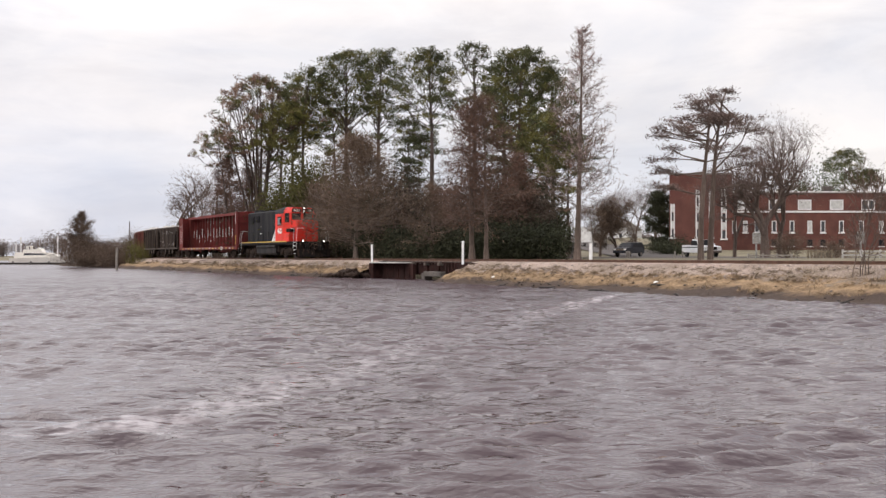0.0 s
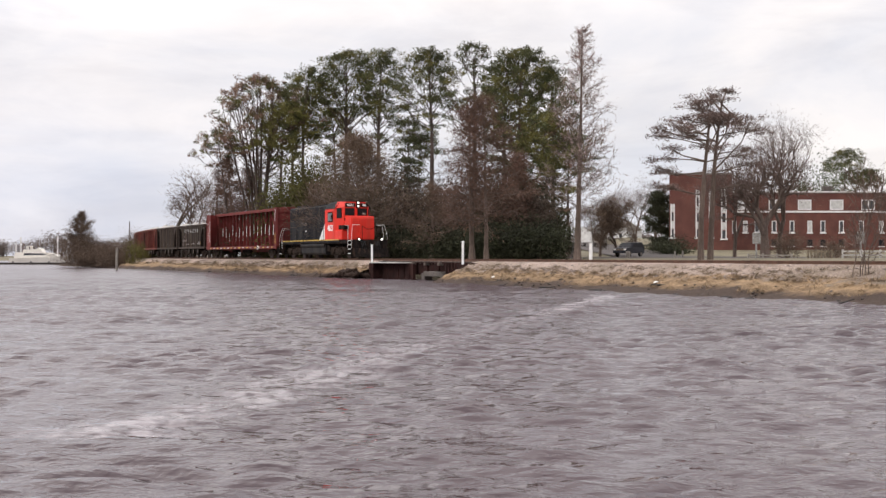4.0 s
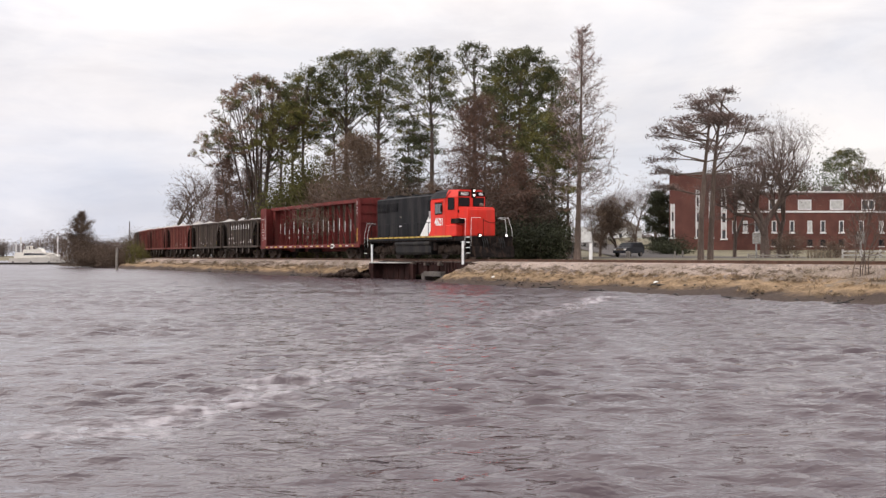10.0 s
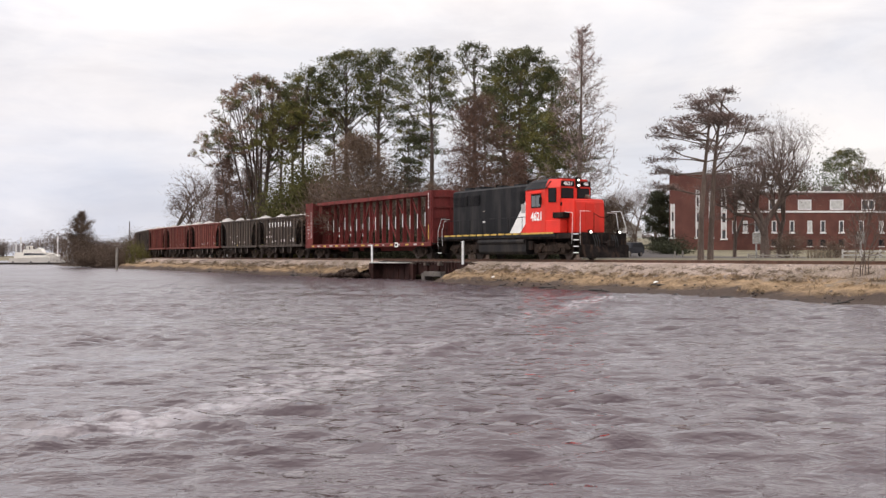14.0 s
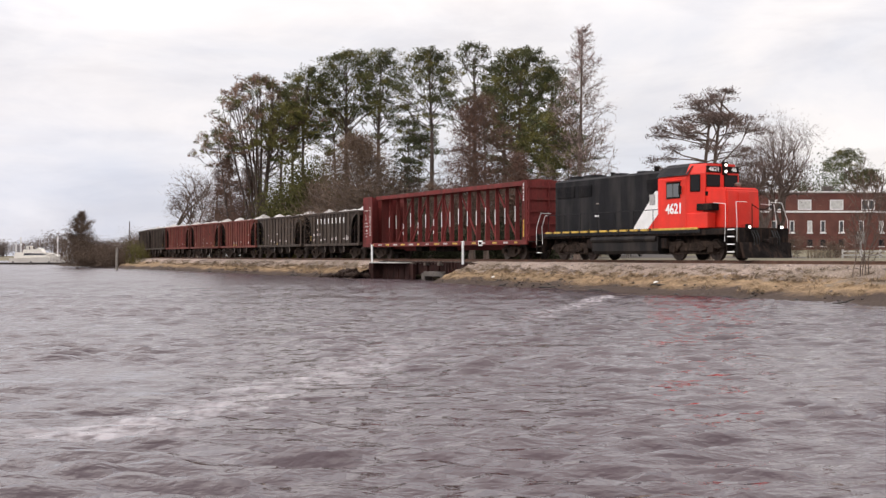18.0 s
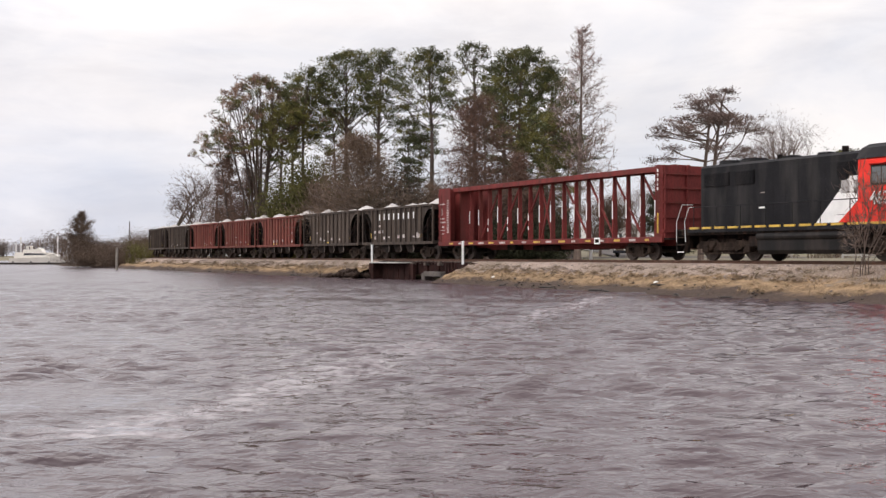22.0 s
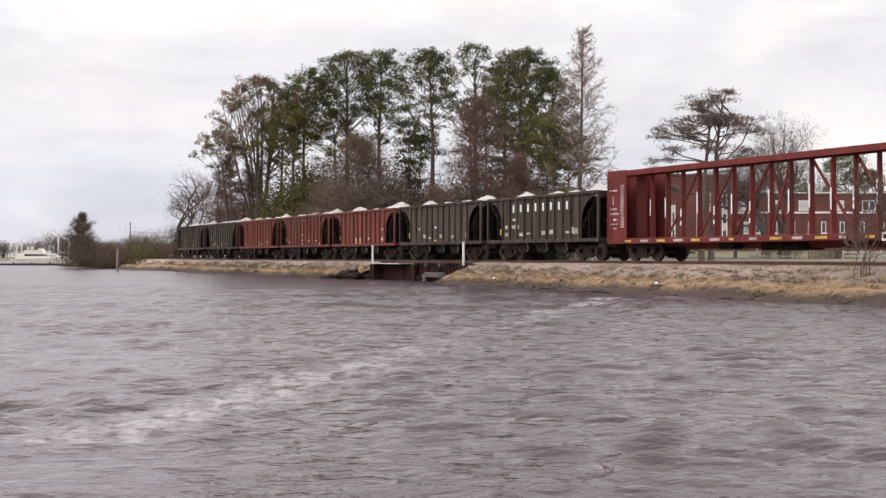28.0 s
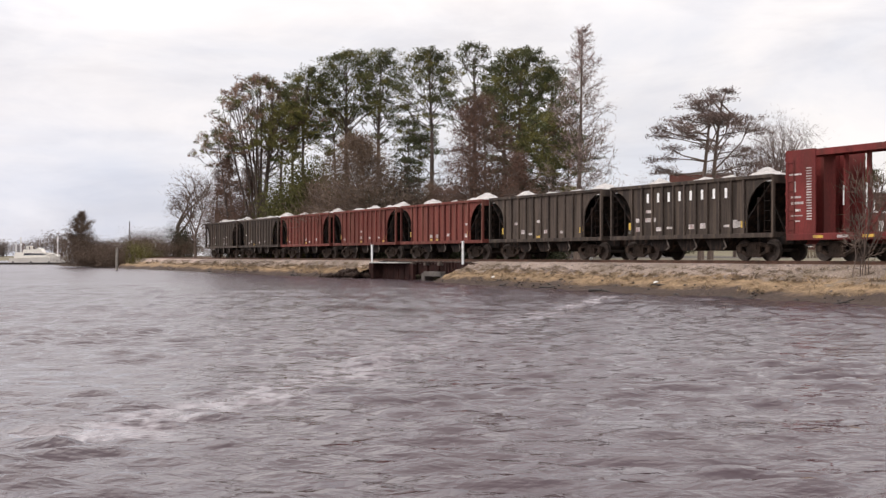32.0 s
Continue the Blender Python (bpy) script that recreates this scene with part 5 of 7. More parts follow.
def pine(x, y, h, spread, seed, z=1.2, dome=0.28, low=0.5, dense=1.0, tiers=1.0, mat=None, lean=0.0, olive=0.25, label="tall pine with a ragged dark green crown", r=None, russet=0.0, tuft=1.0, stems=1, fan=0.0, dead=5):
    """A bare stem, a scalloped dome of close tufts on top (dome: its share of the height) and parted plates of needles below it down to low."""
    rng = np.random.default_rng(seed)
    wood, thin, cl = [], [], []
    r = r or 0.012 * h + 0.06
    trunks = []
    for k in range(stems):
        a = k * 2.399963 + rng.uniform(-0.4, 0.4)
        out = fan * (0.35 + 0.65 * k / max(1, stems - 1)) * math.cos(a)
        deep = fan * 0.8 * math.sin(a)
        hh = h * (0.93 - (0.10 * abs(out) / max(fan, 0.01) if stems > 1 else 0.0))
        p, chain = np.zeros(3), []
        wob = rng.normal(size=2) * 0.012 * h
        for i in range(10):
            u = (i + 1) / 10
            q = np.array([lean * hh * u + out * u ** 1.25 + wob[0] * math.sin(3 * u), deep * u ** 1.25 + wob[1] * math.sin(4 * u), hh * u])
            rr = (r if stems == 1 else r * 0.62)
            chain.append((p, q, rr * (1 - 0.85 * (u - 0.1)) * (1.3 if i == 0 else 1), rr * (1 - 0.85 * u)))
            p = q
        wood += chain
        trunks.append(chain)

    def on_trunk(k, u):
        c = trunks[k % stems]
        i = min(9, int(u * 10))
        return c[i][0] + (c[i][1] - c[i][0]) * (u * 10 - i)
    axis = np.array([lean * h, 0.0, 0.0])

    def limb(k, e, w, q, droop):
        u0 = min(0.95, max(low * 0.8, (e[2] - 0.55 * np.hypot(*(e - axis)[:2])) / h))
        b0 = on_trunk(k, u0)
        mid = b0 + (e - b0) * 0.55 + np.array([0, 0, -droop]) + rng.normal(size=3) * 0.12
        lr = max(0.035, r * 0.28 * (1.15 - u0))
        wood.extend([(b0, mid, lr, lr * 0.6), (mid, e + np.array([0, 0, -0.2]), lr * 0.6, 0.025)])
        cl.append((e, w, q))
        for _ in range(2):
            e2 = e + rng.normal(size=3) * np.array([0.55, 0.55, 0.16]) * w * 1.5
            thin.append((mid + (e - mid) * rng.uniform(0.2, 0.7), e2, 0.026, 0.014))
            if rng.uniform() < 0.75:
                cl.append((e2, w * rng.uniform(0.5, 0.75), q))
    # the dome
    depth = dome * h
    n = int(dense * (12 + 3.6 * spread * spread))
    for i in range(n):
        f = (i + 0.5) / n
        q = 1 - 1.2 * f ** 1.15
        rr = max(0.02, 1 - abs(q) ** 2.4) ** 0.5 * (rng.uniform(0.78, 1.02) if rng.uniform() < 0.75 else rng.uniform(0.2, 0.78))
        a = i * 2.399963 + rng.uniform(-0.4, 0.4)
        e = axis + np.array([math.cos(a) * rr * spread, math.sin(a) * rr * spread, h - depth + q * depth * rng.uniform(0.94, 1.0) - 0.1])
        limb(i, e, rng.uniform(0.65, 1.05) * tuft, q, 0.05 * spread)
    # parted plates below
    zt, zb = h - depth * 1.15, low * h
    m = int(tiers * max(0.0, zt - zb) * 1.9)
    for i in range(m):
        u = (i + rng.uniform()) / max(1, m)
        a = i * 2.399963 + rng.uniform(-0.7, 0.7)
        rr = (1.0 - 0.5 * u) * rng.uniform(0.45, 1.0)
        e = axis + np.array([math.cos(a) * rr * spread, math.sin(a) * rr * spread, zt + (zb - zt) * u + rng.normal() * 0.5])
        limb(i, e, rng.uniform(0.6, 1.1) * tuft, -1, 0.12 * spread * rr)
    for k in range(dead):
        u0 = rng.uniform(low * 0.55, low)
        a = rng.uniform(0, 6.28)
        sg, e, ed = bent(rng, on_trunk(k, u0), (math.cos(a), math.sin(a), 0.3), spread * rng.uniform(0.3, 0.8), 0.045, 0.015, 3, 0.15)
        thin += sg
    cs = {0: [], 1: [], 2: []}
    for e, w, q in cl:
        # each tuft is a flattened cushion, fuller on its upper side, with a few lobes
        k = int(215 * w ** 1.7)
        flat = 0.5 if q < -0.5 else 1.0
        lob = rng.normal(size=(5, 3)) * np.array([0.46, 0.46, 0.24 * flat]) * w
        p = rng.normal(size=(k, 3))
        p *= (rng.uniform(0, 1, (k, 1)) ** 0.45) / np.linalg.norm(p, axis=1, keepdims=True)
        p[:, 2] = np.where(p[:, 2] < 0, p[:, 2] * 0.7, p[:, 2])
        pt = e + lob[rng.integers(0, 5, k)] + p * np.array([0.62, 0.62, 0.58 * flat]) * w
        t = rng.uniform()
        cs[2 if t < russet else 1 if t < russet + olive else 0].append(pt)
    fol = []
    for i in (0, 1, 2):
        if cs[i]:
            v, f = blades(rng, np.concatenate(cs[i]), 0.235, 0.085)
            fol.append((v, f, i))
    return finish_tree("pine_tree", label, x, y, z, wood, thin, fol, M_bark_dark, [mat or M_needle, M_needle_olive, M_bud], "tree", "waterside grove")


def cypress(x, y, h, spread, seed, z=1.2, first=0.12, twig=None, bark=None, count=60, haze=1.0, label="winter-brown cypress with fine bare twigs", flat=False, power=0.9, r=None, tip=0.12, lean=0.0, fuzz=0.6, subs=2, rise=0.0, wob=0.16, drift=0.02, fine=1.0):
    """A straight stem with many side limbs; flat: an old, spreading umbrella crown."""
    rng = np.random.default_rng(seed)
    wood, thin, tw = [], [], []
    r = r or 0.017 * h + 0.10
    n = 10
    p = np.zeros(3)
    d = np.array([lean, 0, 1.0])
    for i in range(n):
        q = p + d * (h * 0.97 / n)
        flare = 1.5 if i == 0 else 1.0
        wood.append((p.copy(), q.copy(), r * flare * (1 - 0.9 * (i / n) ** (1.0 if not flat else 1.6)), r * (1 - 0.9 * ((i + 1) / n) ** (1.0 if not flat else 1.6))))
        p = q
        d = d + rng.normal(size=3) * np.array([drift, drift, 0])
        d /= d[2]

    def on_trunk(u):
        k = min(n - 1, int(u * n))
        a = wood[k][0]
        return a + (wood[k][1] - a) * (u * n - k)
    for i in range(count):
        u = first + (0.985 - first) * ((i + rng.uniform(0, 1)) / count) ** (0.8 if flat else 1.0)
        rel = (u - first) / (1 - first)
        if flat:
            ln = spread * (0.35 + 0.65 * rel ** 0.5) * (1.0 if rel < 0.85 else 0.75) * rng.uniform(0.55, 1.1)
            up = rng.uniform(-0.05, 0.22) + 0.35 * rel ** 4
        else:
            ln = spread * max(tip, (1 - rel) ** power) * rng.uniform(0.65, 1.1)
            up = rng.uniform(-0.05, 0.28) + 0.45 * rel ** 2 + rise
        a = rng.uniform(0, 2 * math.pi)
        segs, e, ed = bent(rng, on_trunk(u), (math.cos(a), math.sin(a), up), ln, fine * max(0.026, r * (0.30 if flat else 0.16) * (1 - 0.7 * rel)), fine * 0.016, 5, wob, 0.03)
        wood += segs[:2]
        thin += segs[2:]
        for k in range(1, 5):
            for _ in range(subs):
                s0 = segs[k][0] + (segs[k][1] - segs[k][0]) * rng.uniform()
                dd = segs[k][1] - segs[k][0]
                dd = dd / np.linalg.norm(dd) + rng.normal(size=3) * 0.65
                sg, e2, ed2 = bent(rng, s0, dd, ln * rng.uniform(0.18, 0.38), fine * 0.020, fine * 0.012, 2, 0.25, 0.02)
                thin += sg
                tw += [(sg[0][1], ed2), (e2, ed2)]
        tw.append((e, ed))
    c = np.array([a for a, b in tw])
    dd = np.array([b for a, b in tw])
    k = int(16 * haze)
    size = 0.10 * spread + 0.16 if not flat else 0.26
    dd = np.repeat(dd, k, axis=0)
    c = np.repeat(c, k, axis=0) + dd * rng.uniform(-0.5, 0.6, (len(c) * k, 1)) * 0.6 + rng.normal(size=(len(c) * k, 3)) * fuzz * size * np.array([1, 1, 0.55])
    fol = []
    v, f = blades(rng, c, 0.42 if not flat else 0.34, 0.035 if not flat else 0.05, dd, 0.0)
    fol.append((v, f, 0))
    return finish_tree("cypress_tree", label, x, y, z, wood, thin, fol, bark or M_bark, [twig or M_twig], "tree", "waterside grove")


def umbrella_tree(x, y, h, spread, seed, z=1.2, r=0.25, limbs=15, lean=0.0, side=0.0, bias=0.0, shelves=5, label="old cypress with a flat spreading crown"):
    """A bare stem that forks into rising, crooked limbs; the limbs carry separate flat pads of fine dark twigs."""
    rng = np.random.default_rng(seed)
    wood, thin, pads = [], [], []
    stem, top, d = bent(rng, (0, 0, 0), (lean, 0, 1), h * 0.90, r, r * 0.25, 9, 0.025, 0.0)
    wood += stem

    def spray(a, b, n, w):
        for _ in range(n):
            e2 = a + (b - a) * rng.uniform(0.35, 1.05) + rng.normal(size=3) * np.array([0.42, 0.42, 0.12])
            thin.append((a + (b - a) * rng.uniform(0.1, 0.7), e2, 0.024, 0.012))
            pads.append((e2, rng.uniform(0.55, 1.0) * w))
    for i in range(limbs):
        f = (i + 0.5) / limbs
        a = i * 2.399963 + rng.uniform(-0.4, 0.4)
        reach = spread * math.sqrt(f) * rng.uniform(0.8, 1.1)
        s0 = stem[8 - int(4.2 * f * rng.uniform(0.4, 1.0))]
        b0 = s0[0] + (s0[1] - s0[0]) * rng.uniform()
        e = np.array([math.cos(a) * reach + side, math.sin(a) * reach, h * (0.985 - 0.30 * (reach / spread) ** 1.6 * rng.uniform(0.25, 1.3)) - rng.uniform(0, 0.7)])
        mid = b0 + (e - b0) * 0.55 + np.array([0, 0, -0.10 * reach]) + rng.normal(size=3) * 0.2
        wood += [(b0, mid, 0.07, 0.045), (mid, e, 0.045, 0.018)]
        spray(mid, e, 10, 0.52)
    # lower shelves, level and far-reaching
    for k in range(shelves):
        a = (math.pi if rng.uniform() < 0.5 + bias else 0.0) + rng.uniform(-0.6, 0.6)
        s0 = stem[4 + int(4 * k / shelves)]
        sg, e, ed = bent(rng, s0[0], (math.cos(a), math.sin(a), 0.20), spread * rng.uniform(0.9, 1.25), 0.05, 0.016, 4, 0.10, -0.01)
        wood += sg
        spray(sg[1][1], e, 10, 0.45)
    c = []
    for e, w in pads:
        k = int(85 * w)
        c.append(e + rng.normal(size=(k, 3)) * np.array([0.62, 0.62, 0.20]) * w)
    c = np.concatenate(c)
    up = np.tile(np.array([[0, 0, 0.35]]), (len(c), 1))
    v, f = blades(rng, c, 0.30, 0.040, up + rng.normal(size=(len(c), 3)) * 0.5)
    return finish_tree("cypress_tree", label, x, y, z, wood, thin, [(v, f, 0)], M_bark, [M_twig_dark], "tree", "trees by the road")


def bare_tree(x, y, h, spread, seed, z=1.2, levels=5, twig=None, label="leafless grey tree with spreading limbs", r=None, fork=0.28, haze=1.0, name="bare_tree"):
    rng = np.random.default_rng(seed)
    wood, thin, tips = [], [], []
    r = r or 0.016 * h + 0.06

    def grow(p, d, ln, rad, lev):
        segs, e, ed = bent(rng, p, d, ln, rad, rad * 0.72, 3, 0.10, 0.02)
        (wood if rad > min(0.035, 0.5 * r) else thin).extend(segs)
        if lev == 0:
            tips.append((e, ed))
            return
        for k in range(3 if lev > 1 else 2):
            a = rng.normal(size=3)
            nd = ed + a * (0.48 if lev < levels else 0.42) + np.array([0, 0, 0.10])
            nd[0] *= spread
            nd[1] *= spread
            grow(e if k < 2 else segs[1][1], nd, ln * rng.uniform(0.62, 0.86), max(0.010, rad * rng.uniform(0.5, 0.68)), lev - 1)
    grow(np.zeros(3), np.array([0.03, 0, 1.0]), h * fork, r, levels)
    top = max(e[2] for e, d in tips)
    sc = h / top
    wood = [(a * sc, b * sc, c, e) for a, b, c, e in wood]
    thin = [(a * sc, b * sc, c, e) for a, b, c, e in thin]
    c = np.array([e for e, d in tips]) * sc
    dd = np.array([d for e, d in tips])
    k = int(9 * haze)
    c = np.repeat(c, k, axis=0) + rng.normal(size=(len(c) * k, 3)) * 0.035 * h
    dd = np.repeat(dd, k, axis=0)
    v, f = blades(rng, c, min(0.55, 0.14 * h), min(0.032, 0.007 * h), dd)
    return finish_tree(name, label, x, y, z, wood, thin, [(v, f, 0)], M_bark, [twig or M_twig_grey], "tree")


def shrub(x, y, w, h, seed, z=1.2, mat=None, n=2600, leaf=(0.24, 0.12), stems=True, label="dense dark evergreen shrub", name="shrub", dome=1.0, bark=None):
    rng = np.random.default_rng(seed)
    wood = []
    for k in range(7):
        a = rng.uniform(0, 2 * math.pi)
        sg, e, ed = bent(rng, (0.1 * math.cos(a), 0.1 * math.sin(a), 0), (math.cos(a) * 0.5 * w / h, math.sin(a) * 0.5 * w / h, 1), h * rng.uniform(0.5, 0.85), 0.05, 0.015, 4, 0.12, 0)
        wood += sg
    lobes = []
    for k in range(int(9 + w * 2)):
        a = rng.uniform(0, 2 * math.pi)
        rr = math.sqrt(rng.uniform()) * 0.42 * w
        zz = rng.uniform(0.15, 0.85) * h * (1 - 0.5 * (rr / (0.5 * w)) ** 2 * dome)
        lobes.append((math.cos(a) * rr, math.sin(a) * rr, zz))
    lobes = np.array(lobes)
    idx = rng.integers(0, len(lobes), n)
    s = np.array([0.15 * w + 0.15, 0.15 * w + 0.15, 0.12 * h + 0.15])
    c = lobes[idx] + rng.normal(size=(n, 3)) * s
    c[:, 2] = np.clip(np.abs(c[:, 2]), 0.02, h * 1.06)
    v, f = blades(rng, c, *leaf)
    t = finish_tree(name, label, x, y, z, wood, [], [(v, f, 0)], bark or M_bark, [mat or M_shrub], "shrub")
    return t

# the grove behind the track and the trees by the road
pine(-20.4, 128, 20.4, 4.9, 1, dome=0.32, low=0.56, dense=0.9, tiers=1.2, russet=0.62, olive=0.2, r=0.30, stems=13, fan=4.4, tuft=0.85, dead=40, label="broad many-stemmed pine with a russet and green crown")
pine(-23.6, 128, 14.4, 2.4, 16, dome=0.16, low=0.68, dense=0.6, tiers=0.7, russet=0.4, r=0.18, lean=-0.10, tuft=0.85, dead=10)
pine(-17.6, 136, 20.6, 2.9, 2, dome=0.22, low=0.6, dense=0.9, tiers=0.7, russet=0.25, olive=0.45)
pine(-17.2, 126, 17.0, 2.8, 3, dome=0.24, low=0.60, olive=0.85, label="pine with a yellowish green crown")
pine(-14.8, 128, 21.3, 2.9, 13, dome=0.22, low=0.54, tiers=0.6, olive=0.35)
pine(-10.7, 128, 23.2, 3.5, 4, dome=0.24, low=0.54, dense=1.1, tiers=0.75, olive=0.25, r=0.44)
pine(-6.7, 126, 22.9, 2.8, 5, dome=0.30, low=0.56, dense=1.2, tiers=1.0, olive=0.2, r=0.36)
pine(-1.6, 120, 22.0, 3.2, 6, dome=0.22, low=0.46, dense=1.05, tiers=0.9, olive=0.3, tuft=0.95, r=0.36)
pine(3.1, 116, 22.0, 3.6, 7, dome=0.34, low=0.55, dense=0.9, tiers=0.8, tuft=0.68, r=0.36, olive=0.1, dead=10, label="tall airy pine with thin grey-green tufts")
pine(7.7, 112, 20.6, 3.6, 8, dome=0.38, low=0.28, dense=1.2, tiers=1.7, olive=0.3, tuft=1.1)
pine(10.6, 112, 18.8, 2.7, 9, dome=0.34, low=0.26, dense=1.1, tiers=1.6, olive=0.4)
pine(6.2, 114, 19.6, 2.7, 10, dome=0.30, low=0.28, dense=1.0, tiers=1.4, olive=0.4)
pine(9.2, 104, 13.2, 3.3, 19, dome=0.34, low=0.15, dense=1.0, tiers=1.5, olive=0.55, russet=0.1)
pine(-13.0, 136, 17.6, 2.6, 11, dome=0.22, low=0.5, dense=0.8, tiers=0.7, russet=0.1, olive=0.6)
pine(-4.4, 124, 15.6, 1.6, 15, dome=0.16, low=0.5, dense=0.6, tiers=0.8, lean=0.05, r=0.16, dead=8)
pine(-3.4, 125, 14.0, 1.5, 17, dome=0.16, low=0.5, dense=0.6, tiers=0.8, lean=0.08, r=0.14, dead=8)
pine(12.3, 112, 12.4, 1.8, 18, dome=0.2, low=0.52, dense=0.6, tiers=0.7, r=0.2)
cypress(-20.8, 131, 17.5, 4.6, 36, first=0.46, count=60, haze=0.25, power=0.3, tip=0.3, twig=M_bud, r=0.2, label="russet leafless cypress among the pines")
cypress(-7.5, 99, 10.9, 6.0, 21, first=0.14, count=165, haze=0.68, r=0.20, power=0.75, tip=0.08, subs=2, wob=0.09, fuzz=0.8, twig=M_twig_pale, bark=M_twig_bark)
cypress(2.10, 84, 11.6, 3.3, 22, first=0.26, count=70, haze=0.42, power=0.55, tip=0.2, r=0.21, twig=M_twig_russet)
cypress(3.1, 83, 12.2, 3.6, 23, first=0.24, count=75, haze=0.42, power=0.5, tip=0.2, r=0.17, twig=M_twig_russet)
cypress(-0.9, 92, 6.4, 3.0, 24, first=0.2, count=40, haze=0.4, twig=M_twig_warm)
cypress(6.1, 95, 9.0, 3.6, 25, first=0.12, count=60, haze=0.7, twig=M_twig_russet)
cypress(-12.3, 112, 7.6, 3.4, 26, first=0.2, count=40, haze=0.4, twig=M_twig_warm)
cypress(-25.0, 136, 12.6, 3.6, 27, first=0.2, count=60, haze=0.8, twig=M_twig_russet)
cypress(-21.6, 130, 10.4, 4.4, 28, first=0.1, count=60, haze=0.8, twig=M_twig_russet)
cypress(-28.0, 142, 11.4, 3.2, 30, first=0.15, count=45, haze=0.5, twig=M_twig_grey)
cypress(9.28, 80, 16.85, 3.65, 31, first=0.20, count=100, haze=0.13, power=0.66, tip=0.14, twig=M_twig_pink, bark=M_bark, r=0.22, lean=0.032, fuzz=0.2, subs=3, rise=0.42, wob=0.06, drift=0.003, fine=0.62, label="tall slender leafless cypress with a spire top")
umbrella_tree(18.3, 82, 11.9, 3.1, 32, side=-0.7, bias=0.28, shelves=6)
umbrella_tree(19.2, 83, 12.9, 3.0, 33, side=0.6, lean=0.03, bias=-0.15)
bare_tree(32.9, 118, 10.5, 1.0, 41, r=0.55, fork=0.36, levels=6, haze=1.6, twig=M_twig_dark, label="stout leafless tree with a dense twiggy crown")
bare_tree(35.2, 121, 15.2, 0.85, 42, levels=6, r=0.30, haze=0.8)
bare_tree(30.8, 122, 11.5, 1.0, 50, levels=6, r=0.22, haze=1.3, twig=M_twig_dark)
bare_tree(-38.0, 165, 14.4, 1.4, 43, levels=6, r=0.34, fork=0.20, haze=0.35, twig=M_twig_grey)
bare_tree(-32.2, 150, 10.6, 1.1, 45, twig=M_twig)
bare_tree(31.7, 190, 13.5, 1.1, 46, haze=1.5, levels=6, r=0.25)
bare_tree(22.5, 150, 8.3, 1.1, 47, twig=M_twig, haze=2.5, levels=6, r=0.2)
bare_tree(37.7, 205, 12.7, 1.1, 48, haze=1.5)
bare_tree(20.4, 150, 7.8, 1.1, 49, twig=M_twig, haze=2.5, levels=6, r=0.2)
bare_tree(53.0, 118, 14.2, 1.0, 55, twig=M_twig_maple, haze=3.0, levels=6, r=0.26, label="bare maple with reddening buds")
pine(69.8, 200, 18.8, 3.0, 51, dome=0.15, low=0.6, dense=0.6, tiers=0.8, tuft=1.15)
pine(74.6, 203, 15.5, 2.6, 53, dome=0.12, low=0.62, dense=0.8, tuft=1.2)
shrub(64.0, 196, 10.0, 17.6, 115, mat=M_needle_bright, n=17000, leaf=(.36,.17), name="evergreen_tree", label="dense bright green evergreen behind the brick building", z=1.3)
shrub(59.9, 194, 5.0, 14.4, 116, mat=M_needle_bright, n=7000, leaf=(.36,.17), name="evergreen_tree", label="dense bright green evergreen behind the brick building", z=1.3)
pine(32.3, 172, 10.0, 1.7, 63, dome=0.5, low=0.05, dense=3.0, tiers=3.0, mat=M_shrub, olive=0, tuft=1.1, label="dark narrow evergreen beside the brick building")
shrub(-14.9, 114, 5.6, 11.4, 61, mat=M_cedar, n=21000, leaf=(.27,.15), z=1.3, dome=1.6, label="broad olive-green cedar behind the track")
shrub(-12.0, 116, 5.2, 10.4, 111, mat=M_cedar, n=17000, leaf=(.26,.14), z=1.3, dome=1.6, label="olive-green cedar behind the track")
shrub(-4.2, 112, 4.6, 11.0, 62, n=17000, z=1.3, dome=1.7, label="dark evergreen with a pointed top")
shrub(-7.1, 112, 4.5, 7.9, 112, n=11000, z=1.3)
shrub(30.2, 101, 2.6, 2.3, 68, mat=M_twig, n=3500, leaf=(.3, .03), z=1.35, label="scrubby brown bush behind the fence")
shrub(34.6, 102, 3.2, 1.9, 69, mat=M_twig, n=3500, leaf=(.3, .03), z=1.35, label="scrubby brown bush behind the fence")
shrub(31.4, 158, 5.8, 3.1, 64, n=5500, mat=M_shrub, z=1.3)
shrub(7.0, 101, 5.2, 8.0, 65, n=8000, z=1.3)
shrub(5.2, 100, 5.4, 6.6, 66, n=8000, z=1.3)
shrub(8.9, 100, 3.4, 6.0, 67, n=8000, z=1.3)
for i, (sx, sy, sw, sh) in enumerate(((-18.9, 123, 6.6, 5.0), (-15.4, 119, 6.4, 4.6), (-12.1, 115, 6.8, 4.6), (-7.7, 109, 6.4, 4.0), (-4.3, 105, 6.2, 4.2), (-1.2, 101, 5.9, 4.4), (1.7, 98, 6.2, 3.9), (4.9, 95, 5.6, 4.0), (6.6, 92, 5.0, 3.4), (8.4, 92, 2.6, 3.6))):
    shrub(sx, sy, sw, sh, 70 + i, n=4200, leaf=(.27, .14), z=1.3)
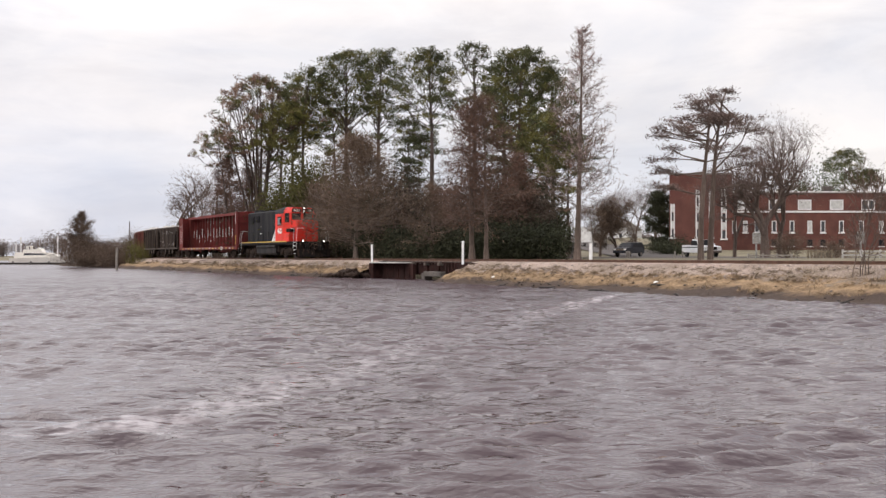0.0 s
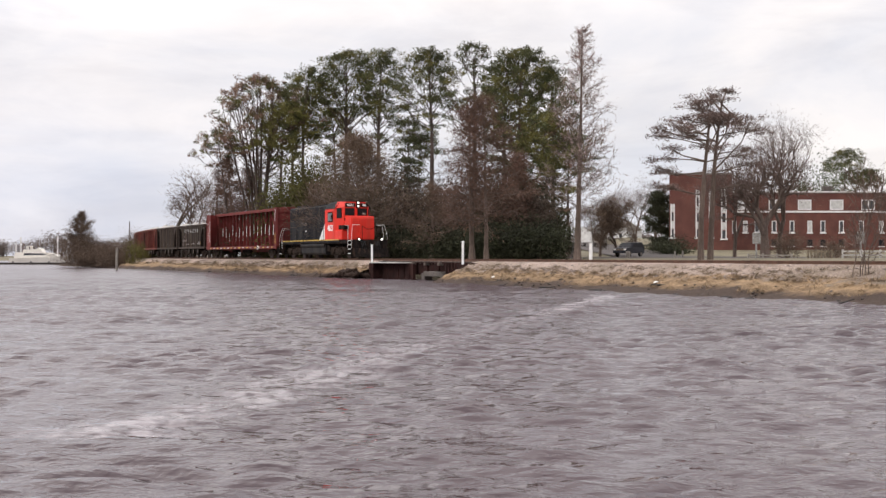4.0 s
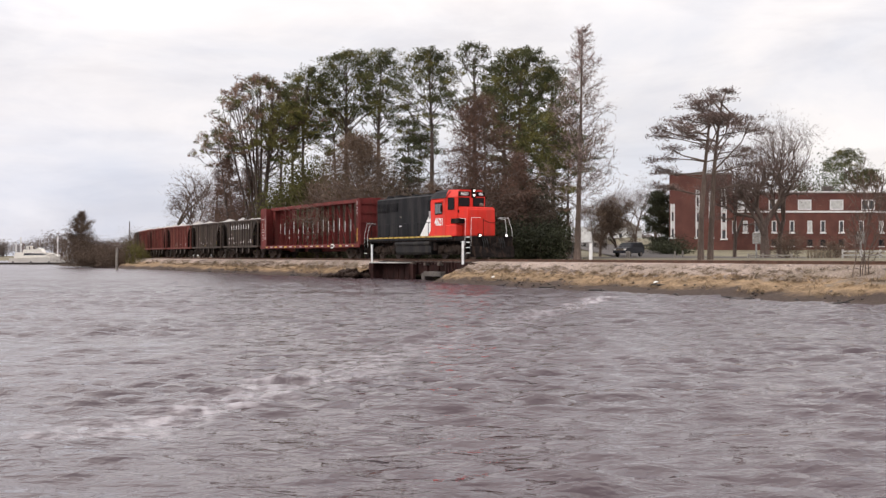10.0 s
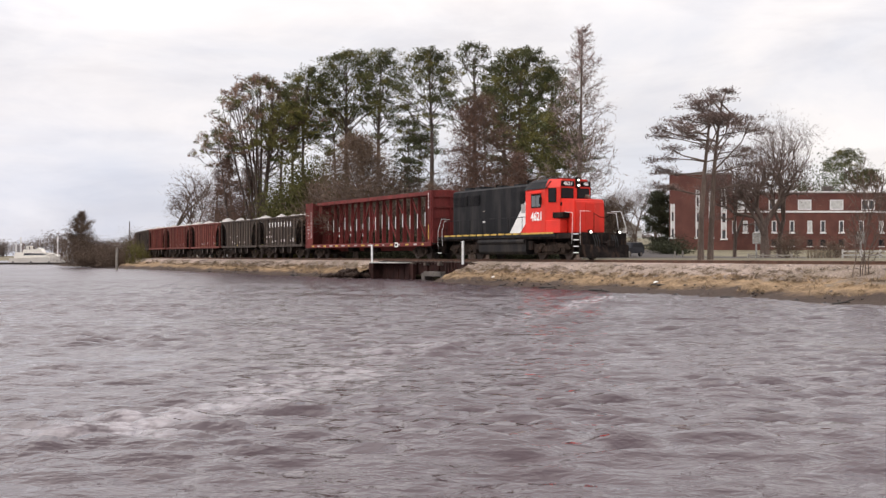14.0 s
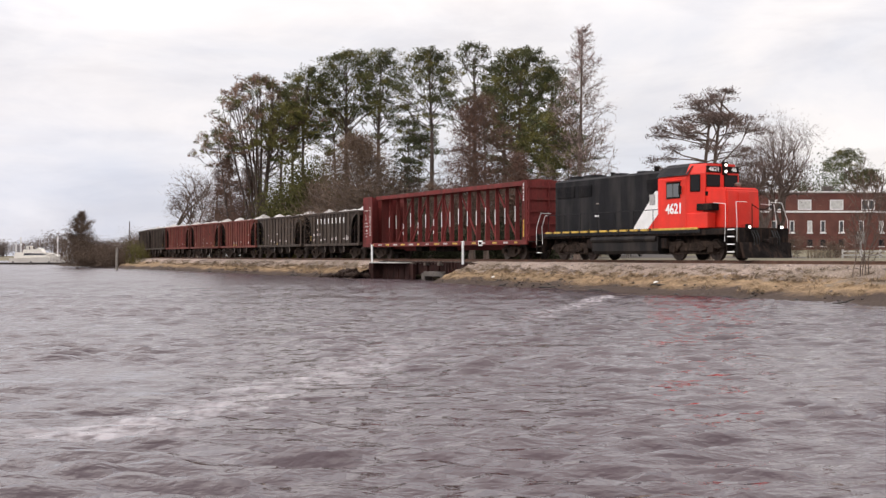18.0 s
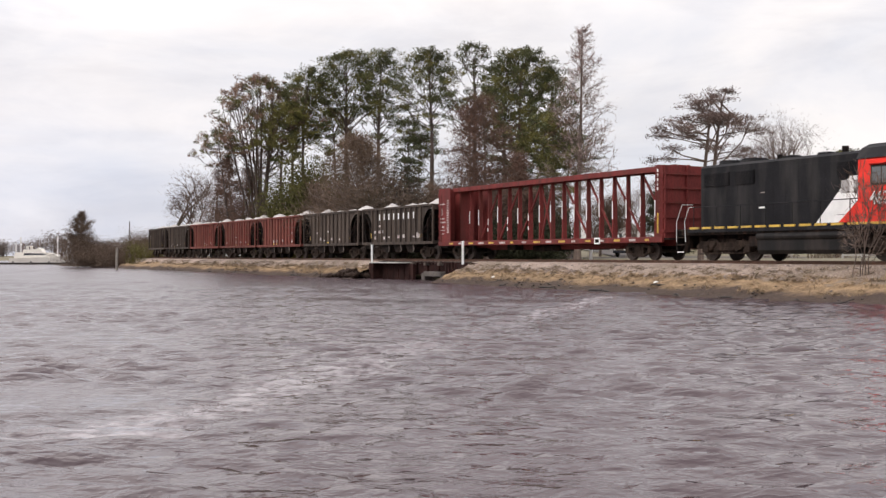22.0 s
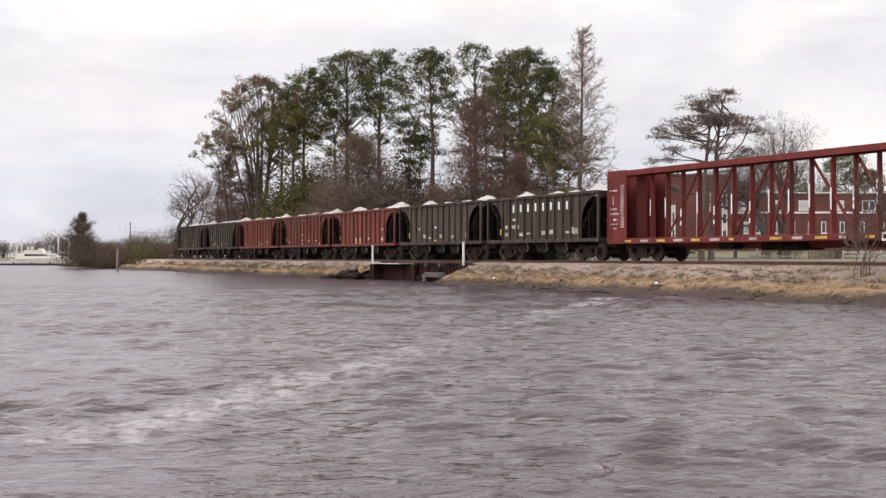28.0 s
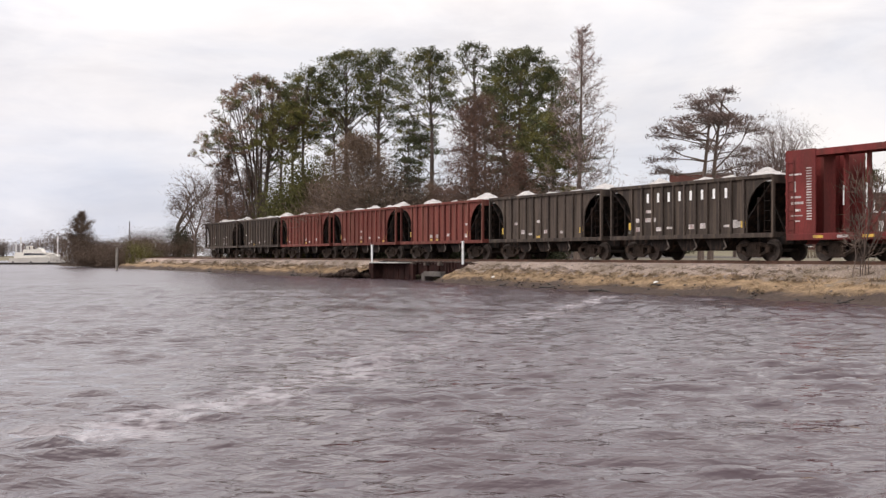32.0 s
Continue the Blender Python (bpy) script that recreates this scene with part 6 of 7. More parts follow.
for i, (sx, sy, sw, sh) in enumerate(((-10.2, 121, 7.0, 10.0), (-6.0, 118, 6.5, 9.5), (-1.0, 114, 6.5, 9.0), (-16.5, 121, 6.5, 8.0), (-9.8, 112, 6.0, 7.5), (-3.2, 104, 5.6, 7.6), (-0.6, 100, 5.2, 7.0), (1.6, 97, 5.2, 7.4), (3.8, 96, 5.0, 7.8), (5.9, 96, 5.0, 7.6), (7.6, 95, 4.0, 7.0))):
    shrub(sx, sy, sw, sh, 120 + i, mat=M_thicket, n=8000, leaf=(.5, .07), z=1.3, name="thicket", label="dense brown leafless thicket under the pines")
for i, (sx, sy) in enumerate(((-5.6, 99), (-3.2, 96), (-0.9, 93), (1.2, 91), (3.4, 89), (5.4, 88), (7.3, 87))):
    shrub(sx, sy, 3.6, 2.7, 140 + i, n=4200, z=1.3, label="low dark evergreen hedge shrub behind the track")
shrub(-44.6, 172, 5.9, 4.4, 85, mat=M_twig, n=9000, leaf=(.5,.03), z=1.3, label="tangled brown leafless thicket")
shrub(-30.1, 156, 6.1, 6.0, 88, mat=M_twig, n=10000, leaf=(.5,.03), z=1.3, label="tangled brown leafless thicket")
shrub(-36.4, 161, 4.0, 5.6, 86, mat=M_shrub, n=8000, leaf=(.2,.09), z=1.3, label="dark ivy-grown evergreen at the foot of the bare tree")
shrub(-40.3, 150, 2.2, 2.9, 87, mat=M_needle_olive, n=900, z=0.6)
shrub(-37.9, 160, 7.1, 4.1, 113, mat=M_twig, n=13000, leaf=(.45,.026), label="tangled brown leafless thicket", z=1.3)
shrub(-41.0, 158, 3.6, 2.3, 114, mat=M_needle_olive, n=5000, leaf=(.2,.05), label="low olive-green shrub at the end of the bank", z=1.3)

# the bushy point by the water at the far end of the bank
BRUSH = dict(mat=M_twig, leaf=(0.5, 0.036), label="tangled brown leafless brush at the water", name="brush")
shrub(-51.0, 165, 7.0, 4.2, 91, z=0.1, n=14000, **BRUSH)
shrub(-48.0, 162, 6.0, 3.4, 94, z=0.1, n=11000, **BRUSH)
shrub(-44.5, 159, 5.5, 2.6, 92, z=0.2, n=9500, **BRUSH)
cypress(-51.6, 164, 7.7, 4.4, 93, z=0.2, first=0.06, count=110, haze=0.4, tip=0.10, power=0.85, fuzz=0.3, rise=0.5, twig=M_twig_warm, label="small leafless cypress on the point")

# ---- the brick building ----


def brick_building():
    bl = empty("brick_building", pose(41.5, 168, 1.3), "long two-storey red brick building with white window frames", "building")
    # x along the front, y into the building; the long wing runs from 0 to 32, the tall block stands at its end
    x1, h = 34.0, 9.45
    part("wall", boxes((0.2, x1, 0.0, 0.45, -1.0, h)), M_brick, bl, "brick front wall of the long wing")
    part("wall", boxes((0.2, x1, 12.0, 12.4, -1.0, h), (x1 - 0.4, x1, 0.45, 12.0, -1.0, h)), M_brick, bl)
    part("roof", boxes((0.0, x1 + 0.1, -0.1, 12.5, h, h + 0.12)), M_wood_grey, bl, "flat roof")
    part("parapet_coping", boxes((0.2, x1 + 0.1, -0.12, 0.5, h + 0.12, h + 0.28), bevel=0.02), M_white_trim, bl, "pale coping along the roof edge")
    part("belt_course", boxes((0.2, x1, -0.10, 0.0, 6.62, 6.90), bevel=0.015), M_white_trim, bl, "pale stone belt course")

    def window(x, z, w, hh, double=False, lit=False, sill=True, fr=0.14):
        wf = part("window", boxes((x - w / 2, x - w / 2 + fr, -0.08, 0.1, z, z + hh), (x + w / 2 - fr, x + w / 2, -0.08, 0.1, z, z + hh), (x - w / 2 + fr, x + w / 2 - fr, -0.08, 0.1, z + hh - fr, z + hh), (x - w / 2 + fr, x + w / 2 - fr, -0.08, 0.1, z, z + fr)), M_white_trim, bl, "white-framed window")
        part("pane", boxes((x - w / 2 + fr, x + w / 2 - fr, -0.03, -0.01, z + fr, z + hh - fr)), M_blind if lit else M_pane, wf)
        if double:
            part("mullion", boxes((x - 0.12, x + 0.12, -0.075, 0.0, z + 0.12, z + hh - 0.14)), M_white_trim, wf)
        if sill:
            part("sill", boxes((x - w / 2 - 0.12, x + w / 2 + 0.12, -0.2, 0.02, z - 0.18, z), bevel=0.015), M_white_trim, wf)
    for i, x in enumerate((2.2, 6.9, 11.15, 15.8, 20.4, 24.9, 29.5)):
        window(x, 7.02, 1.95, 1.5, i in (0, 1, 4, 6), i in (0, 2, 3, 5), False)
    for i, x in enumerate((0.9, 2.5, 4.2, 6.7, 9.3, 11.9, 13.8, 16.5, 19.4, 22.3, 24.4, 27.0, 29.5)):
        window(x, 3.75, 0.68, 1.7, False, i % 4 == 1, fr=0.10)
    for i, x in enumerate((6.7, 9.3, 11.9, 13.8, 16.5, 22.3, 24.4, 27.0)):
        wf = part("basement_window", boxes((x - 0.42, x + 0.42, -0.04, 0.1, 1.75, 2.75)), M_dark_frame, bl, "small dark basement window")
        part("pane", boxes((x - 0.32, x + 0.32, -0.055, -0.041, 1.85, 2.65)), M_dark_pane, wf)
        part("sill", boxes((x - 0.46, x + 0.46, -0.16, 0.02, 1.62, 1.74), bevel=0.015), M_white_trim, wf)
    for x in (7.8, 12.8, 17.4, 21.0):
        part("roof_vent", boxes((x - 0.15, x + 0.15, 2, 2.4, h + 0.1, h + 0.75), bevel=0.03), M_wood_grey, bl)
    part("chimney", boxes((15.3, 16.6, 4, 5.2, h + 0.1, h + 1.3), bevel=0.03), M_concrete, bl)
    # tall block at the end, with narrow strip windows; its plan narrows to the back
    def plan_walls(pts, z0, z1):
        bm = bmesh.new()
        a = [bm.verts.new((x, y, z0)) for x, y in pts]
        b = [bm.verts.new((x, y, z1)) for x, y in pts]
        n = len(pts)
        for k in range(n):
            bm.faces.new((a[k], a[(k + 1) % n], b[(k + 1) % n], b[k]))
        bm.faces.new(b)
        bm.faces.new(a[::-1])
        bmesh.ops.recalc_face_normals(bm, faces=bm.faces)
        return bm
    part("tall_block_wall", plan_walls([(-9.0, -2.4), (0.0, -2.4), (0.0, 12), (-5.6, 12)], -1.0, 12.0), M_brick, bl, "brick walls of the taller block")
    part("tall_block_roof", plan_walls([(-9.1, -2.5), (0.1, -2.5), (0.1, 12.1), (-5.6, 12.1)], 12.0, 12.2), M_wood_grey, bl, "flat roof of the taller block")
    for x, z0, z1, w in ((-8.55, 3.0, 7.8, 0.6), (-4.95, 3.0, 9.8, 0.6), (-3.05, 3.0, 9.8, 0.6), (-1.2, 2.8, 10.0, 0.80)):
        wf = part("strip_window", boxes((x - w / 2, x - w / 2 + 0.16, -2.48, -2.38, z0, z1), (x + w / 2 - 0.16, x + w / 2, -2.48, -2.38, z0, z1), (x - w / 2 - 0.15, x + w / 2 + 0.15, -2.55, -2.38, z0 - 0.2, z0), bevel=0.01), M_white_trim, bl, "tall narrow white strip window")
        nn = int((z1 - z0) / 1.1)
        for k in range(nn):
            zz = z0 + k * (z1 - z0) / nn
            part("pane", boxes((x - w / 2 + 0.16, x + w / 2 - 0.16, -2.43, -2.41, zz + 0.06, zz + (z1 - z0) / nn - 0.06)), M_blind if k % 2 else M_pane, wf)
    return bl


brick_building()

# ---- road, vehicles, fences, signs ----
road = new("road", mesh_of("road", [(10, 106, 1.47), (90, 90, 1.47), (90, 112, 1.47), (38, 124, 1.52), (31, 147.5, 1.60), (31, 240, 4.74), (21, 240, 4.74), (21.8, 147.5, 1.60), (22, 128, 1.52), (10, 122, 1.5)], [(0, 1, 2, 3, 8, 9), (3, 4, 7, 8), (4, 5, 6, 7)], M_asphalt))
tagged(road, "grey asphalt road behind the railway", "road", kind="structure")


def wheel_part(parent, x, y, r):
    bm = bmesh.new()
    bmesh.ops.create_cone(bm, cap_ends=True, segments=20, radius1=r, radius2=r, depth=0.24, matrix=Matrix.Rotation(radians(90), 4, "X"))
    bmesh.ops.bevel(bm, geom=[e for e in bm.edges if e.calc_face_angle(0) > 1], offset=0.03, segments=2, affect="EDGES")
    w = part("wheel", bm, M_tyre, parent, "black tyre", at=pose(x, y, r))
    bm = bmesh.new()
    bmesh.ops.create_cone(bm, cap_ends=True, segments=14, radius1=r * 0.6, radius2=r * 0.5, depth=0.26, matrix=Matrix.Rotation(radians(90), 4, "X"))
    part("rim", bm, M_steel, w)
    return w


def body_shell(outline, half, taper_from, tuck):
    """Extruded side outline, drawn in towards the roof."""
    bm = bmesh.new()
    prism(bm, outline, -half, half)
    for v in bm.verts:
        if v.co.z > taper_from:
            v.co.y *= 1 - tuck * (v.co.z - taper_from)
    bmesh.ops.bevel(bm, geom=list(bm.edges), offset=0.035, segments=2, affect="EDGES")
    return bm


def suv(m, label, lit=True):
    c = empty("suv", m, label, "car")
    part("body", body_shell([(-2.2, 0.42), (2.2, 0.42), (2.25, 0.75), (2.15, 1.02), (1.05, 1.12), (0.45, 1.68), (-1.95, 1.74), (-2.2, 1.1)], 0.92, 1.05, 0.22), M_car_dark, c, "dark painted body")
    for y in (-1, 1):
        bm = bmesh.new()
        prism(bm, [(0.85, 1.14), (0.42, 1.58), (-1.75, 1.62), (-1.95, 1.14)], y * 0.80, y * 0.905)
        part("side_glass", bm, M_dark_pane, c)
        for x in (-1.35, 1.4):
            wheel_part(c, x, y * 0.80, 0.37)
    bm = bmesh.new()
    prism(bm, [(1.10, 1.13), (1.06, 1.10), (0.44, 1.66), (0.50, 1.68)], -0.72, 0.72)
    part("windscreen", bm, M_dark_pane, c)
    part("bumper", boxes((2.15, 2.34, -0.9, 0.9, 0.42, 0.66), bevel=0.04), M_car_dark, c)
    part("grille", boxes((2.2, 2.27, -0.5, 0.5, 0.72, 0.96), bevel=0.02), M_steel, c)
    for y in (-0.68, 0.68):
        part("headlight", boxes((2.12, 2.26, y - 0.17, y + 0.17, 0.76, 0.96), bevel=0.03), M_white_trim, c, "pale headlight")
    part("roof_rack", rods([[(-1.6, y, 1.80), (0.2, y, 1.80)] for y in (-0.6, 0.6)], 0.025), M_steel, c)
    return c


def pickup(m):
    c = empty("pickup_truck", m, "white pickup truck with a dark side stripe", "pickup truck")
    part("cab_body", body_shell([(-0.55, 0.45), (2.75, 0.45), (2.8, 0.8), (2.7, 1.12), (1.45, 1.22), (0.85, 1.82), (-0.45, 1.86), (-0.55, 1.2)], 0.98, 1.15, 0.2), M_car_white, c, "white cab and bonnet")
    part("bed", boxes((-2.75, -0.58, -0.98, -0.90, 0.5, 1.28), (-2.75, -0.58, 0.90, 0.98, 0.5, 1.28), (-2.75, -2.68, -0.9, 0.9, 0.5, 1.28), (-2.75, -0.58, -0.9, 0.9, 0.5, 0.7), bevel=0.02), M_car_white, c, "open white load bed")
    for y in (-1, 1):
        part("stripe", boxes((-2.7, 1.2, y * 0.985, y * 0.99, 0.98, 1.06)), M_car_dark, c, "dark side stripe")
        bm = bmesh.new()
        prism(bm, [(1.2, 1.24), (0.78, 1.72), (-0.35, 1.75), (-0.42, 1.24)], y * 0.84, y * 0.965)
        part("side_glass", bm, M_dark_pane, c)
    bm = bmesh.new()
    prism(bm, [(1.50, 1.23), (1.44, 1.20), (0.83, 1.79), (0.9, 1.82)], -0.76, 0.76)
    part("windscreen", bm, M_dark_pane, c)
    part("bumper", boxes((2.72, 2.95, -0.95, 0.95, 0.45, 0.68), bevel=0.04), M_steel, c, "grey bumper")
    part("grille", boxes((2.74, 2.84, -0.5, 0.5, 0.74, 1.06), bevel=0.02), M_loco_under, c, "dark grille")
    for y in (-0.75, 0.75):
        part("headlight", boxes((2.66, 2.82, y - 0.16, y + 0.16, 0.8, 1.05), bevel=0.03), M_blind, c)
    ws = []
    for y in (-1, 1):
        for x in (-1.75, 1.75):
            ws.append((wheel_part(c, x, y * 0.84, 0.40), x, y * 0.84))
    return c, ws


suv(pose(22.4, 139, 1.54, 0, 0, -128), "dark blue sport utility vehicle parked by the road")
suv(pose(15.6, 144, 1.5, 0, 0, -110), "black sport utility vehicle half hidden by a trunk")
truck, truck_wheels = pickup(pose(30, 132, 1.55))

# low far shore, boat and dock


def far_woods(name, x0, x1, y, h, seed, n, label, mat=None, blade=None, k=150):
    """A belt of distant winter trees: many small crowns of thin blades."""
    rng = np.random.default_rng(seed)
    cx = rng.uniform(x0, x1, n)
    hh = h * (0.75 + 0.25 * np.sin(cx * 0.11) * np.sin(cx * 0.047 + 1)) * rng.uniform(0.8, 1.1, n)
    c, cyl = [], []
    for i in range(n):
        p = rng.normal(size=(k, 3)) * np.array([h * 0.16, h * 0.16, hh[i] * 0.2])
        p += np.array([cx[i], y + rng.uniform(-12, 12), hh[i] * 0.58])
        p[:, 2] = np.clip(p[:, 2], 0.2, hh[i])
        c.append(p)
        cyl.append((np.array([cx[i], y, 0.0]), np.array([cx[i], y, hh[i] * 0.8]), 0.3, 0.12))
    v, f = blades(rng, np.concatenate(c), *(blade or (1.5, 0.16)))
    tv, tf = tubes(cyl, 4)
    ob = new(name, quick_mesh(name, [(v, f, 0), (tv, tf, 0)], [mat or M_far_wood]))
    return tagged(ob, label, "woods", kind="stuff")


far_woods("far_woods", -330, -120, 560, 12.5, 5, 260, "grey-brown winter woods on the far shore", None, (1.1, 0.2), 250).location.z = 0.8
far_woods("grove_thicket", -30, 14, 150, 11.0, 8, 90, "brown winter thicket at the back of the grove", M_thicket, (0.55, 0.07), 400).location.z = 1.3
far_woods("town_woods", -30, 60, 330, 11, 6, 150, "distant leafless trees beyond the town street").location.z = 1.3
far_woods("town_woods", 55, 190, 260, 10, 7, 130, "distant leafless trees beyond the brick building").location.z = 1.3

# ---- far shore: dock, boat, pilings ----
dock = empty("dock", pose(-82, 218, 0), "long low grey timber dock on the far side", "dock")
part("deck", boxes((-30, 12, -1.0, 1.0, 0.18, 0.36)), M_dark_wood, dock)
part("stringer", boxes((-30, 12, -1.05, -0.98, 0.0, 0.18)), M_dark_wood, dock)
for i in range(13):
    part("pile", rods([[(-29.5 + i * 3.4, -0.95, -1.5), (-29.5 + i * 3.4, -0.95, 0.6)]], 0.16, 8), M_dark_wood, dock)

boat = empty("cabin_cruiser", pose(-79.3, 228, 0) @ Matrix.Scale(1.2, 4), "white cabin cruiser moored at the dock", "boat")
bm = bmesh.new()
secs = [(-4.8, 1.5, 0.95), (-2.0, 1.65, 1.0), (1.5, 1.5, 1.15), (3.8, 0.9, 1.35), (5.2, 0.08, 1.55)]
rings = []
for x, w, z in secs:
    rings.append([bm.verts.new(p) for p in ((x, -w, z), (x, -w * 0.85, -0.05), (x, 0, -0.3), (x, w * 0.85, -0.05), (x, w, z))])
for a, b in zip(rings[:-1], rings[1:]):
    for k in range(4):
        bm.faces.new((a[k], a[k + 1], b[k + 1], b[k]))
    bm.faces.new((a[4], a[0], b[0], b[4]))
bm.faces.new(rings[0])
bmesh.ops.recalc_face_normals(bm, faces=bm.faces)
part("hull", bm, M_white_far, boat, "white hull")
bm = bmesh.new()
prism(bm, [(-4.2, 0.95), (3.4, 1.15), (2.4, 1.62), (1.0, 1.92), (-4.0, 1.92)], -1.15, 1.15)
bmesh.ops.bevel(bm, geom=list(bm.edges), offset=0.08, segments=2, affect="EDGES")
part("cabin", bm, M_white_far, boat, "long cream deckhouse")
bm = bmesh.new()
prism(bm, [(-2.9, 1.93), (0.5, 1.93), (0.2, 2.45), (-0.3, 2.75), (-0.5, 2.45), (-2.7, 2.40)], -0.95, 0.95)
bmesh.ops.bevel(bm, geom=list(bm.edges), offset=0.06, segments=2, affect="EDGES")
part("flybridge", bm, M_white_far, boat, "low cream flybridge")
for y in (-1.17, 1.17):
    bm = bmesh.new()
    prism(bm, [(-2.6, 1.45), (1.3, 1.5), (0.7, 1.75), (-2.4, 1.8)], y - 0.01, y + 0.01)
    part("cabin_window", bm, M_pane, boat)
part("rail", rods([[(1.5, -1.4, 1.2), (1.5, -1.4, 1.75), (4.8, -0.3, 2.1), (5.1, 0, 1.6)], [(3.2, -0.95, 1.35), (3.2, -0.95, 1.9)]], 0.03), M_white_far, boat)
part("radar_arch", boxes((-2.2, -1.7, -1.0, 1.0, 2.9, 3.0), (-2.2, -1.8, -1.0, -0.9, 2.5, 3.0), (-2.2, -1.8, 0.9, 1.0, 2.5, 3.0)), M_white_far, boat)
for x, y, h in ((-90, 246, 5.6), (-83.5, 250, 5.9), (-80.5, 248, 5.2), (-92.5, 250, 4.2), (-77, 252, 4.6)):
    pl = part("piling", rods([[(0, 0, -1.5), (0, 0, h)]], 0.17, 8), M_white_trim, at=pose(x, y, 0))
    tagged(pl, "tall pale mooring pile with a light cap", "piling", "mooring piles")
mp = part("mooring_post", rods([[(0, 0, -1.2), (0.05, 0, 2.6)]], 0.15, 10), M_wood_grey, at=pose(-37.9, 134, 0))
tagged(mp, "weathered timber mooring post standing in the shallows", "post")
up = part("utility_pole", rods([[(0, 0, 0), (0, 0, 6.4)]], 0.08, 8), M_bark_dark, at=pose(-51.6, 190, 0.9))
tagged(up, "thin dark utility pole beyond the brush", "pole")


def house(x, y, w, h, turn, label, mat):
    hs = empty("house", pose(x, y, 4.5, 0, 0, turn), label, "house")
    part("wall", boxes((-w / 2, w / 2, -3, 3, 0, h)), mat, hs)
    bm = bmesh.new()
    prism(bm, [(-w / 2 - 0.4, h), (w / 2 + 0.4, h), (0, h + w * 0.36)], -3.3, 3.3)
    part("roof", bm, M_wood_grey, hs, "grey pitched roof")
    for k in range(2):
        wf = part("window", boxes((-w * 0.3 + k * w * 0.4, -w * 0.3 + k * w * 0.4 + 0.9, -3.06, -3.0, 1.0, 2.3), bevel=0.02), M_white_trim, hs)
        part("pane", boxes((-w * 0.3 + k * w * 0.4 + 0.1, -w * 0.3 + k * w * 0.4 + 0.8, -3.08, -3.065, 1.1, 2.2)), M_pane, wf)
    return hs


house(38.5, 262, 5.0, 3.4, 8, "small white house far down the street", M_white_trim)
house(44.5, 280, 6.0, 3.2, 5, "pale house among trees down the street", M_blind)

van = empty("box_truck", pose(25.6, 195, 3.22, 0, 0, -75), "grey box truck standing down the street", "truck")
part("cargo_box", boxes((-3.2, 1.6, -1.15, 1.15, 0.7, 3.2), bevel=0.04), M_blind, van)
part("cab", boxes((1.65, 3.2, -1.05, 1.05, 0.5, 2.2), bevel=0.12), M_wood_grey, van)
for x in (-2.2, 2.3):
    for y in (-1, 1):
        wheel_part(van, x, y * 0.95, 0.42)
for x, y, a in ((28.6, 215, -80), (24.0, 206, -100)):
    suv(pose(x, y, 1.68, 0, 0, a), "dark car parked down the street")

# ---- street furniture behind the track ----
wp = part("marker_post", boxes((-0.085, 0.085, -0.085, 0.085, 0, 1.2), (-0.1, 0.1, -0.1, 0.1, 1.2, 1.24), bevel=0.015), M_white_paint, at=pose(8.45, 66, 1.15))
tagged(wp, "white-painted square post behind the track", "post")


def sign(x, y, h, w, bh):
    sg = empty("sign", pose(x, y, 1.3, 0, 0, 4), "small white signboard on a pale post", "sign", "roadside signs")
    part("post", boxes((-0.07, 0.07, -0.05, 0.05, 0, h)), M_sign_board, sg)
    part("board", boxes((-w / 2, w / 2, -0.1, -0.05, h - bh, h), bevel=0.015), M_sign_board, sg, "dull grey-white board")
    for k in range(4):
        z = h - 0.18 - k * 0.22
        part("lettering", boxes((-w * 0.36, w * (0.36 - 0.08 * (k % 2)), -0.108, -0.101, z, z + 0.09)), M_wood_grey, sg)


sign(28.5, 105, 2.45, 0.75, 1.0)
sign(38.0, 105, 2.55, 0.8, 1.1)


def rail_fence(x0, x1, y, z, h, mat, rails, step, label, picket=None):
    f = empty("fence", pose(x0, y, z), label, "fence")
    n = max(2, int((x1 - x0) / step) + 1)
    for i in range(n):
        x = i * (x1 - x0) / (n - 1)
        part("post", boxes((x - 0.07, x + 0.07, -0.07, 0.07, 0, h + 0.08), bevel=0.012), mat, f)
    for k in range(rails):
        zz = h * (k + 1) / rails - 0.08
        part("rail", boxes((0, x1 - x0, -0.05, -0.01, zz - 0.06, zz + 0.06)), mat, f)
    return f


rail_fence(26.2, 29.9, 99, 1.15, 0.62, M_wood_grey, 2, 1.2, "low grey timber rail fence")
rail_fence(31.0, 33.0, 98, 1.1, 1.0, M_wood_tan, 1, 0.26, "tan timber picket guard")
rail_fence(33.6, 41.5, 97, 1.15, 0.95, M_white_fence, 3, 1.4, "pale three-rail fence by the road")
for x, y in ((18.3, 115), (17.4, 108), (6.0, 100), (6.9, 103), (24.1, 116), (22.5, 112)):
    bo = part("bollard", rods([[(0, 0, 0), (0, 0, 0.75)]], 0.09, 8), M_wood_grey, at=pose(x, y, 1.35))
    tagged(bo, "short grey timber bollard", "bollard", "roadside bollards")

# ---- the near bank: bare bush, driftwood, stones, tufts, litter ----
for bx, bh, bs, bseed, br in ((15.32, 3.9, 0.75, 201, 0.024), (15.05, 2.6, 1.15, 202, 0.018), (15.62, 3.3, 0.85, 203, 0.021), (15.5, 4.2, 0.6, 205, 0.020), (15.4, 2.2, 1.2, 207, 0.018)):
    bare_tree(bx, 42.4, bh, bs, bseed, z=0.78, levels=4, r=br, fork=0.26, haze=0.25, twig=M_twig, label="bare brown bush of thin stems on the bank", name="bush")


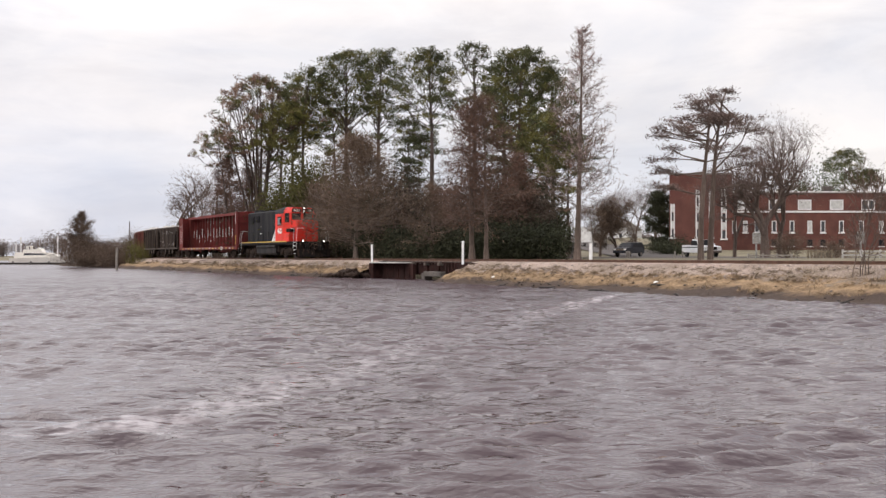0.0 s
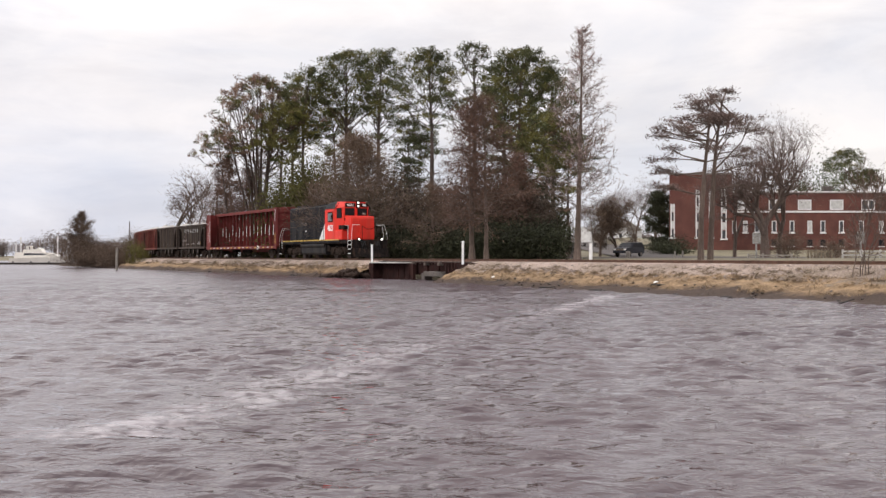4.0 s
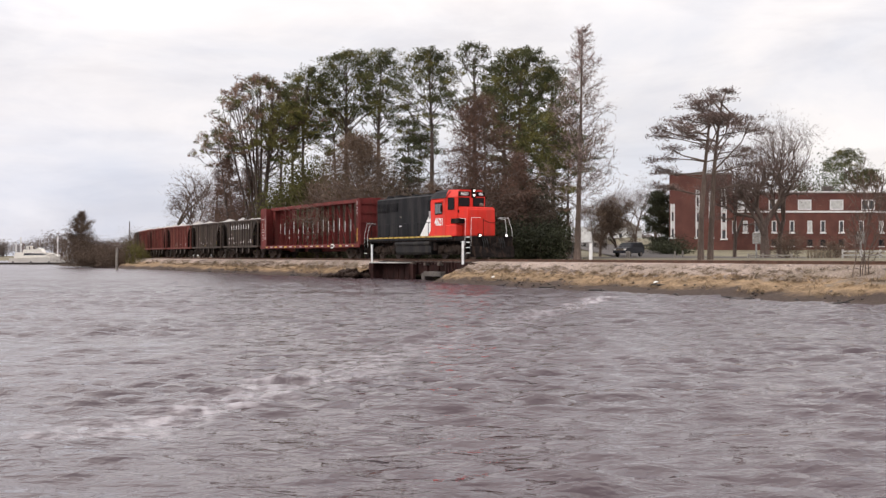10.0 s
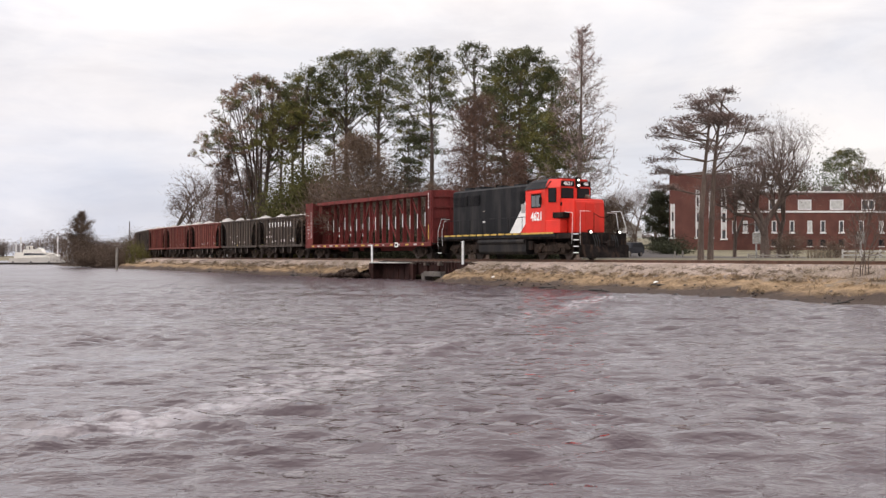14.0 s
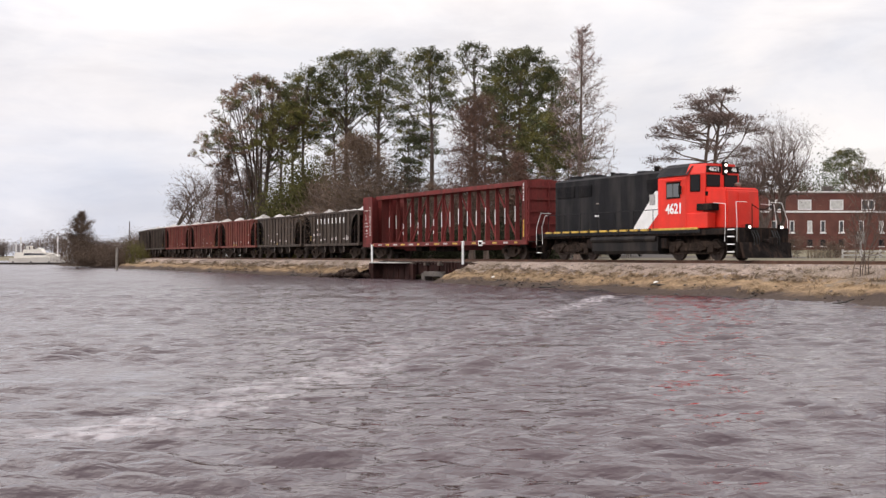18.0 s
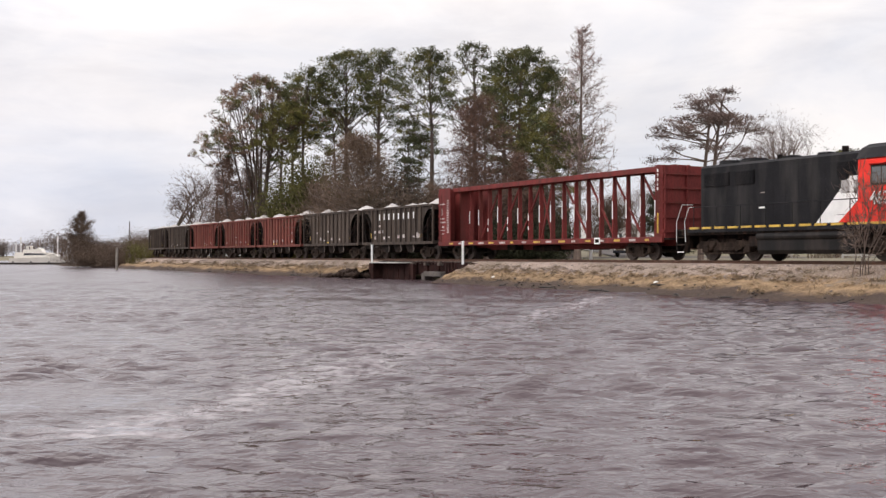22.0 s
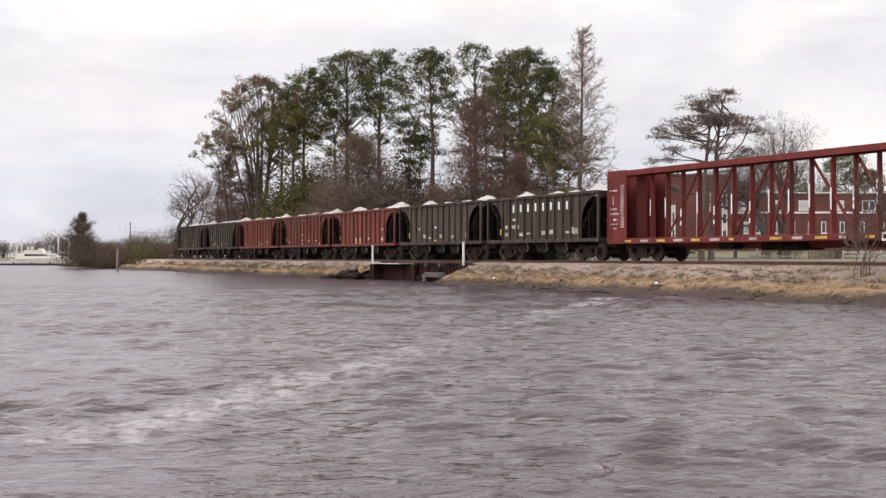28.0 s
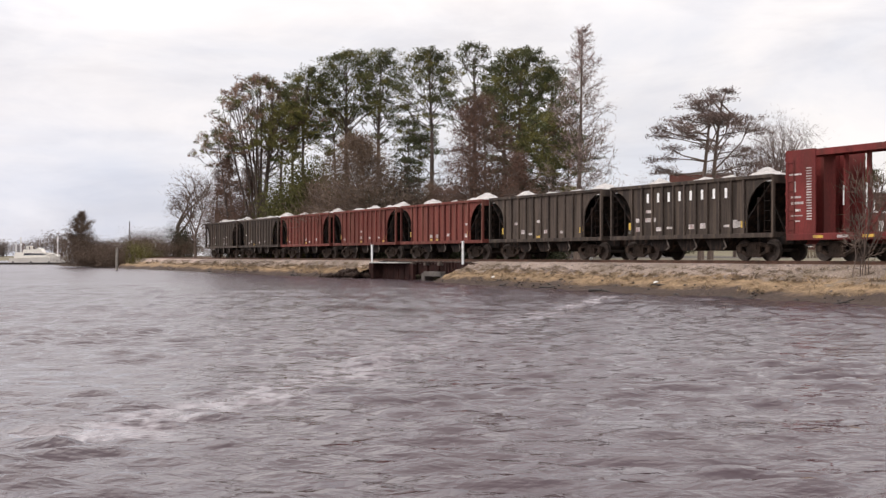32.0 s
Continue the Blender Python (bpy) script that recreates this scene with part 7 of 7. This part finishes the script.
def driftwood(s, u, length, r, turn, seed):
    """A dark log lying at the water's edge; u runs from the crest (0) to the water line (1)."""
    rng = np.random.default_rng(seed)
    w = lerp_table(s, SHORE)
    p, h = track(s, -1.7 - (w - 1.7) * u)
    segs, e, ed = bent(rng, (-length / 2, 0, 0), (1, 0, 0.04), length, r, r * 0.6, 5, 0.10)
    for k in range(2):
        sg, _, _ = bent(rng, segs[1 + 2 * k][0], (0.8, rng.uniform(-1, 1), 0.12), length * 0.25, r * 0.5, r * 0.2, 2, 0.15)
        segs += sg
    v, f = tubes(segs, 7)
    ob = part("driftwood", quick_mesh("driftwood", [(v, f, 0)], [M_dark_wood]), None, at=pose(p.x, p.y, lerp_table(u, [(0.66, 0.5), (0.82, 0.22), (1.0, 0.05), (1.1, -0.05)]), 0, 0, math.degrees(h) + turn))
    return tagged(ob, "dark wet driftwood branch stranded at the water's edge", "driftwood", "shore driftwood")


for i, (s, u, ln, r, a) in enumerate(((24, 0.97, 1.6, 0.07, 6), (30, 0.98, 1.3, 0.06, -12), (33.5, 0.98, 1.6, 0.05, 9), (36.5, 0.95, 0.8, 0.03, -20), (19, 0.95, 1.2, 0.05, 10), (14, 0.97, 0.9, 0.05, -8), (-22, 0.95, 1.4, 0.08, 5), (-30, 0.96, 1.2, 0.07, -10), (-45, 0.95, 1.5, 0.08, 12), (27, 0.72, 0.9, 0.04, 30), (39, 1.0, 0.9, 0.03, 4))):
    driftwood(s, u, ln, r, a, 300 + i)
for s, u, sz in ((26.5, 0.70, 0.10), (12, 0.86, 0.07)):
    p, h = track(s, -1.7 - (lerp_table(s, SHORE) - 1.7) * u)
    bm = bmesh.new()
    bmesh.ops.create_icosphere(bm, subdivisions=2, radius=sz)
    for v in bm.verts:
        v.co.z *= 0.45
        v.co += 0.04 * Vector((noise.noise(v.co * 9), noise.noise(v.co * 11 + Vector((5, 0, 0))), noise.noise(v.co * 7)))
    tagged(part("litter", bm, M_white_paint, at=pose(p.x, p.y, 0.50)), "crumpled white scrap of litter on the grass", "litter")


def bank_height(u):
    return lerp_table(u, [(0, 1.26), (0.12, 1.14), (0.3, 0.88), (0.5, 0.63), (0.66, 0.50), (0.74, 0.30), (0.82, 0.20), (1.0, 0.0), (1.12, -0.35)])


def scatter(n, s0, s1, u0, u1, seed):
    rng = np.random.default_rng(seed)
    out = []
    while len(out) < n:
        s = rng.uniform(s0, s1)
        if B0 - 0.4 < s < B1 + 0.4:
            continue
        u = rng.uniform(u0, u1)
        p, h = track(s, -1.7 - (lerp_table(s, SHORE) - 1.7) * u)
        out.append((p.x, p.y, bank_height(u)))
    return np.array(out), rng


def tufts(name, n, s0, s1, u0, u1, seed, blade, mat, label, k=14):
    c, rng = scatter(n, s0, s1, u0, u1, seed)
    c = np.repeat(c, k, axis=0)
    c = c + rng.normal(size=c.shape) * np.array([0.10, 0.10, 0.02])
    d = rng.normal(size=c.shape) * np.array([0.8, 0.8, 0.2]) + np.array([0, 0, 0.6])
    v, f = blades(rng, c + np.array([0, 0, 0.05]), blade[0], blade[1], d)
    return tagged(new(name, quick_mesh(name, [(v, f, 0)], [mat])), label, "grass", kind="stuff")


tufts("dry_grass", 1200, -60, 52, 0.34, 0.80, 401, (0.26, 0.022), M_dry_grass, "matted tan winter grass on the bank")
tufts("dry_weeds", 620, -80, 50, 0.16, 0.50, 402, (0.36, 0.016), M_weed, "thin brown weeds in the gravel", 22)


def stones(name, n, s0, s1, u0, u1, seed, r, mat, label):
    c, rng = scatter(n, s0, s1, u0, u1, seed)
    base = np.array([(1, 0, 0), (-1, 0, 0), (0, 1, 0), (0, -1, 0), (0, 0, 1), (0, 0, -1)], dtype=float)
    tri = np.array([(0, 2, 4), (2, 1, 4), (1, 3, 4), (3, 0, 4), (2, 0, 5), (1, 2, 5), (3, 1, 5), (0, 3, 5)])
    vs = base[None] * rng.uniform(0.6, 1.3, (n, 6, 1)) * (r * rng.uniform(0.4, 1.4, (n, 1, 1))) * np.array([1.2, 1.0, 0.7])
    a = rng.uniform(0, 6.28, n)
    rot = np.stack([np.cos(a), -np.sin(a), np.sin(a), np.cos(a)], 1).reshape(n, 2, 2)
    vs[:, :, :2] = np.einsum("nij,nkj->nki", rot, vs[:, :, :2])
    vs += c[:, None, :]
    fs = (tri[None] + 6 * np.arange(n)[:, None, None]).reshape(-1, 3)
    ob = new(name, mesh_of(name, vs.reshape(-1, 3), fs, mat))
    return tagged(ob, label, "stones", kind="stuff")


stones("shore_stones", 700, -70, 52, 0.66, 1.04, 411, 0.075, M_shore_stone, "small dark stones and clods along the water")
stones("ballast_stones", 5000, -60, 52, -0.05, 0.45, 412, 0.055, M_gravel_stone, "loose pale ballast stones on the slope")

# ---- water ----


def waves(xs, ys):
    """Short-crested wind waves running towards the near shore, in gusty patches; the shorter ones fade where they grow too small to see."""
    z = np.zeros_like(xs)
    rg = np.random.default_rng(4)
    far = np.maximum(ys, 0.0)
    gust = np.ones_like(xs)
    for lam, a, ph in ((13.0, -1.2, 0.3), (9.0, -2.0, 1.9), (6.5, -1.0, 4.0), (4.8, -1.7, 2.2)):
        gust += 0.16 * np.sin(2 * math.pi / lam * (math.cos(a) * xs + math.sin(a) * ys) + ph)
    for k in range(88):
        if k < 10:
            lam, slope, turn = rg.uniform(1.2, 3.4), 0.012, 0.35
        elif k < 58:
            lam, slope, turn = math.exp(rg.uniform(math.log(0.27), math.log(0.74))), 0.052, 0.32
        else:
            lam, slope, turn = math.exp(rg.uniform(math.log(0.20), math.log(0.30))), 0.020, 0.45
        a = rg.normal() * turn - math.pi / 2 - 0.10
        amp = slope * lam / (2 * math.pi) * rg.uniform(0.6, 1.3)
        kx, ky = 2 * math.pi / lam * math.cos(a), 2 * math.pi / lam * math.sin(a)
        s = np.sin(kx * xs + ky * ys + rg.uniform(0, 6.28))
        keep = np.clip((lam / (0.0030 * (far + 18)) - 1.5) / 1.5, 0, 1) if lam < 1.8 else 1.0
        z += amp * (s + 0.45 * s * s) * keep * (gust if k >= 10 else 1.0)
    return z * np.interp(np.abs(ys), [0, 30, 120, 300], [1, 1, 0.9, 0.2])


# the sheet spreads like a fan from the near shore, finest where the waves are seen closest
wy = np.concatenate([np.arange(-30, -4, 1.0), np.arange(-4, 45, 0.09), np.arange(45, 75, 0.15), np.arange(75, 140, 0.35), np.geomspace(140, 2500, 60)])
wu = np.concatenate([[-60, -20, -6, -2, -1, -0.7], np.linspace(-0.53, 0.53, 340), [0.7, 1, 2, 6, 20, 60]])
water = new("water", grid_mesh("water", wu, wy, waves, M_water, fan=lambda u, y: u * (np.maximum(y, -8) + 18)))
tagged(water, "choppy grey-brown river water with small wind waves", "water", kind="structure")

# ---- things that move ----
S_KNOTS = [-31.49, -19.35, -6.58, 5.45, 17.52, 29.66, 42.15, 54.65, 67.38]


def train_place(t):
    """How far the train has come along the track at t seconds: a natural cubic through places four seconds apart."""
    n, h = len(S_KNOTS), 4.0
    a = np.zeros((n, n))
    r = np.zeros(n)
    a[0, 0] = a[-1, -1] = 1
    for i in range(1, n - 1):
        a[i, i - 1] = a[i, i + 1] = h / 6
        a[i, i] = 2 * h / 3
        r[i] = (S_KNOTS[i + 1] - 2 * S_KNOTS[i] + S_KNOTS[i - 1]) / h
    m = np.linalg.solve(a, r)
    i = min(int(t // h), n - 2)
    u = ((i + 1) * h - t) / h
    v = 1 - u
    return float(u * S_KNOTS[i] + v * S_KNOTS[i + 1] + ((u ** 3 - u) * m[i] + (v ** 3 - v) * m[i + 1]) * h * h / 6)


def car_pose(s, half):
    a, _ = track(s + half)
    b, _ = track(s - half)
    d = a - b
    c = (a + b) / 2
    return pose(c.x, c.y, RAIL_Z, 0, 0, math.degrees(math.atan2(d.y, d.x)))


def motions():
    times = [i * 1.0 for i in range(33)]
    cars = [(loco, 3.96, 5.18), (lumber_car, 24.97, 9.3)] + [(h, 43.1 + 12.42 * i, 4.1) for i, h in enumerate(hoppers)]
    for ob, back, half in cars:
        walk(ob, [(t, car_pose(train_place(t) - back, half)) for t in times])
    steps = [i * 0.2 for i in range(161)]
    s0 = train_place(0)
    for w, m, r in WHEELS:
        walk(w, [(t, m @ Matrix.Rotation((train_place(t) - s0) / r, 4, "Y")) for t in steps])
    # the pickup truck drives off along the road
    rows = []
    for t, x, y, a in TRUCK_PATH:
        rows.append((t, pose(x, y, lerp_table(y, [(95, 1.47), (116, 1.50), (130, 1.54)]), 0, 0, a)))
    walk(truck, rows)
    # the water's surface drifts with the wind
    walk(water, [(0.0, pose(-2, 10, 0)), (32.0, pose(2.0, -12, 0))])


TRUCK_PATH = [(0.0, 27.3, 122, -78), (1.0, 29.2, 113, -74), (2.0, 31.9, 105.5, -66), (3.0, 36.1, 100.2, -48), (3.5, 39.2, 97.6, -38), (4.5, 46.5, 95.0, -20), (6.0, 60, 93, -12), (8.0, 80, 92, -10), (32.0, 80.5, 92, -10)]
motions()
